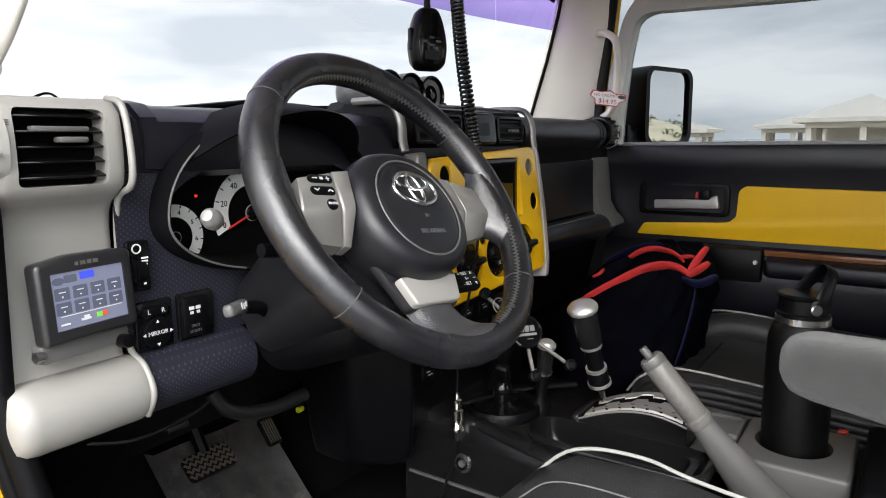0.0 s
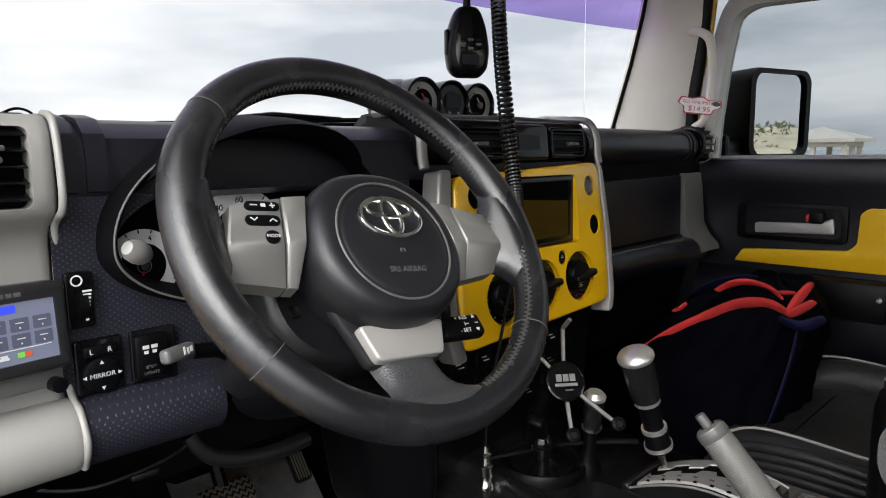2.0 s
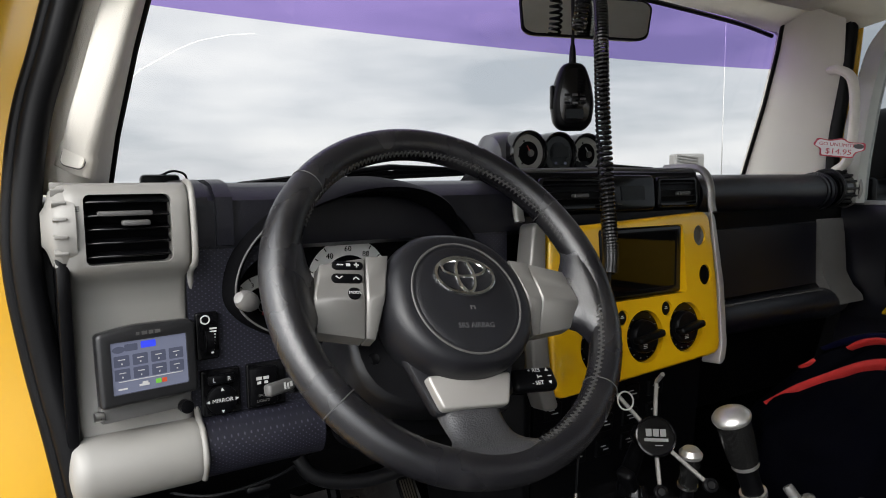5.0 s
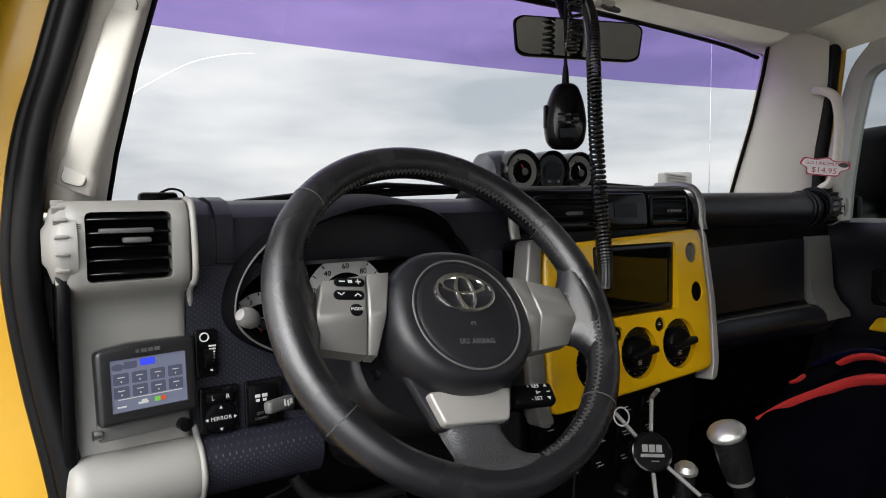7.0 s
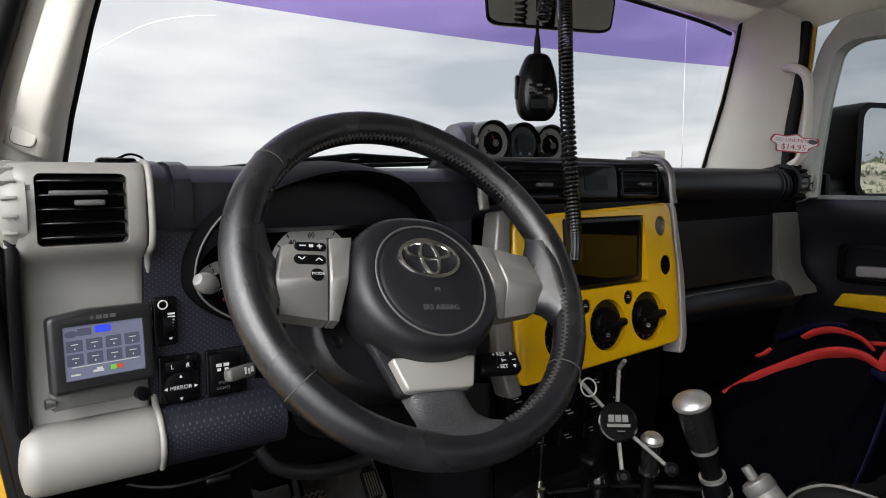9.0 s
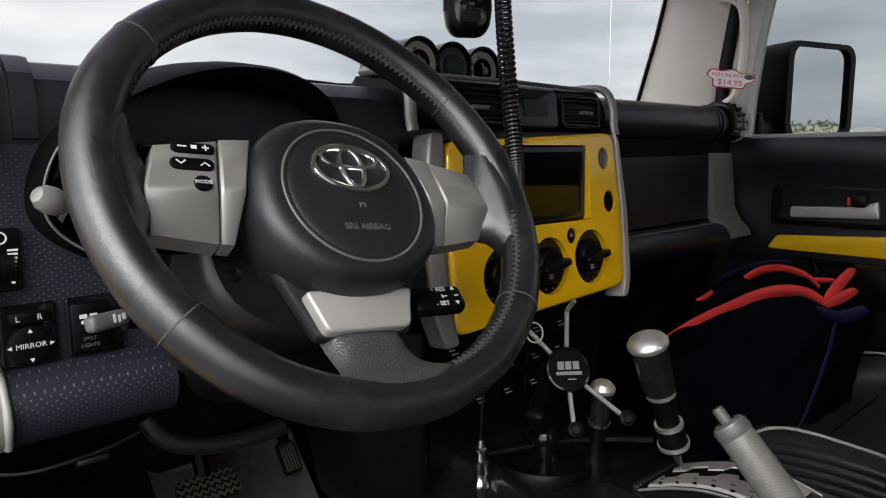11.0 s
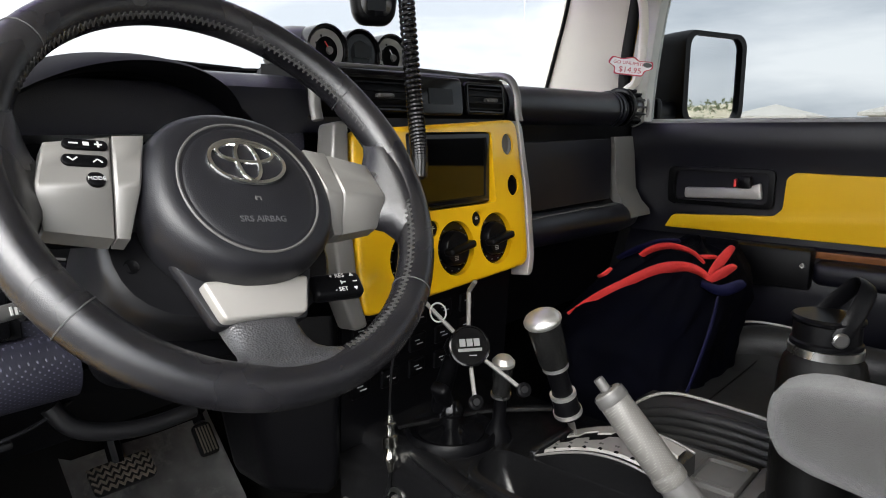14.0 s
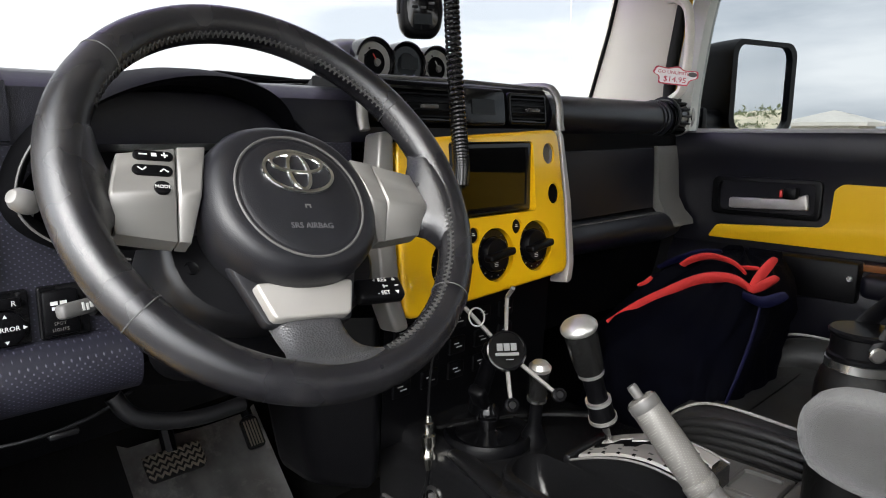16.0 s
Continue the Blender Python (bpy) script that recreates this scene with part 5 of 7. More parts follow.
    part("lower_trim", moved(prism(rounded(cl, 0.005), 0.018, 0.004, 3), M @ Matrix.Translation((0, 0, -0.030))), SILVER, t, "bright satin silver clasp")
    part("lower_web", moved(prism(rounded([(-0.062, -0.06), (-0.040, -0.118), (0.040, -0.118), (0.062, -0.06)], 0.006), 0.012, 0.004), M @ Matrix.Translation((0, 0, -0.034))), HUB, t)


def build_column():
    M = wheel_pose()
    t = thing("steering_column", M @ V(0, 0, -0.15), "black steering column shroud with stalks", "steering column")
    def ring(a, b, w, dy=0.0):
        return [M @ V(a * math.copysign(abs(math.cos(q)) ** 0.7, math.cos(q)), dy + b * math.copysign(abs(math.sin(q)) ** 0.7, math.sin(q)), w) for q in np.linspace(0, 2 * math.pi, 32, endpoint=False)]
    part("shroud", loft([ring(0.030, 0.030, -0.0500, -0.03), ring(0.080, 0.060, -0.0500, -0.028), ring(0.088, 0.067, -0.0480, -0.027), ring(0.095, 0.074, -0.0460, -0.027), ring(0.0995, 0.077, -0.0500, -0.027), ring(0.1010, 0.078, -0.0580, -0.027), ring(0.1010, 0.078, -0.10, -0.027), ring(0.085, 0.06, -0.22, -0.02)]), SHROUD, t, "dark column shroud", 40)
    part("lower_cover", loft([ring(0.058, 0.035, -0.085, -0.085), ring(0.064, 0.042, -0.11, -0.085), ring(0.064, 0.042, -0.24, -0.05)]), BLACK, t, "", 60)
    part("cover_lip", tube(smooth_path([(-0.504, 0.785, 1.190), (-0.497, 0.785, 1.177), (-0.489, 0.785, 1.152), (-0.478, 0.785, 1.128), (-0.462, 0.785, 1.113), (-0.432, 0.785, 1.102), (-0.395, 0.79, 1.098)], 6), 0.0085, 10), SHROUD, t)
    part("screw", lathe([(0.006, 0), (0.006, 0.002), (0.004, 0.001), (0, 0.001)], 12, M @ Matrix.Translation((-0.0800, -0.052, -0.0500))), BLACK, t)
    s = part("wiper_stalk", tube(smooth_path([M @ V(-0.06, -0.012, -0.07), M @ V(-0.11, -0.015, -0.072), M @ V(-0.150, -0.016, -0.070)], 6), [0.009] * 3 + [0.007] * 10, 10), BLACK, t)
    part("knob", lathe([(0, 0), (0.006, 0.001), (0.009, 0.006), (0.010, 0.012), (0.009, 0.019), (0.0055, 0.024), (0, 0.025)], 20, along((-0.585, 0.792, 1.224), (-0.612, 0.778, 1.238))), SILVER_D, s, "satin silver stalk knob")
    c = part("light_stalk", tube(smooth_path([M @ V(0.06, -0.01, -0.07), M @ V(0.12, 0.0, -0.07), M @ V(0.145, 0.004, -0.068)], 6), 0.008, 10), BLACK, t)
    k = M @ V(0.135, 0.012, -0.05)
    part("stalk_cap", moved(box(-0.014, 0.014, -0.010, 0.010, -0.010, 0.010, 0.004, 3), Matrix.Translation(k) @ M.to_3x3().to_4x4()), BLACK, c)
    # light stalk on the left with a pale printed end
    L = part("lamp_stalk", tube(smooth_path([(-0.455, 0.865, 1.080), (-0.475, 0.845, 1.085), (-0.505, 0.83, 1.118), (-0.545, 0.815, 1.130)], 6), [0.006] * 10 + [0.0075] * 9, 10), BLACK, t)
    part("slot", moved(box(-0.022, 0.022, -0.010, 0.010, 0, 0.004, 0.003), facing(-0.452, 0.862, 1.075, 30, 20) @ Euler((0, 0, radians(30))).to_matrix().to_4x4()), VOID, t)
    tp = facing(-0.560, 0.806, 1.134, 10, 22)
    e = part("tip", moved(box(-0.017, 0.017, -0.0065, 0.0065, -0.006, 0.006, 0.004, 3), tp), GREYPL, L, "pale worn stalk end")
    part("print", bars([(0.002, 0.001, 0.002, 0.007), (0.006, 0.0, 0.002, 0.006), (0.010, 0.001, 0.003, 0.005)], tp @ Matrix.Translation((0, 0, 0.0061))), WHITE, e)


def dial(t, name, x, z, r, y, numbers, label, a0, a1, scale=1.0, needle=None):
    m = facing(x, y, z, 0)
    n = 44
    rings = [[m @ V(q * math.cos(a), q * math.sin(a), 0.001) for a in np.linspace(a0, a1, n)] for q in (r, r * 0.62)]
    p = part(name, loft(rings, closed=False), DIAL, t, label)
    bm = None
    ticks = len(numbers) * 2 - 1
    for k in range(ticks):
        a = a0 + (a1 - a0) * (k + 0.5) / ticks
        b = moved(box(r * 0.90, r * 0.985, -0.0006, 0.0006, 0.0012, 0.0018), m @ Euler((0, 0, a)).to_matrix().to_4x4())
        bm = join(bm, b) if bm else b
    part("ticks", bm, GLOSSB, p)
    for k, s in enumerate(numbers):
        a = a0 + (a1 - a0) * (2 * k + 0.5) / ticks
        part("numeral", words(s, r * 0.18 * scale, m @ Matrix.Translation((r * 0.76 * math.cos(a), r * 0.76 * math.sin(a), 0.0012)), 0.0002), GLOSSB, p)
    part("hub_cap", moved(lathe([(r * 0.17, 0), (r * 0.17, 0.004), (r * 0.12, 0.006), (0, 0.006)], 24), m), GLOSSB, p)
    part("hub_ring", tube([m @ V(r * 0.175 * math.cos(a), r * 0.175 * math.sin(a), 0.003) for a in np.linspace(0, 6.283, 32, endpoint=False)], 0.0008, 6, closed=True), SILVER, p)
    if needle is not None:
        part("needle", moved(box(0, r * 0.72, -0.001, 0.001, 0.0035, 0.005), m @ Euler((0, 0, needle)).to_matrix().to_4x4()), REDP, p)
    return p


def build_cluster():
    t = thing("instrument_cluster", (CLX, 0.95, 1.15), "instrument cluster with pale round dials", "instrument cluster")
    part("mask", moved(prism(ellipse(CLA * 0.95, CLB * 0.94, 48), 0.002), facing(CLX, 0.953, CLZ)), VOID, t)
    dial(t, "speedometer", -0.418, 1.211, 0.0575, 0.9495, ["0", "20", "40", "60", "80", "100", "120"], "pale speedometer dial", radians(205), radians(-25), 1.0, radians(203))
    dial(t, "tachometer", -0.530, 1.192, 0.0385, 0.9495, ["0", "1", "2", "3", "4", "5", "6", "7"], "pale tachometer dial", radians(250), radians(-60), 1.1, radians(255))
    dial(t, "fuel_gauge", -0.318, 1.185, 0.042, 0.9495, ["E", "F"], "pale fuel dial", radians(220), radians(-40), 1.0, None)
    part("warning_lamp", moved(lathe([(0.0019, 0), (0.0019, 0.001), (0, 0.0015)], 12), facing(-0.497, 0.9505, 1.238)), REDLED, t, "small lit red warning lamp")


def switch_plate(name, x, z, w, h, label, y=0.893):
    t = thing(name, (x, y, z - h / 2), label, "switch")
    m = facing(x, y, z, 0)
    part("plate", moved(prism(rrect(w, h, 0.003), 0.006, 0.0015), m @ Matrix.Translation((0, 0, -0.003))), GLOSSB, t)
    return t, m @ Matrix.Translation((0, 0, 0.003))


def build_switches():
    t, m = switch_plate("dimmer_switch", -0.610, 1.177, 0.024, 0.052, "black instrument dimmer wheel switch")
    part("wheel", moved(lathe([(0, -0.004), (0.014, -0.004), (0.014, 0.004), (0, 0.004)], 20), m @ Matrix.Translation((0.002, -0.006, -0.008)) @ Euler((0, radians(90), 0)).to_matrix().to_4x4()), BLACK, t)
    part("scale", bars([(0.0045 + 0.0015 * (1 - k / 8), 0.008 - 0.0033 * k, 0.0075 - 0.0006 * k, 0.0018) for k in range(9)], m @ Matrix.Translation((0, 0, 0.0006))), WHITE, t)
    part("icon", tube([m @ V(-0.002 + 0.0045 * math.cos(a), 0.018 + 0.0045 * math.sin(a), 0.0005) for a in np.linspace(0, 6.283, 20, endpoint=False)], 0.0008, 5, closed=True), WHITE, t)
    t, m = switch_plate("mirror_switch", -0.598, 1.113, 0.042, 0.052, "black mirror adjuster with white lettering")
    part("slider", moved(box(-0.014, 0.014, -0.005, 0.005, 0, 0.004, 0.0015), m @ Matrix.Translation((0, 0.015, 0))), BLACK, t)
    part("pad", moved(lathe([(0.0165, 0), (0.016, 0.004), (0.013, 0.005), (0, 0.0045)], 32), m @ Matrix.Translation((0, -0.008, 0))), BLACK, t)
    part("print", words("MIRROR", 0.0062, m @ Matrix.Translation((0, -0.008, 0.0052)), 0.0002), WHITE, t)
    part("print", words("L", 0.007, m @ Matrix.Translation((-0.008, 0.015, 0.0042)), 0.0002), WHITE, t)
    part("print", words("R", 0.007, m @ Matrix.Translation((0.008, 0.015, 0.0042)), 0.0002), WHITE, t)
    for x, y, d in ((0.015, -0.008, 0), (-0.015, -0.008, 180), (0, 0.004, 90), (0, -0.020, 270)):
        part("arrow", moved(prism([(0.0022, 0), (-0.0012, 0.0018), (-0.0012, -0.0018)], 0.0006), m @ Matrix.Translation((x, y, 0.0048)) @ Euler((0, 0, radians(d))).to_matrix().to_4x4()), WHITE, t)
    t, m = switch_plate("spot_light_switch", -0.548, 1.113, 0.044, 0.052, "black rocker switch for spot lights")
    part("rocker", moved(box(-0.016, 0.016, -0.022, 0.022, 0, 0.006, 0.003), m @ Matrix.Translation((-0.004, 0, 0))), BLACK, t)
    part("print", words("SPOT", 0.0045, m @ Matrix.Translation((-0.006, -0.010, 0.0064)), 0.0002), GREYPL, t)
    part("print", words("LIGHTS", 0.0045, m @ Matrix.Translation((-0.006, -0.016, 0.0064)), 0.0002), GREYPL, t)
    part("icon", bars([(-0.010, 0.010, 0.006, 0.0035), (-0.002, 0.010, 0.006, 0.0035), (-0.010, 0.005, 0.004, 0.003), (-0.002, 0.005, 0.004, 0.003)], m @ Matrix.Translation((0, 0, 0.0062))), WHITE, t)


def build_pod():
    """Touch controller on a bracket on the silver panel."""
    M = facing(-0.672, 0.877, 1.161, 4, 8) @ Matrix.Scale(1.06, 4)
    t = thing("touch_controller", (-0.672, 0.88, 1.125), "black touch-screen switch controller on a small bracket", "controller")
    c = cut(moved(prism(rounded([(-0.045, 0.033), (-0.012, 0.0375), (0.036, 0.0365), (0.0455, 0.0345), (0.045, -0.036), (-0.0445, -0.037)], 0.005), 0.018, 0.004, 3), M @ Matrix.Translation((0, 0, -0.012))), moved(prism(rrect(0.069, 0.049, 0.001, cx=0.001, cy=-0.001), 0.1), M @ Matrix.Translation((0, 0, 0.004))))
    case = part("case", c, mat("satin_charcoal_case", (0.012, 0.012, 0.013), 0.34, var=0.1, bump=0.1, bump_scale=1200), t)
    part("case_name", bars([(-0.003, 0.0295, 0.005, 0.0035), (0.003, 0.0295, 0.004, 0.0035), (0.009, 0.0295, 0.005, 0.0035), (-0.009, 0.0295, 0.003, 0.0030)], M @ Matrix.Translation((0, 0, 0.0055))), GREYPL, case)
    s = part("screen", moved(prism(rrect(0.0685, 0.0485, 0.001, cx=0.001, cy=-0.001), 0.001), M @ Matrix.Translation((0, 0, 0.0035))), SCREEN, t, "lit blue grey touch screen")
    P = M @ Matrix.Translation((0.001, -0.001, 0.0046))
    for r in range(2):
        for k in range(4):
            x, y = -0.0255 + 0.0165 * k, 0.0065 - 0.0125 * r
            key = part("key", moved(prism(rrect(0.0135, 0.0105, 0.001), 0.0004), P @ Matrix.Translation((x, y, 0))), LCDKEY, s)
            part("print", bars([(0, 0.0015, 0.006, 0.0007), (0, -0.0025, 0.001, 0.0014)], P @ Matrix.Translation((x, y, 0.0005)), 0.0003), WHITE, key)
    part("key", moved(prism(rrect(0.0135, 0.0065, 0.001), 0.0004), P @ Matrix.Translation((-0.001, 0.0195, 0))), LCDBLUE, s, "bright blue key")
    part("key", moved(prism(rrect(0.0115, 0.0065, 0.001), 0.0004), P @ Matrix.Translation((-0.0165, 0.0185, 0))), LCDKEY, s)
    part("key", moved(prism(ellipse(0.0055, 0.0032, 20), 0.0004), P @ Matrix.Translation((-0.0275, 0.0175, 0))), LCDKEY, s)
    part("rule", bars([(0.0, -0.0125, 0.058, 0.0006)], P), WHITE, s)
    part("icon", bars([(0.006, -0.0175, 0.005, 0.0042)], P), LCDGREEN, s)
    part("icon", bars([(0.0115, -0.0175, 0.0045, 0.0042)], P), LCDRED, s)
    part("icon", bars([(-0.007, -0.0185, 0.009, 0.002), (-0.006, -0.0165, 0.005, 0.002), (-0.026, -0.0195, 0.008, 0.0014)], P), WHITE, s)
    b = part("bracket", moved(box(-0.043, 0.040, -0.008, 0.008, -0.012, 0.004, 0.002), M @ Matrix.Translation((0, -0.044, -0.008))), GREYPL, t, "metal bracket")
    part("thumb_screw", lathe([(0.0065, -0.006), (0.0065, 0.006), (0, 0.007)], 14, M @ Matrix.Translation((0.032, -0.050, 0.0))), BLACK, b)
    part("pivot_screw", lathe([(0, 0), (0.005, 0), (0.005, 0.008), (0, 0.008)], 12, along(M @ V(-0.041, -0.044, -0.006), M @ V(-0.07, -0.044, -0.006))), STEEL, b)


def build_gauge_pod():
    t = thing("gauge_pod", (-0.02, 1.03, 1.345), "three round gauges in a black pod on the dashboard", "gauge pod")
    part("base", loft([[(-0.15, 0.985, 1.340), (0.10, 0.99, 1.340), (0.10, 1.09, 1.340), (-0.15, 1.09, 1.340)], [(-0.145, 0.99, 1.372), (0.095, 0.995, 1.372), (0.09, 1.07, 1.365), (-0.14, 1.07, 1.365)]]), BLACK, t)
    # pod end greyed in colour to carry the sky's reflection
    part("end_cheek", lathe([(0, 0), (0.020, 0.002), (0.034, 0.012), (0.037, 0.03), (0.037, 0.05), (0, 0.05)], 28, along((-0.146, 1.03, 1.378), (-0.10, 1.03, 1.382))), PODGREY, t, "rounded pod end with sky sheen painted in grey")
    for k, (x, y) in enumerate(((-0.088, 0.982), (-0.021, 0.987), (0.046, 0.992))):
        ax = along((x, y + 0.075, 1.383), (x - 0.004, y - 0.005, 1.383))
        c = part("gauge_cup", lathe([(0, 0), (0.026, 0.002), (0.034, 0.016), (0.0355, 0.06), (0.0355, 0.079), (0.033, 0.081), (0.0305, 0.077), (0.029, 0.070)], 36, ax), GLOSSB, t, "gloss black gauge cup")
        part("gauge_ring", lathe([(0.0295, 0.071), (0.0285, 0.0745), (0.0185, 0.0745)], 36, ax), SILVER_D if k != 1 else GLOSSB, c)
        part("gauge_face", lathe([(0.0, 0.073), (0.0186, 0.073)], 36, ax), VOID if k != 1 else GREYLCD, c)
        m = facing(x, y + 0.0005, 1.383)
        if k == 1:
            part("lcd", moved(prism(rrect(0.034, 0.018, 0.002), 0.001), m @ Matrix.Translation((0, 0.004, 0.001))), GREYLCD, c)
            part("buttons", bars([(-0.010, -0.015, 0.005, 0.004), (0.010, -0.015, 0.005, 0.004)], m @ Matrix.Translation((0, 0, 0.001))), LCDKEY, c)
        else:
            part("marks", bars([(0.0225 * math.cos(a), 0.0225 * math.sin(a), 0.0028, 0.0028) for a in np.linspace(-0.8, 3.94, 9)], m @ Matrix.Translation((0, 0, -0.0006))), GLOSSB, c)
            part("needle", moved(box(-0.003, 0.014, -0.0006, 0.0006, 0.002, 0.003), m @ Euler((0, 0, 2.2)).to_matrix().to_4x4()), REDP if k == 0 else WHITE, c)
            part("hub_cap", lathe([(0.006, 0), (0.005, 0.003), (0, 0.003)], 16, m @ Matrix.Translation((0, 0, 0.001))), GREYPL, c)


build_wheel()
build_column()
build_cluster()
build_switches()
build_pod()
build_gauge_pod()


# ---- hanging things and overhead ----
def build_mirror():
    t = thing("rear_view_mirror", (-0.06, 0.80, 1.58), "black framed rear-view mirror under the roof edge", "rear-view mirror")
    M = Matrix.Translation((-0.026, 0.925, 1.588)) @ Euler((radians(89), radians(2), radians(-24))).to_matrix().to_4x4() @ Matrix.Scale(0.872, 4)
    sh = rounded([(-0.122, 0.024), (-0.108, 0.034), (0.108, 0.034), (0.122, 0.024), (0.116, -0.030), (0.10, -0.037), (-0.10, -0.037), (-0.116, -0.030)], 0.012)
    part("housing", loft([[M @ V(x * 0.6, y * 0.6, -0.035) for x, y in sh], [M @ V(x * 0.95, y * 0.93, -0.022) for x, y in sh], [M @ V(x, y, -0.004) for x, y in sh], [M @ V(x * 0.985, y * 0.96, 0.0) for x, y in sh], [M @ V(x * 0.965, y * 0.90, -0.001) for x, y in sh]]), BLACK, t)
    part("mirror_glass", moved(prism([(x * 0.96, y * 0.895) for x, y in sh], 0.002), M @ Matrix.Translation((0, 0, -0.0022))), MIRROR, t)
    part("stem", tube([M @ V(0, 0.01, -0.03), (-0.015, 0.965, 1.63), (-0.015, 0.985, 1.675)], 0.010, 10), BLACK, t)


def build_mic():
    t = thing("handheld_microphone", (-0.045, 0.935, 1.42), "black handheld radio microphone hanging on its cord", "microphone")
    M = Matrix.Translation((-0.045, 0.935, 1.4665)) @ Euler((radians(90), 0, radians(-28))).to_matrix().to_4x4()
    out = [(-0.016, 0.052), (0.016, 0.052), (0.028, 0.022), (0.0335, -0.012), (0.029, -0.040), (0.018, -0.051), (-0.018, -0.051), (-0.029, -0.040), (-0.0335, -0.012), (-0.028, 0.022)]
    o = rounded(out, 0.012)
    part("body", loft([[M @ V(x * 0.75, y * 0.85, -0.020) for x, y in o], [M @ V(x * 0.95, y * 0.97, -0.014) for x, y in o], [M @ V(x, y, 0.0) for x, y in o], [M @ V(x * 0.95, y * 0.97, 0.010) for x, y in o], [M @ V(x * 0.80, y * 0.88, 0.0155) for x, y in o]]), BLACK, t, "", 60)
    part("face_plate", moved(prism([(x * 0.72, y * 0.8) for x, y in o], 0.002, 0.0006), M @ Matrix.Translation((0, 0, 0.0150))), GLOSSB, t)
    part("display", moved(prism(rrect(0.026, 0.014, 0.001), 0.001), M @ Matrix.Translation((0, -0.026, 0.0165))), GREYLCD, t)
    for k in range(3):
        for j in range(3):
            part("key", moved(prism(rrect(0.0085, 0.0035, 0.001), 0.0012), M @ Matrix.Translation((-0.012 + 0.012 * k, -0.010 + 0.006 * j, 0.0168))), GREYPL if (k + j) % 2 else BLACK, t)
    part("talk_bar", moved(box(-0.002, 0.003, -0.018, 0.018, -0.006, 0.006, 0.002), M @ Matrix.Translation((-0.032, 0.0, 0.0))), BLACK, t)
    part("strain_relief", tube([(-0.045, 0.935, 1.516), (-0.045, 0.935, 1.535), (-0.046, 0.934, 1.545)], [0.006, 0.005, 0.0035], 10), RUBBER, t)
    part("cord", tube(smooth_path([(-0.045, 0.935, 1.52), (-0.046, 0.934, 1.60), (-0.05, 0.928, 1.66), (-0.052, 0.925, 1.70)], 5), 0.0028, 8), RUBBER, t)


def build_coil():
    """Coiled cord hanging from the mirror down to the dashboard."""
    line = smooth_path([(-0.035, 0.905, 1.64), (-0.030, 0.895, 1.60), (-0.040, 0.88, 1.53), (-0.055, 0.86, 1.43), (-0.075, 0.83, 1.32), (-0.092, 0.805, 1.245), (-0.098, 0.80, 1.215)], 40)
    turns, pts = 92, []
    n = len(line)
    tot = turns * 10
    for i in range(tot + 1):
        q = i / tot * (n - 1)
        k = min(int(q), n - 2)
        c = line[k].lerp(line[k + 1], q - k)
        t = (line[k + 1] - line[k]).normalized()
        a = t.cross(V(0, 1, 0)).normalized()
        b = t.cross(a)
        w = 2 * math.pi * i / 10
        pts.append(c + (a * math.cos(w) + b * math.sin(w)) * 0.0095)
    t = thing("coiled_cord", (-0.07, 0.84, 1.22), "black coiled microphone cord hanging by the dashboard", "cord")
    part("coil", tube(pts, 0.0023, 6), CORD, t)
    part("tail", tube(smooth_path([(-0.098, 0.80, 1.217), (-0.10, 0.802, 1.15), (-0.115, 0.812, 1.05), (-0.131, 0.819, 0.97), (-0.135, 0.821, 0.90)], 6), 0.0022, 8), RUBBER, t)
    loop = smooth_path([(-0.035, 0.905, 1.64), (-0.055, 0.895, 1.655), (-0.075, 0.885, 1.635), (-0.078, 0.88, 1.59), (-0.085, 0.88, 1.555)], 24)
    pts = []
    for i in range(211):
        q = i / 210 * (len(loop) - 1)
        k = min(int(q), len(loop) - 2)
        c = loop[k].lerp(loop[k + 1], q - k)
        tt = (loop[k + 1] - loop[k]).normalized()
        a = tt.cross(V(0, 1, 0)).normalized()
        b = tt.cross(a)
        w = 2 * math.pi * i / 10
        pts.append(c + (a * math.cos(w) + b * math.sin(w)) * 0.009)
    part("upper_coil", tube(pts, 0.0023, 6), CORD, t)
    part("hanger_clip", join(box(-0.065, -0.045, 0.895, 0.92, 1.63, 1.70, 0.004), tube([(-0.055, 0.905, 1.63), (-0.055, 0.93, 1.66)], 0.006, 8)), BLACK, t)


def build_visors():
    for x0, x1, lab in ((0.03, 0.56, "beige fabric sun visor folded up on the roof lining"), (-0.64, -0.16, "beige fabric sun visor folded up on the roof lining")):
        t = thing("sun_visor", ((x0 + x1) / 2, 0.9, 1.64), lab, "sun visor", "sun visors")
        m = Matrix.Translation(((x0 + x1) / 2, 0.835, 1.688)) @ Euler((radians(-11), 0, 0)).to_matrix().to_4x4()
        part("panel", moved(box(-(x1 - x0) / 2, (x1 - x0) / 2, -0.085, 0.085, -0.012, 0.012, 0.011, 3), m), HEADLINER, t)
    t = thing("visor_clip", (0.06, 0.955, 1.652), "small grey visor clip below the roof edge", "clip")
    part("base", box(0.045, 0.078, 0.945, 0.965, 1.652, 1.664, 0.004), BEIGE, t)
    part("hook", tube(smooth_path([(0.05, 0.95, 1.654), (0.05, 0.935, 1.645), (0.072, 0.935, 1.645), (0.072, 0.95, 1.654)], 4), 0.004, 8), GREYPL, t)


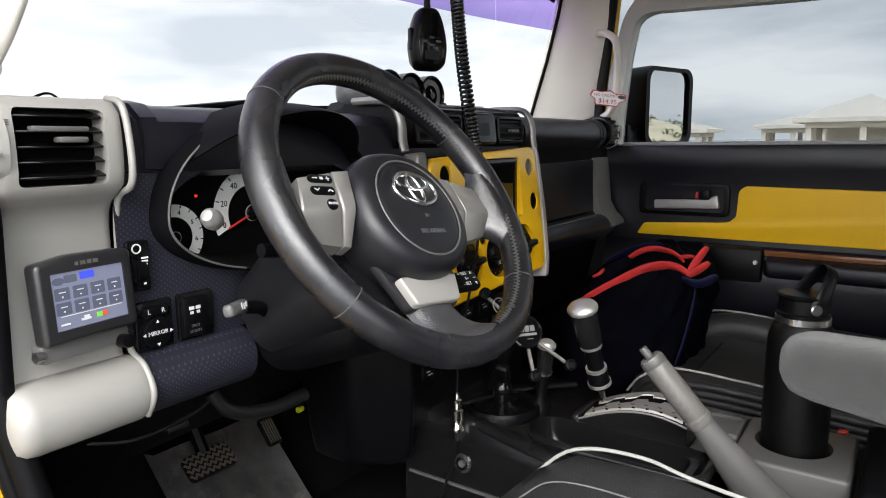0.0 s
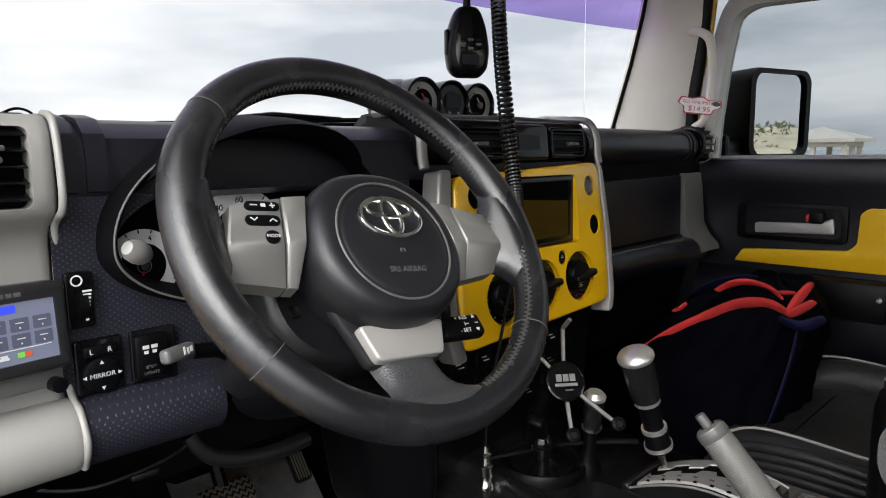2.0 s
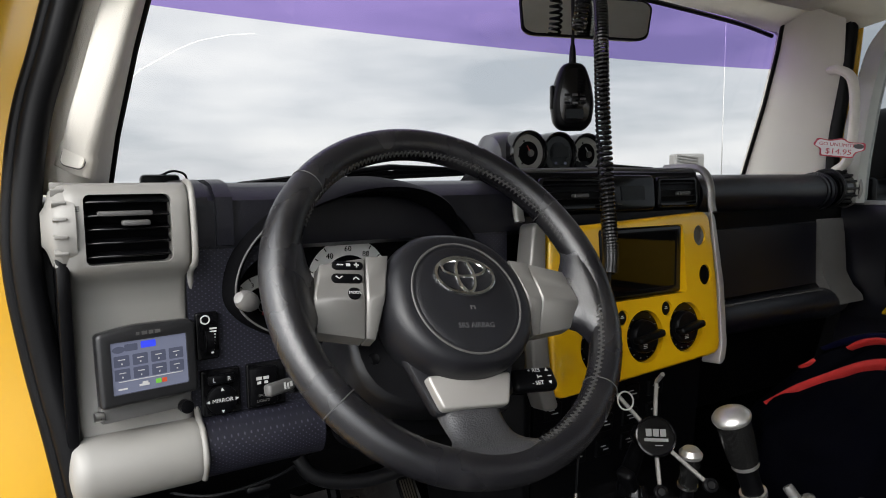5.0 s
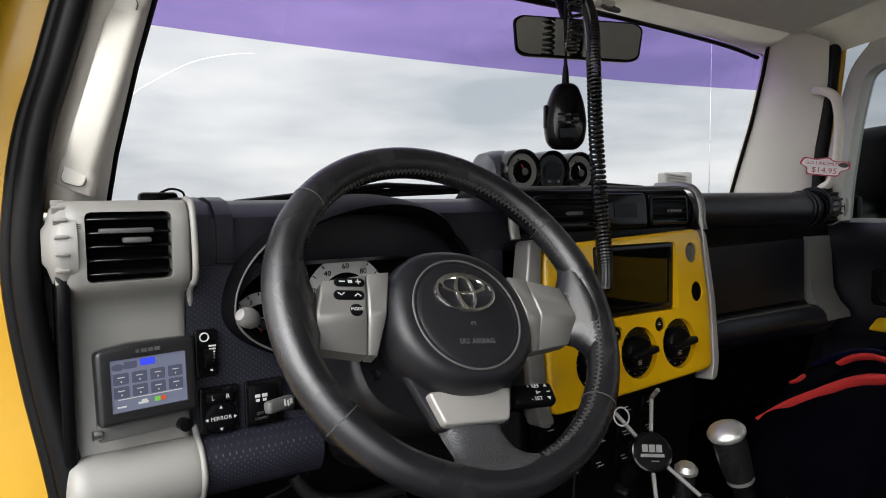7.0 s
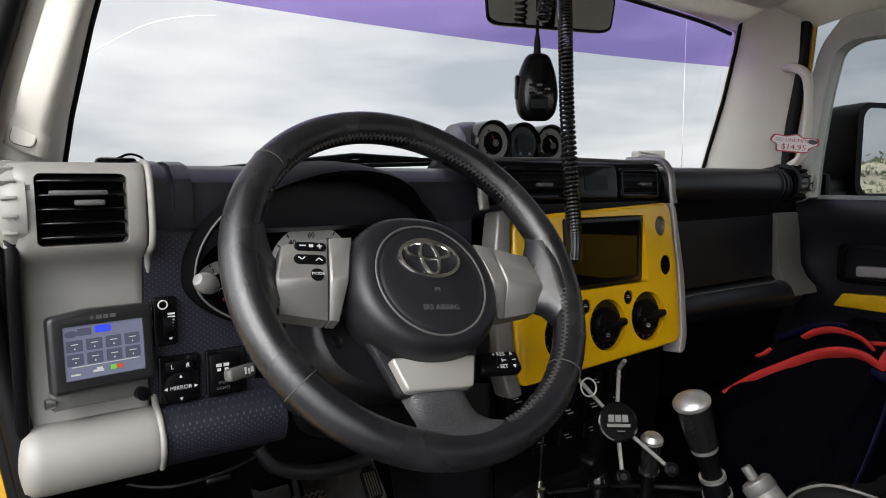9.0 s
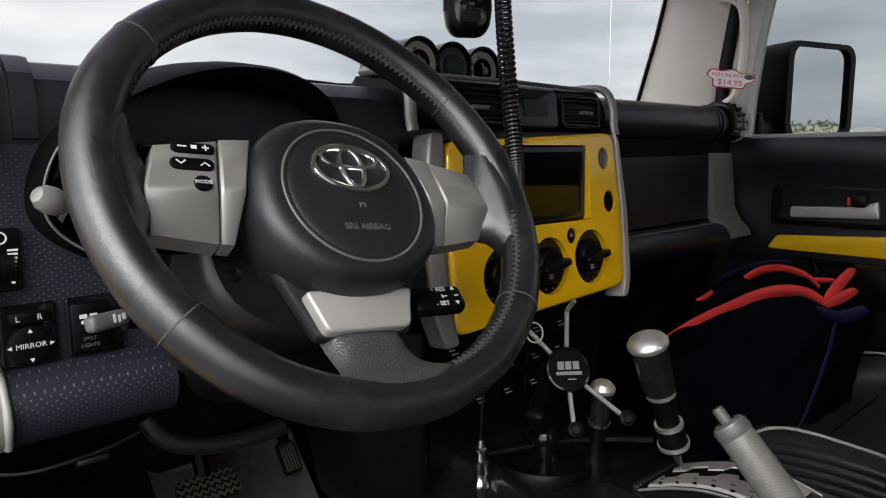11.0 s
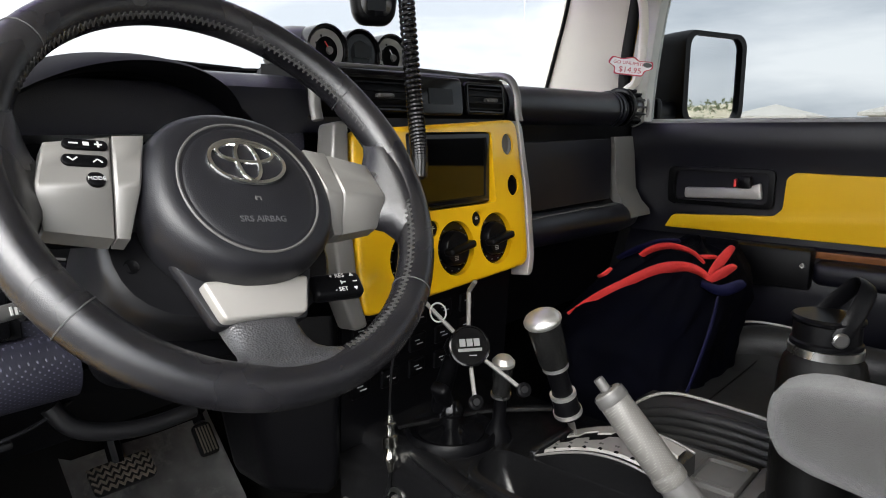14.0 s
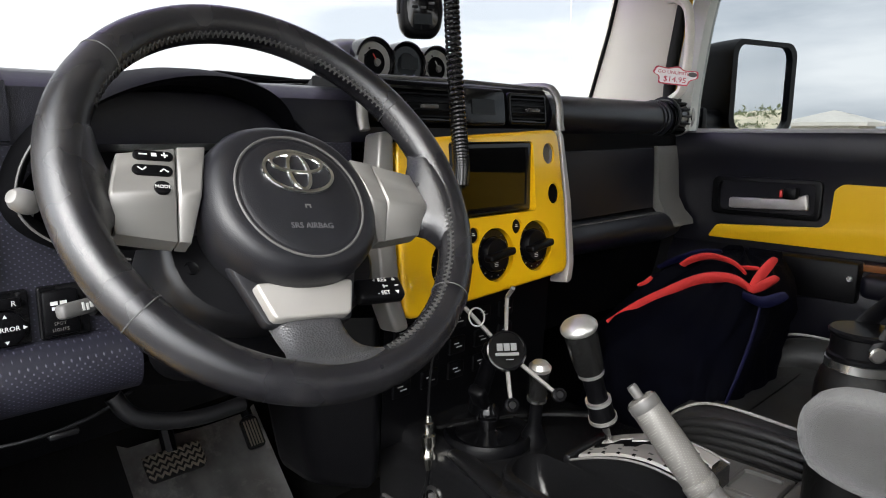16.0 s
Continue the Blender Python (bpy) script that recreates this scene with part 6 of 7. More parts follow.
def build_tag():
    """Hanging paper tag on the pillar."""
    M = Matrix.Translation((0.602, 0.870, 1.398)) @ Euler((radians(90), radians(6), radians(-42))).to_matrix().to_4x4() @ Matrix.Diagonal((0.94, 0.80, 0.9, 1))
    t = thing("price_tag", (0.602, 0.870, 1.375), "small pink and white price tag on the pillar", "tag")
    out = rounded([(-0.052, 0.004), (-0.044, 0.022), (-0.020, 0.018), (0.006, 0.026), (0.018, 0.016), (0.05, 0.018), (0.052, 0.000), (0.034, -0.008), (0.03, -0.022), (-0.036, -0.022), (-0.036, -0.004)], 0.006)
    part("card", moved(prism(out, 0.0012), M), CLEARP, t)
    part("print", words("GO UNLIMITED", 0.0115, M @ Matrix.Translation((0.0, 0.008, 0.0014)), 0.0002), PINK, t)
    part("price_panel", moved(prism(rounded([(-0.028, 0.0), (0.028, 0.0), (0.03, -0.018), (-0.032, -0.018)], 0.003), 0.0004), M @ Matrix.Translation((0, 0, 0.0012))), CLEARP, t)
    part("print", words("$14.95", 0.019, M @ Matrix.Translation((0, -0.009, 0.0018)), 0.0002), PINK, t)
    part("edge", moved(cut(prism(out, 0.0016), moved(prism([(x * 0.93, y * 0.86) for x, y in out], 0.1), Matrix.Translation((0, 0, -0.05)))), M), PINK, t, "pink border")
    part("badge", moved(prism(ellipse(0.010, 0.006, 20), 0.0006), M @ Matrix.Translation((0.038, 0.008, 0.0012))), GREYPL, t)


def build_outer_bits():
    t = thing("marker_lamp", (0.86, 1.42, 1.30), "grey louvred lamp outside by the windshield corner", "lamp")
    M = Matrix.Translation((0.863, 1.42, 1.388)) @ Euler((radians(90), 0, radians(-30))).to_matrix().to_4x4()
    part("housing", moved(prism(rrect(0.085, 0.048, 0.006), 0.05, 0.004), M @ Matrix.Translation((0, 0, -0.05))), mat("pale_grey_cast", (0.24, 0.24, 0.23), 0.6), t)
    for k in range(5):
        part("louvre", moved(box(-0.03, 0.03, -0.0015, 0.0015, 0, 0.005), M @ Matrix.Translation((-0.006, -0.016 + 0.008 * k, 0.0)) @ Euler((0, 0, radians(-8))).to_matrix().to_4x4()), bpy.data.materials["pale_grey_cast"], t)
    part("stay", box(0.835, 0.895, 1.42, 1.46, 1.10, 1.366, 0.004), BLACK, t)
    a = thing("antenna", (1.01, 1.42, 1.2), "thin black whip antenna beside the bonnet", "antenna")
    part("whip", tube([(1.01, 1.42, 1.15), (1.008, 1.42, 1.6), (1.006, 1.42, 2.4)], [0.002, 0.0012, 0.0008], 8), STEEL, a)
    part("base", lathe([(0.012, 0), (0.012, 0.02), (0.006, 0.05), (0, 0.05)], 14, Matrix.Translation((1.01, 1.42, 1.14))), BLACK, a)
    k = thing("cable_clip", (-0.62, 1.06, 1.335), "black cable clip on the dashboard top", "clip")
    part("clip", join(box(-0.645, -0.60, 1.045, 1.07, 1.335, 1.352, 0.005), tube(smooth_path([(-0.63, 1.06, 1.345), (-0.61, 1.05, 1.356), (-0.592, 1.06, 1.352), (-0.588, 1.07, 1.340)], 5), 0.0015, 8)), BLACK, k)


# ---- centre console ----
def build_console():
    t = thing("center_console", (0.03, 0.5, 0.56), "dark plastic centre console between the seats", "console")
    X0, X1 = -0.121, 0.140
    prof = [(0.93, 0.56), (0.93, 0.862), (0.86, 0.860), (0.72, 0.852), (0.55, 0.850), (0.465, 0.848), (0.455, 0.80), (0.2, 0.80), (0.0, 0.80), (-0.05, 0.56)]
    rings = [[(x, y, 0.56 + (z - 0.56) * k) for y, z in prof] for x, k in ((X0 - 0.012, 0.86), (X0 - 0.006, 0.97), (X0 + 0.004, 1.0), (X1 - 0.004, 1.0), (X1 + 0.006, 0.97), (X1 + 0.012, 0.86))]
    part("body", cut(loft(rings), moved(prism(rounded([(-0.127, 0.640), (-0.116, 0.692), (-0.080, 0.708), (-0.046, 0.700), (-0.046, 0.61), (-0.046, 0.475), (-0.127, 0.475)], 0.022), 0.2), Matrix.Translation((0, 0, 0.79)))), CONSOLE, t, "black console body", 50)
    part("edge_strip", tube(smooth_path([(-0.104, 0.87, 0.852), (-0.108, 0.81, 0.851), (-0.122, 0.74, 0.846), (-0.136, 0.66, 0.840), (-0.140, 0.56, 0.836), (-0.140, 0.45, 0.832)], 5), 0.016, 12, flat=0.6), mat("dimpled_black_plastic", (0.004, 0.004, 0.0045), 0.28, dots=0.0055, spec=0.4), t, "dimpled edge strip")
    part("side_line", box(X0 - 0.016, X0 - 0.010, 0.2, 0.92, 0.742, 0.746), GREYPL, t)
    # pocket beside the gate
    pk = cut(moved(prism(rounded([(-0.136, 0.640), (-0.124, 0.703), (-0.082, 0.719), (-0.037, 0.711), (-0.037, 0.61), (-0.037, 0.44), (-0.136, 0.44)], 0.026, 8), 0.016, 0.006, 4), Matrix.Translation((0, 0, 0.846))), moved(prism(rounded([(-0.127, 0.640), (-0.116, 0.692), (-0.080, 0.708), (-0.046, 0.700), (-0.046, 0.61), (-0.046, 0.45), (-0.127, 0.45)], 0.022, 8), 0.1), Matrix.Translation((0, 0, 0.80))))
    part("pocket_rim", pk, CONSOLE, t)
    wall = rounded([(-0.127, 0.640), (-0.116, 0.692), (-0.080, 0.708), (-0.046, 0.700), (-0.046, 0.61), (-0.046, 0.449), (-0.127, 0.449)], 0.022, 8)
    mid_y = 0.58
    part("pocket", loft([[(x, y, 0.858) for x, y in wall], [(-0.087 + (x + 0.087) * 0.96, mid_y + (y - mid_y) * 0.97, 0.835) for x, y in wall], [(-0.087 + (x + 0.087) * 0.84, mid_y + (y - mid_y) * 0.84, 0.802) for x, y in wall], [(-0.087 + (x + 0.087) * 0.6, mid_y + (y - mid_y) * 0.6, 0.7935) for x, y in wall], [(-0.087 + (x + 0.087) * 0.02, mid_y + (y - mid_y) * 0.02, 0.792) for x, y in wall]], cap=False), CONSOLE, t, "", 60)
    # arched shift gate
    def arch(x, y):
        return V(x, y, 0.858 + 0.034 * math.sin(max(0, min(1, (y - 0.43) / 0.23)) * math.pi))
    ys = np.linspace(0.490, 0.658, 24)
    gm = [[arch(x, y) + V(0, 0, dz) for x, dz in ((-0.036, -0.04), (-0.035, 0.0), (-0.030, 0.003), (0.056, 0.003), (0.061, 0.0), (0.062, -0.04))] for y in ys]
    part("gate_surround", loft(gm, closed=True), CONSOLE, t, "", 50)
    # dark sheet on the surround painted as the shade in the slot
    part("gate_slot", loft([[arch(x, y) + V(0, 0, 0.0045) for x in (0.000, 0.042)] for y in np.linspace(0.502, 0.646, 20)], closed=False), VOID, t)
    # left plate with a stepped inner edge
    def plate(outer, inner, steps, s):
        bm = bmesh.new()
        yy = np.linspace(0.498, 0.65, 43)
        prev = None
        for k, y in enumerate(yy):
            e = inner + (0.011 if (k // 6) % 2 else 0.0) + 0.005 * math.sin(k * 0.13)
            rowv = [bm.verts.new(arch(x, y) + V(0, 0, h)) for x, h in ((outer, 0.003), (outer + s * 0.002, 0.0065), (e - s * 0.001, 0.0065), (e, 0.003))]
            if prev:
                for j in range(3):
                    bm.faces.new((prev[j], prev[j + 1], rowv[j + 1], rowv[j]))
            prev = rowv
        return bm
    g = part("gate_plate", plate(-0.027, 0.004, 6, 1), SILVER, t, "satin silver stepped gate plate")
    part("gate_plate", plate(0.053, 0.027, 6, -1), SILVER, t, "satin silver stepped gate plate")
    for y in np.linspace(0.510, 0.635, 7):
        part("gate_letter", bars([(0, 0, 0.005, 0.005)], Matrix.Translation(arch(-0.0235, y) + V(0, 0, 0.0062))), GLOSSB, g)
        part("gate_letter", bars([(0, 0, 0.003, 0.0055)], Matrix.Translation(arch(-0.010, y + 0.006) + V(0, 0, 0.0066))), GREYPL, g)
    for x in (-0.034, 0.0600):
        part("gate_rim", tube([arch(x, y) + V(0, 0, 0.003) for y in ys], 0.0016, 6), SILVER_D, t, "thin silver gate rim")
    part("deck_plate", join(box(0.064, 0.138, 0.436, 0.615, 0.83, 0.8545, 0.004), box(-0.034, 0.0635, 0.436, 0.4895, 0.83, 0.8530, 0.004)), GREYPL, t, "dark grey deck plate beside the gate")
    part("gate_lip", box(-0.036, 0.062, 0.656, 0.668, 0.84, 0.868, 0.003), CONSOLE, t)
    # raised ledge beside the levers
    part("ledge", tube(smooth_path([(-0.10, 0.845, 0.866), (0.0, 0.80, 0.866), (0.05, 0.765, 0.866), (0.10, 0.72, 0.864)], 6), 0.008, 8, flat=0.6), CONSOLE, t)
    # grey cup and tray plate
    cup = cut(box(-0.032, 0.132, 0.285, 0.432, 0.80, 0.862, 0.006, 3), lathe([(0, -0.1), (0.052, -0.1), (0.050, 0.1), (0, 0.1)], 40, Matrix.Translation((0.056, 0.363, 0.84))))
    part("cup_plate", cup, GREYPL, t, "dark grey cup holder plate")
    part("cup_well", lathe([(0.053, 0.021), (0.0515, 0.0), (0.048, -0.05), (0, -0.05)], 32, Matrix.Translation((0.056, 0.363, 0.839))), VOID, t)
    tray = cut(box(0.044, 0.120, 0.436, 0.496, 0.836, 0.860, 0.004), box(0.050, 0.114, 0.442, 0.490, 0.842, 0.9, 0.006, 3))
    part("coin_tray", tray, GREYPL, t)
    tray = cut(box(-0.11, 0.0, 0.20, 0.33, 0.795, 0.815, 0.008, 3), box(-0.092, -0.018, 0.22, 0.31, 0.802, 0.9, 0.008))
    part("rear_tray", tray, GREYPL, t)
    part("bin_lid", box(-0.10, 0.138, -0.02, 0.275, 0.80, 0.885, 0.012, 3), VOID, t)
    part("seat_belt_tag", box(0.138, 0.152, 0.300, 0.314, 0.856, 0.862, 0.002), REDP, t)


def build_shifter():
    lo, hi = V(0.034, 0.640, 0.866), V(-0.032, 0.658, 1.053)
    ax = along(lo, hi)
    ax = ax @ Matrix.Diagonal((0.84, 0.84, (hi - lo).length / 0.216, 1))
    L = 0.216
    t = thing("gear_lever", lo, "automatic gear lever with carbon and silver knob", "gear lever")
    part("rod", lathe([(0, 0), (0.0055, 0), (0.0055, 0.045), (0, 0.045)], 14, ax), STEEL, t)
    part("sleeve", lathe([(0, 0.030), (0.006, 0.032), (0.021, 0.044), (0.0225, 0.050), (0.0215, 0.052), (0.020, 0.058), (0.0195, 0.078), (0.0165, 0.082), (0.016, 0.088), (0.0165, 0.126), (0, 0.126)], 28, ax), BLACK, t)
    for a, r in ((0.050, 0.0228), (0.080, 0.0205), (0.128, 0.0205)):
        part("collar", lathe([(0.012, a - 0.003), (r, a - 0.003), (r, a + 0.003), (0.012, a + 0.003)], 28, ax), ALU, t)
    k = part("knob", lathe([(0, 0.131), (0.021, 0.131), (0.0225, 0.136), (0.0245, 0.165), (0.0258, 0.195), (0.0255, 0.200), (0, 0.200)], 32, ax), mat("carbon_weave", (0.005, 0.005, 0.005), 0.26, dots=0.006, spec=0.4), t, "dark carbon weave knob")
    part("cap", lathe([(0.0, 0.196), (0.027, 0.197), (0.0285, 0.200), (0.0285, 0.204), (0.0245, L - 0.007), (0.015, L - 0.002), (0, L)], 32, ax), ALU, k, "satin silver domed cap")
    # transfer lever beside it
    lo, hi = V(-0.012, 0.735, 0.862), V(-0.022, 0.720, 0.966)
    ax = along(lo, hi) @ Matrix.Diagonal((0.76, 0.76, 0.97, 1))
    t = thing("transfer_lever", lo, "short black transfer lever with silver cap", "gear lever")
    part("stem", lathe([(0.028, -0.012), (0.020, 0.006), (0.0125, 0.02), (0.011, 0.06), (0, 0.06)], 24, ax), BLACK, t)
    part("collar", lathe([(0.010, 0.060), (0.0185, 0.060), (0.0185, 0.064), (0.010, 0.064)], 24, ax), STEEL, t)
    k = part("knob", lathe([(0, 0.064), (0.0165, 0.065), (0.0185, 0.095), (0.0185, 0.112), (0, 0.112)], 28, ax), bpy.data.materials["carbon_weave"], t)
    part("cap", lathe([(0.0, 0.108), (0.020, 0.109), (0.0205, 0.114), (0.014, 0.120), (0, 0.122)], 28, ax), ALU, k)


def build_handbrake():
    tip, base = V(-0.1065, 0.5341, 1.0167), V(-0.0615, 0.3856, 0.8254)
    ax = along(tip, base) @ Matrix.Scale(0.83, 4)
    t = thing("handbrake_lever", base, "raised grey handbrake lever with dimpled grip", "handbrake")
    part("button", lathe([(0, -0.004), (0.006, -0.003), (0.0068, 0.0), (0.0068, 0.020), (0, 0.020)], 18, ax), GREYPL, t)
    part("grip", lathe([(0.010, 0.014), (0.0175, 0.016), (0.0195, 0.022), (0.0205, 0.05), (0.021, 0.09), (0.0205, 0.132), (0.0195, 0.135), (0, 0.135)], 32, ax), GREYRUB, t, "dimpled grey grip")
    part("collar", lathe([(0.0198, 0.018), (0.0204, 0.019), (0.0210, 0.030), (0.0203, 0.031)], 32, ax), GREYPL, t)
    part("collar", lathe([(0.0195, 0.134), (0.0222, 0.137), (0.0222, 0.148), (0.0200, 0.151), (0.019, 0.15)], 32, ax), GREYRUB, t)
    part("lever", loft([[ax @ V(0.0195 * math.cos(a), 0.0195 * math.sin(a), 0.150) for a in np.linspace(0, 6.283, 20, endpoint=False)], [ax @ V(0.021 * math.cos(a), 0.022 * math.sin(a), 0.18) for a in np.linspace(0, 6.283, 20, endpoint=False)], [ax @ V(0.018 * math.cos(a), 0.040 * math.sin(a), 0.33) for a in np.linspace(0, 6.283, 20, endpoint=False)]]), GREYPL, t)


def build_phone_mount():
    t = thing("phone_mount", (-0.055, 0.80, 0.845), "black x-shaped phone mount on a ball arm", "phone mount")
    c = V(-0.092, 0.722, 1.008)
    M = Matrix.Translation(c) @ Euler((radians(63), 0, radians(-38))).to_matrix().to_4x4()
    d = part("disc", lathe([(0, -0.008), (0.024, -0.008), (0.0265, -0.004), (0.0265, 0.003), (0.0255, 0.006), (0.0235, 0.0066), (0.0228, 0.006), (0, 0.0062)], 40, M), GLOSSB, t, "gloss black round hub")
    part("brand_mark", bars([(-0.009, 0.004, 0.0075, 0.0095), (0.0, 0.004, 0.0075, 0.0095), (0.009, 0.004, 0.0075, 0.0095), (0.0, -0.005, 0.030, 0.004), (0.003, -0.012, 0.010, 0.0012)], M @ Matrix.Translation((0, 0, 0.0064))), mat("grey_badge_print", (0.15, 0.15, 0.15), 0.5), d, "plain grey badge bars")
    for ang, ln in ((84, 0.072), (130, 0.080), (272, 0.062), (318, 0.080)):
        a = radians(ang)
        e = V(math.cos(a), math.sin(a), 0)
        arm = part("arm", moved(box(0.024, ln, -0.0026, 0.0026, -0.006, -0.001, 0.001, 1), M @ Euler((0, 0, a)).to_matrix().to_4x4()), SILVER_D, t, "flat steel arm")
        if ang in (84,):
            part("tip", tube([M @ (e * ln), M @ (e * ln + V(0.004, 0.006, 0.02))], 0.003, 8), SILVER_D, arm)
        else:
            part("tip", lathe([(0, -0.004), (0.0085, -0.004), (0.009, 0.0), (0.0088, 0.006), (0.006, 0.008), (0.0045, 0.006), (0, 0.006)], 20, M @ Matrix.Translation(e * (ln + 0.006)) @ Matrix.Translation((0, 0, -0.002))), RUBBER, arm, "round rubber tip")
    part("key_ring", tube([M @ V(-0.035 + 0.010 * math.cos(q), 0.045 + 0.012 * math.sin(q), 0.0) for q in np.linspace(0, 6.283, 24, endpoint=False)], 0.0012, 6, closed=True), STEEL, t)
    b = V(-0.052, 0.786, 0.845)
    part("ball_arm", join(lathe([(0, -0.016), (0.012, -0.010), (0.016, 0.0), (0.012, 0.010), (0, 0.016)], 20, Matrix.Translation(c + V(0.01, 0.03, -0.01))), tube([c + V(0.01, 0.03, -0.01), V(-0.070, 0.785, 0.93), V(-0.062, 0.80, 0.895)], [0.010, 0.013, 0.011], 14)), BLACK, t)
    part("wing_knob", moved(box(-0.020, 0.020, -0.012, 0.012, -0.008, 0.008, 0.006, 3), Matrix.Translation((-0.105, 0.755, 0.94)) @ Euler((0.3, 0.9, 0.4)).to_matrix().to_4x4()), BLACK, t)
    part("ball", lathe([(0, 0.048), (0.010, 0.045), (0.0165, 0.034), (0.0175, 0.026), (0.014, 0.014), (0.012, 0.006), (0.020, 0.002), (0.046, 0.0), (0.048, -0.006), (0, -0.006)], 32, Matrix.Translation(b + V(0, 0, 0.018))), GLOSSB, t)
    part("base_ring", lathe([(0.046, 0.0), (0.056, 0.002), (0.060, 0.007), (0.063, 0.002), (0.063, -0.008), (0.046, -0.008)], 40, Matrix.Translation(b + V(0, 0, 0.016))), BLACK, t)


def build_bottle():
    c = V(0.056, 0.363, 0.82)
    m = Matrix.Translation(c) @ Euler((0, radians(0.5), 0)).to_matrix().to_4x4()
    T = m @ Matrix.Translation(-c)
    t = thing("water_bottle", c, "black insulated water bottle in the cup holder", "bottle")
    part("body", lathe([(0, 0), (0.042, 0), (0.0435, 0.004), (0.044, 0.17), (0.0425, 0.201), (0.039, 0.216), (0.032, 0.225), (0, 0.225)], 40, m), BOTTLE, t)
    part("neck_band", lathe([(0.030, 0.222), (0.0358, 0.223), (0.0358, 0.232), (0.030, 0.233)], 40, m), STEEL, t, "bare steel neck band")
    l = part("lid", lathe([(0, 0.232), (0.0345, 0.233), (0.0345, 0.237), (0.0325, 0.239), (0.032, 0.257), (0.0345, 0.259), (0.035, 0.262), (0.033, 0.2645), (0, 0.265)], 40, m), BLACK, t)
    e = V(-0.85, -0.53, 0)
    a = V(0.53, -0.85, 0)
    lp = [c + e * 0.034 + V(0, 0, 0.247), c + e * 0.030 + V(0, 0, 0.268) + a * 0.012, c + e * 0.012 + a * 0.03 + V(0, 0, 0.296), c - e * 0.012 + a * 0.03 + V(0, 0, 0.296), c - e * 0.030 + V(0, 0, 0.268) + a * 0.012, c - e * 0.034 + V(0, 0, 0.247)]
    part("carry_loop", tube(smooth_path([T @ p for p in lp], 6), 0.0095, 10, up=e, flat=0.25), BLACK, l)
    for s in (1, -1):
        part("pivot", lathe([(0.008, 0), (0.008, 0.003), (0.006, 0.005), (0, 0.005)], 18, along(T @ (c + e * (0.033 * s) + V(0, 0, 0.247)), T @ (c + e * (0.1 * s) + V(0, 0, 0.247)))), STEEL, l, "steel pivot stud")


def build_seats():
    # passenger seat
    t = thing("passenger_seat", (0.44, 0.3, 0.58), "black leatherette passenger seat with white piping", "seat")
    def ring(y, w, z0, z1, cx=0.44, bol=0.03):
        p = []
        for q in np.linspace(0, 1, 17):
            x = cx - w + 2 * w * q
            e = abs(2 * q - 1)
            z = z1 + bol * max(0, (e - 0.55) / 0.45) ** 0.9 * (1 if e < 0.9 else 1 - ((e - 0.9) / 0.1) * 0.9) - 0.012 * (1 - e * e)
            p.append((x, y, z))
        return p + [(cx + w, y, z0), (cx - w, y, z0)]
    rr = [ring(0.685, 0.15, 0.70, 0.775), ring(0.672, 0.175, 0.68, 0.815), ring(0.64, 0.19, 0.66, 0.842), ring(0.55, 0.198, 0.65, 0.850), ring(0.40, 0.20, 0.65, 0.842), ring(0.2, 0.20, 0.65, 0.832), ring(-0.2, 0.20, 0.65, 0.825)]
    part("cushion", loft(rr), SEATL, t, "black leatherette cushion", 60)
    for s, lift in ((-1, 0.0), (1, 0.034)):
        pts = [(0.44 + s * 0.168, 0.684, 0.806 + lift), (0.44 + s * 0.180, 0.652, 0.846 + lift), (0.44 + s * 0.182, 0.59, 0.873 + lift), (0.44 + s * 0.18, 0.45, 0.868 + lift * 0.9), (0.44 + s * 0.18, 0.3, 0.860), (0.44 + s * 0.18, 0.05, 0.848)]
        part("piping", tube(smooth_path(pts, 6), 0.0024, 8), PIPING, t, "white piping")
    for k in range(4):
        pts = [(0.262 + 0.004 * k, 0.676 - 0.006 * k, 0.79 - 0.012 * k), (0.25, 0.63, 0.834 - 0.013 * k), (0.243, 0.55, 0.852 - 0.0135 * k), (0.241, 0.45, 0.852 - 0.0135 * k), (0.241, 0.30, 0.844 - 0.0135 * k), (0.241, 0.1, 0.835 - 0.0135 * k)]
        part("pleat", tube(smooth_path(pts, 6), 0.0085, 10), SEATL, t)
    for y in (0.58, 0.46, 0.34, 0.22):
        part("seam", tube([(0.44 + 0.13 * q, y - 0.01 * q * q, 0.845 - 0.013 * (1 - q * q) + 0.003) for q in np.linspace(-1, 1, 9)], 0.0016, 6), BLACK, t)
    part("side_badge", bars([(0.012 * k, 0, 0.008, 0.010) for k in range(4)], Matrix.Translation((0.262, 0.655, 0.80)) @ Euler((radians(90), 0, radians(-50))).to_matrix().to_4x4()), mat("pale_badge", (0.5, 0.5, 0.5), 0.5), t)
    back = []
    for z, y, w, th in ((0.80, 0.13, 0.20, 0.06), (0.95, 0.09, 0.23, 0.065), (1.2, 0.02, 0.23, 0.06), (1.38, -0.03, 0.18, 0.05), (1.42, -0.04, 0.14, 0.03)):
        back.append([(0.44 + w * math.cos(a), y + th * math.sin(a), z) for a in np.linspace(0, 6.283, 24, endpoint=False)])
    part("backrest", loft(back), SEATL, t, "black leatherette backrest", 60)
    part("base", box(0.26, 0.62, 0.0, 0.60, 0.56, 0.66, 0.01), VOID, t)
    part("outer_bolster", tube(smooth_path([(0.595, 0.668, 0.79), (0.605, 0.63, 0.845), (0.612, 0.57, 0.872), (0.615, 0.45, 0.868), (0.615, 0.1, 0.85)], 6), 0.034, 14), SEATL, t)
    part("side_panel", box(0.236, 0.246, 0.05, 0.62, 0.66, 0.81, 0.004), SEATL, t)
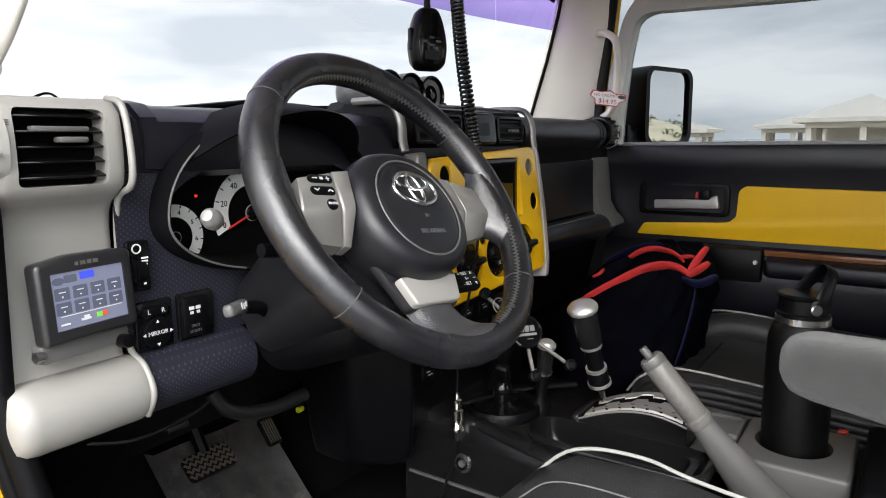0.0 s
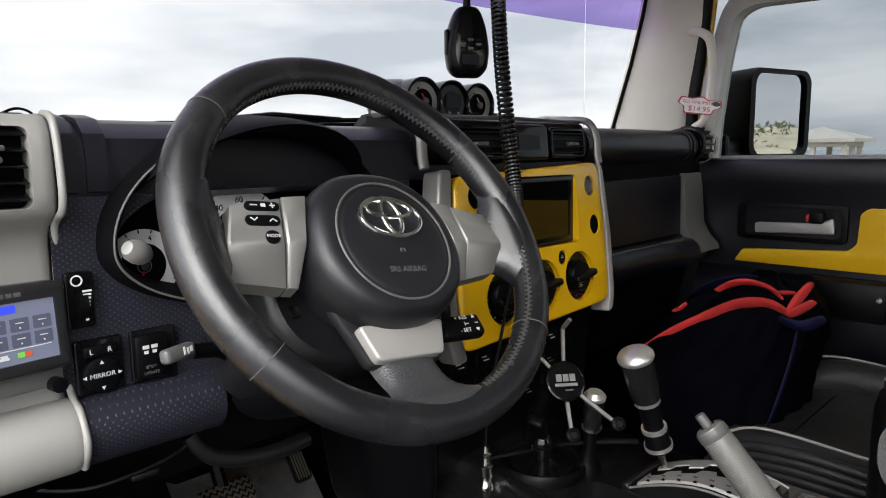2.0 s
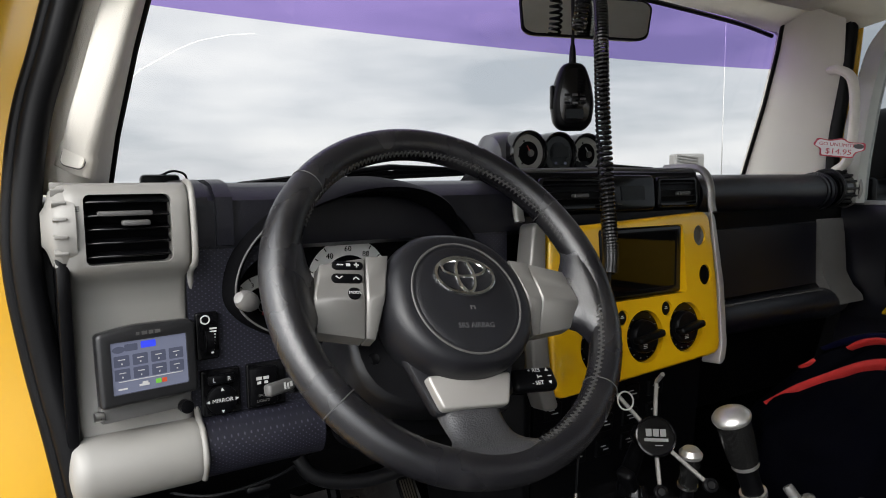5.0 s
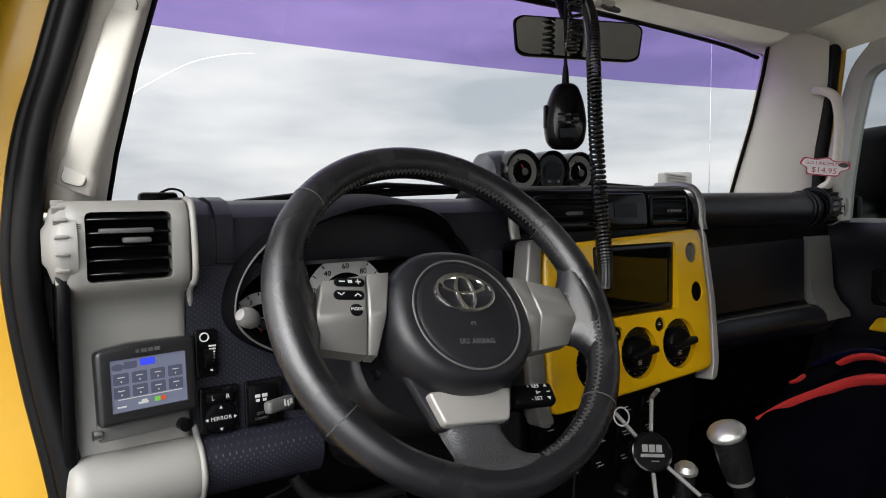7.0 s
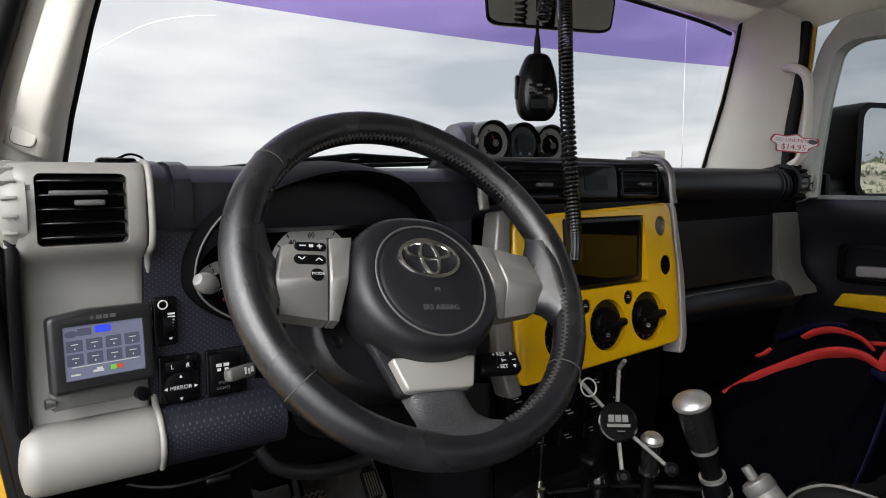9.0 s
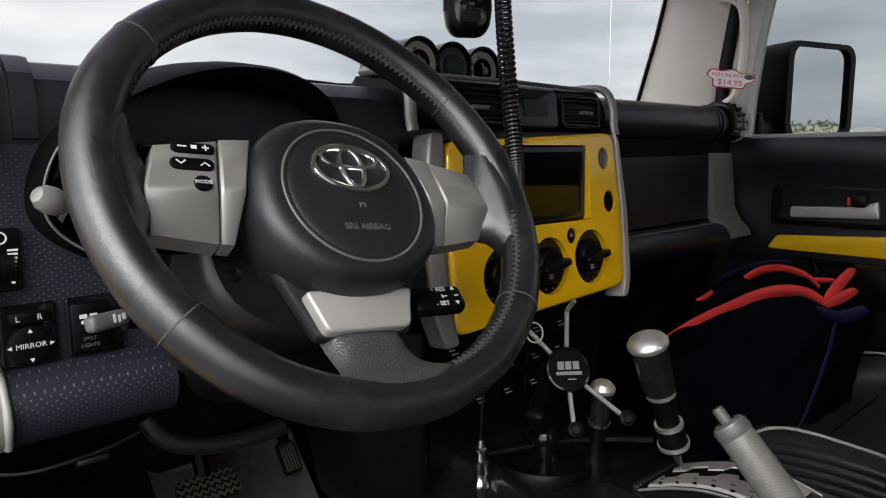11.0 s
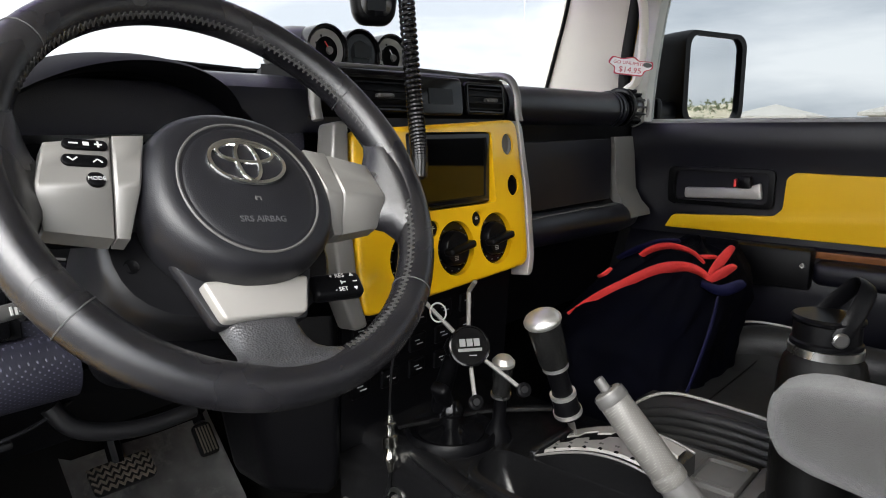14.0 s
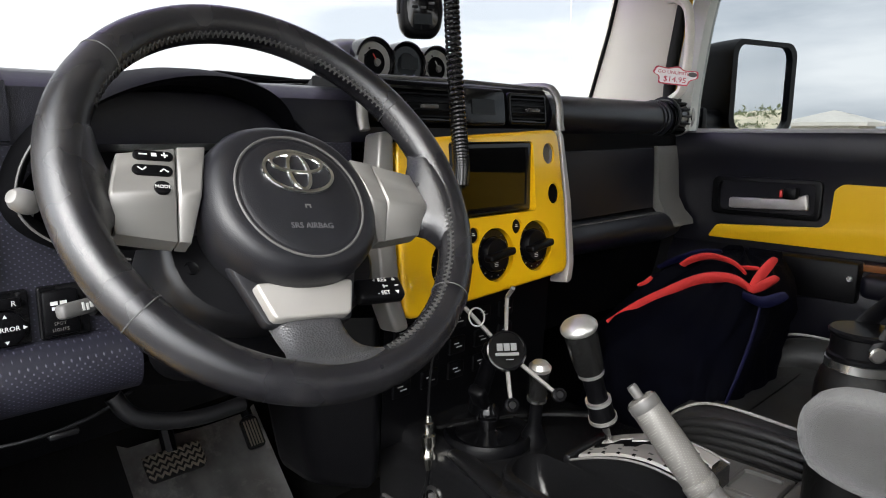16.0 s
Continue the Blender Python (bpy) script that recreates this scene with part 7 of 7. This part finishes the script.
    # driver's seat
    t = thing("driver_seat", (-0.42, 0.2, 0.58), "black leatherette driver seat with white piping", "seat")
    def ring2(y, w, z0, z1):
        return ring(y, w, z0, z1, -0.42, 0.034)
    rr = [ring2(0.668, 0.12, 0.74, 0.79), ring2(0.655, 0.16, 0.73, 0.822), ring2(0.62, 0.19, 0.72, 0.858), ring2(0.57, 0.205, 0.71, 0.886), ring2(0.46, 0.222, 0.70, 0.884), ring2(0.25, 0.226, 0.68, 0.850), ring2(0.05, 0.22, 0.68, 0.83)]
    part("cushion", loft(rr), SEATL, t, "black leatherette cushion", 60)
    for s in (-1, 1):
        pts = [(-0.42 + s * 0.150, 0.666, 0.8235), (-0.42 + s * 0.170, 0.624, 0.872), (-0.42 + s * 0.182, 0.574, 0.914), (-0.42 + s * 0.194, 0.494, 0.920), (-0.42 + s * 0.2, 0.40, 0.902), (-0.42 + s * 0.2, 0.1, 0.878)]
        part("piping", tube(smooth_path(pts, 6), 0.0024, 8), PIPING, t, "white piping")
        part("seam", tube(smooth_path([(-0.42 + s * 0.11, 0.663, 0.815), (-0.42 + s * 0.125, 0.62, 0.862), (-0.42 + s * 0.14, 0.57, 0.890), (-0.42 + s * 0.15, 0.44, 0.886), (-0.42 + s * 0.15, 0.2, 0.86)], 6), 0.0014, 6), STITCH, t)
    back = []
    for z, y, w, th in ((0.82, 0.0, 0.22, 0.06), (0.98, -0.06, 0.245, 0.06), (1.2, -0.11, 0.25, 0.055), (1.40, -0.16, 0.20, 0.05), (1.45, -0.17, 0.15, 0.03)):
        back.append([(-0.42 + w * math.cos(a), y + th * math.sin(a), z) for a in np.linspace(0, 6.283, 24, endpoint=False)])
    part("backrest", loft(back), SEATL, t, "black leatherette backrest", 60)
    part("base", box(-0.60, -0.24, 0.0, 0.50, 0.56, 0.74, 0.01), VOID, t)
    # armrest fixed to the driver's seat
    secs = []
    for y, z0, z1, w in ((0.366, 1.040, 1.052, 0.012), (0.3645, 1.030, 1.060, 0.024), (0.360, 1.020, 1.067, 0.032), (0.352, 1.010, 1.072, 0.039), (0.341, 1.006, 1.076, 0.044), (0.326, 1.002, 1.078, 0.0465), (0.29, 0.996, 1.078, 0.047), (0.20, 0.978, 1.078, 0.048), (0.05, 0.935, 1.080, 0.048), (-0.08, 0.915, 1.080, 0.046)):
        secs.append([(-0.106 + p, y, q - 0.008) for p, q in rrect(2 * w, z1 - z0, min(w, (z1 - z0) / 2) * 0.85, 8, 0.0, (z0 + z1) / 2)])
    a = part("armrest", loft(secs), FABRIC, t, "grey woven armrest", 70)


def build_bag():
    t = thing("backpack", (0.50, 0.76, 0.58), "navy backpack with red straps in the footwell", "backpack")
    rnd = random.Random(7)
    rings = []
    key = [(0.58, 0.50, 0.78, 0.14, 0.15), (0.66, 0.50, 0.78, 0.165, 0.17), (0.80, 0.50, 0.775, 0.165, 0.165), (0.90, 0.50, 0.765, 0.150, 0.150), (0.97, 0.51, 0.73, 0.125, 0.13), (1.02, 0.515, 0.705, 0.11, 0.10), (1.055, 0.52, 0.68, 0.08, 0.065), (1.065, 0.525, 0.675, 0.01, 0.01)]
    for j in range(43):
        q0 = j / 42 * 7
        i = min(int(q0), 6)
        z, cx, cy, a, b = [u + (v - u) * (q0 - i) for u, v in zip(key[i], key[i + 1])]
        ring = []
        for q in np.linspace(0, 2 * math.pi, 72, endpoint=False):
            k = 1 + 0.16 * noise.noise(V(2.2 * math.cos(q), 2.2 * math.sin(q), z * 7)) + 0.08 * (1 - abs(noise.noise(V(4 * math.cos(q), 4 * math.sin(q), z * 9))) * 2) + 0.03 * noise.noise(V(11 * math.cos(q), 11 * math.sin(q), z * 30))
            ring.append((cx + a * k * math.copysign(abs(math.cos(q)) ** 0.8, math.cos(q)), cy + b * k * math.copysign(abs(math.sin(q)) ** 0.8, math.sin(q)), z + 0.02 * noise.noise(V(3 * math.cos(q), 3 * math.sin(q), z * 5))))
        rings.append(ring)
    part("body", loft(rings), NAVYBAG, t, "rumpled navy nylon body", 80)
    def strap(pts, w, name="strap", m=RED):
        part(name, tube(smooth_path(pts, 8), [w * (0.4 + 0.6 * math.sin(math.pi * min(1, max(0.08, k / (8 * (len(pts) - 1))))) ** 0.5) for k in range(8 * (len(pts) - 1) + 1)], 10, flat=0.35, up=(0.6, 0.6, 0.5)), m, t, "red padded strap" if m is RED else "")
    strap([(0.388, 0.862, 0.920), (0.386, 0.81, 0.960), (0.392, 0.76, 0.992), (0.398, 0.69, 1.033), (0.405, 0.641, 1.040), (0.41, 0.610, 1.024)], 0.017)
    strap([(0.41, 0.735, 1.050), (0.405, 0.71, 1.066), (0.405, 0.68, 1.074), (0.405, 0.643, 1.068), (0.41, 0.622, 1.050)], 0.011)
    strap([(0.41, 0.612, 1.026), (0.41, 0.597, 1.055), (0.41, 0.578, 1.085)], 0.011)
    strap([(0.41, 0.612, 1.022), (0.41, 0.594, 1.036), (0.41, 0.572, 1.054)], 0.012)
    strap([(0.42, 0.64, 1.058), (0.42, 0.62, 1.060), (0.42, 0.605, 1.062)], 0.006)
    strap([(0.405, 0.79, 1.02), (0.40, 0.80, 1.008), (0.40, 0.815, 1.0)], 0.006)
    # strips in the lighter navy stand in for light on the folds
    strap([(0.40, 0.70, 0.96), (0.37, 0.68, 0.90), (0.36, 0.70, 0.82), (0.36, 0.72, 0.72)], 0.004, "side_strap", NAVYEDGE)
    strap([(0.425, 0.60, 1.00), (0.40, 0.60, 0.95), (0.375, 0.61, 0.88), (0.36, 0.63, 0.80)], 0.004, "side_strap", NAVYEDGE)
    strap([(0.43, 0.79, 1.035), (0.42, 0.74, 1.062), (0.418, 0.70, 1.078), (0.42, 0.67, 1.082)], 0.010, "top_fold", NAVYEDGE)
    strap([(0.41, 0.625, 1.015), (0.41, 0.59, 1.008), (0.41, 0.555, 1.028)], 0.012, "flap", NAVYEDGE)


def build_footwell():
    t = thing("brake_pedal", (-0.34, 1.20, 0.75), "brake pedal with worn chevron rubber pad", "pedal", "foot pedals")
    M = facing(-0.335, 1.195, 0.765, 50, 0) @ Matrix.Scale(0.8, 4)
    part("pad", moved(prism(rrect(0.115, 0.058, 0.012), 0.012, 0.003), M @ Matrix.Translation((0, 0, -0.006))), RUBBER, t)
    pale = mat("scuffed_pedal_rubber", (0.07, 0.06, 0.047), 0.6, var=0.3)
    for k in range(8):
        for j in range(4):
            for s in (-1, 1):
                part("tread", moved(box(-0.007, 0.007, -0.002, 0.002, 0.004, 0.0085), M @ Matrix.Translation((-0.049 + 0.014 * k + 0.0035 * s, -0.020 + 0.0135 * j, 0)) @ Euler((0, 0, radians(50 * s))).to_matrix().to_4x4()), pale, t)
    part("arm", tube([(-0.335, 1.21, 0.775), (-0.33, 1.28, 0.88), (-0.33, 1.30, 1.0)], 0.012, 8), BLACK, t)
    t = thing("accelerator_pedal", (-0.195, 1.21, 0.72), "narrow black ribbed accelerator pedal", "pedal", "foot pedals")
    M = facing(-0.195, 1.205, 0.765, 38, 0) @ Matrix.Scale(0.66, 4)
    part("pad", moved(prism(rrect(0.05, 0.085, 0.012), 0.012, 0.003), M @ Matrix.Translation((0, 0, -0.006))), RUBBER, t)
    for k in range(5):
        part("rib", moved(box(-0.0018, 0.0018, -0.034, 0.034, 0.005, 0.0085), M @ Matrix.Translation((-0.016 + 0.008 * k, 0, 0))), pale, t)
    part("arm", tube([(-0.195, 1.22, 0.79), (-0.19, 1.30, 0.88), (-0.19, 1.33, 1.0)], 0.010, 8), BLACK, t)
    # floor mat, slightly dished with raised edge
    rings = []
    for y in np.linspace(0.45, 1.31, 16):
        z = 0.578 + max(0, y - 1.14) * 1.05
        rings.append([(x, y, z + (0.012 if i in (0, 14) else 0.004 * noise.noise(V(x * 12, y * 12, 0)))) for i, x in enumerate(np.linspace(-0.385, -0.135, 15))])
    bm = loft(rings, closed=False)
    bmesh.ops.solidify(bm, geom=list(bm.faces), thickness=0.008)
    solo("floor_mat", bm, MATT, "dusty grey rubber floor mat in the driver footwell", "floor mat")
    solo("heel_pad", moved(prism(rrect(0.18, 0.13, 0.03), 0.008, 0.003), Matrix.Translation((-0.24, 1.06, 0.585))), RUBBER, "black rubber heel pad on the floor mat", "heel pad")
    t = thing("coax_connector", (-0.135, 0.821, 0.81), "nickel coaxial connector on a thin hanging cable", "connector")
    ax = along((-0.135, 0.821, 0.903), (-0.135, 0.821, 0.80)) @ Matrix.Diagonal((1.25, 1.25, 0.95, 1))
    part("plug", lathe([(0, 0), (0.003, 0), (0.004, 0.010), (0.0065, 0.012), (0.0065, 0.016), (0.0045, 0.018), (0.0055, 0.028), (0.0085, 0.030), (0.0085, 0.046), (0.006, 0.048), (0.0065, 0.056), (0.0085, 0.060), (0.0085, 0.066), (0.005, 0.070), (0.003, 0.085), (0, 0.085)], 24, ax), mat("nickel_plate", (0.68, 0.66, 0.60), 0.2, metal=1.0), t)
    part("cable", tube([(-0.135, 0.821, 0.826), (-0.138, 0.822, 0.80), (-0.152, 0.83, 0.76), (-0.165, 0.86, 0.66)], 0.0022, 8), RUBBER, t)
    t = thing("round_socket", (-0.134, 0.812, 0.765), "round steel socket on the console side", "socket")
    ax = along((-0.132, 0.812, 0.785), (-0.2, 0.812, 0.785))
    part("ring", lathe([(0.013, 0.0), (0.0155, 0.0), (0.016, 0.004), (0.011, 0.005)], 24, ax), STEEL, t)
    part("core", lathe([(0.006, 0), (0.006, 0.006), (0, 0.006)], 16, ax), GREYPL, t)
    t = thing("cable_tag", (-0.12, 1.2, 0.785), "small lime cable tags under the dashboard", "cable tag")
    part("tag", box(-0.135, -0.118, 1.19, 1.20, 0.782, 0.793, 0.003), GREENP, t)
    part("tag", box(-0.098, -0.075, 1.19, 1.20, 0.795, 0.803, 0.003), GREENP, t)
    part("wire", tube([(-0.16, 1.2, 0.80), (-0.12, 1.2, 0.79), (-0.06, 1.2, 0.81), (0.0, 1.22, 0.86)], 0.003, 6), RUBBER, t)


build_mirror()
build_mic()
build_coil()
build_visors()
build_tag()
build_outer_bits()
build_console()
build_shifter()
build_handbrake()
build_phone_mount()
build_bottle()
build_seats()
build_bag()
build_footwell()
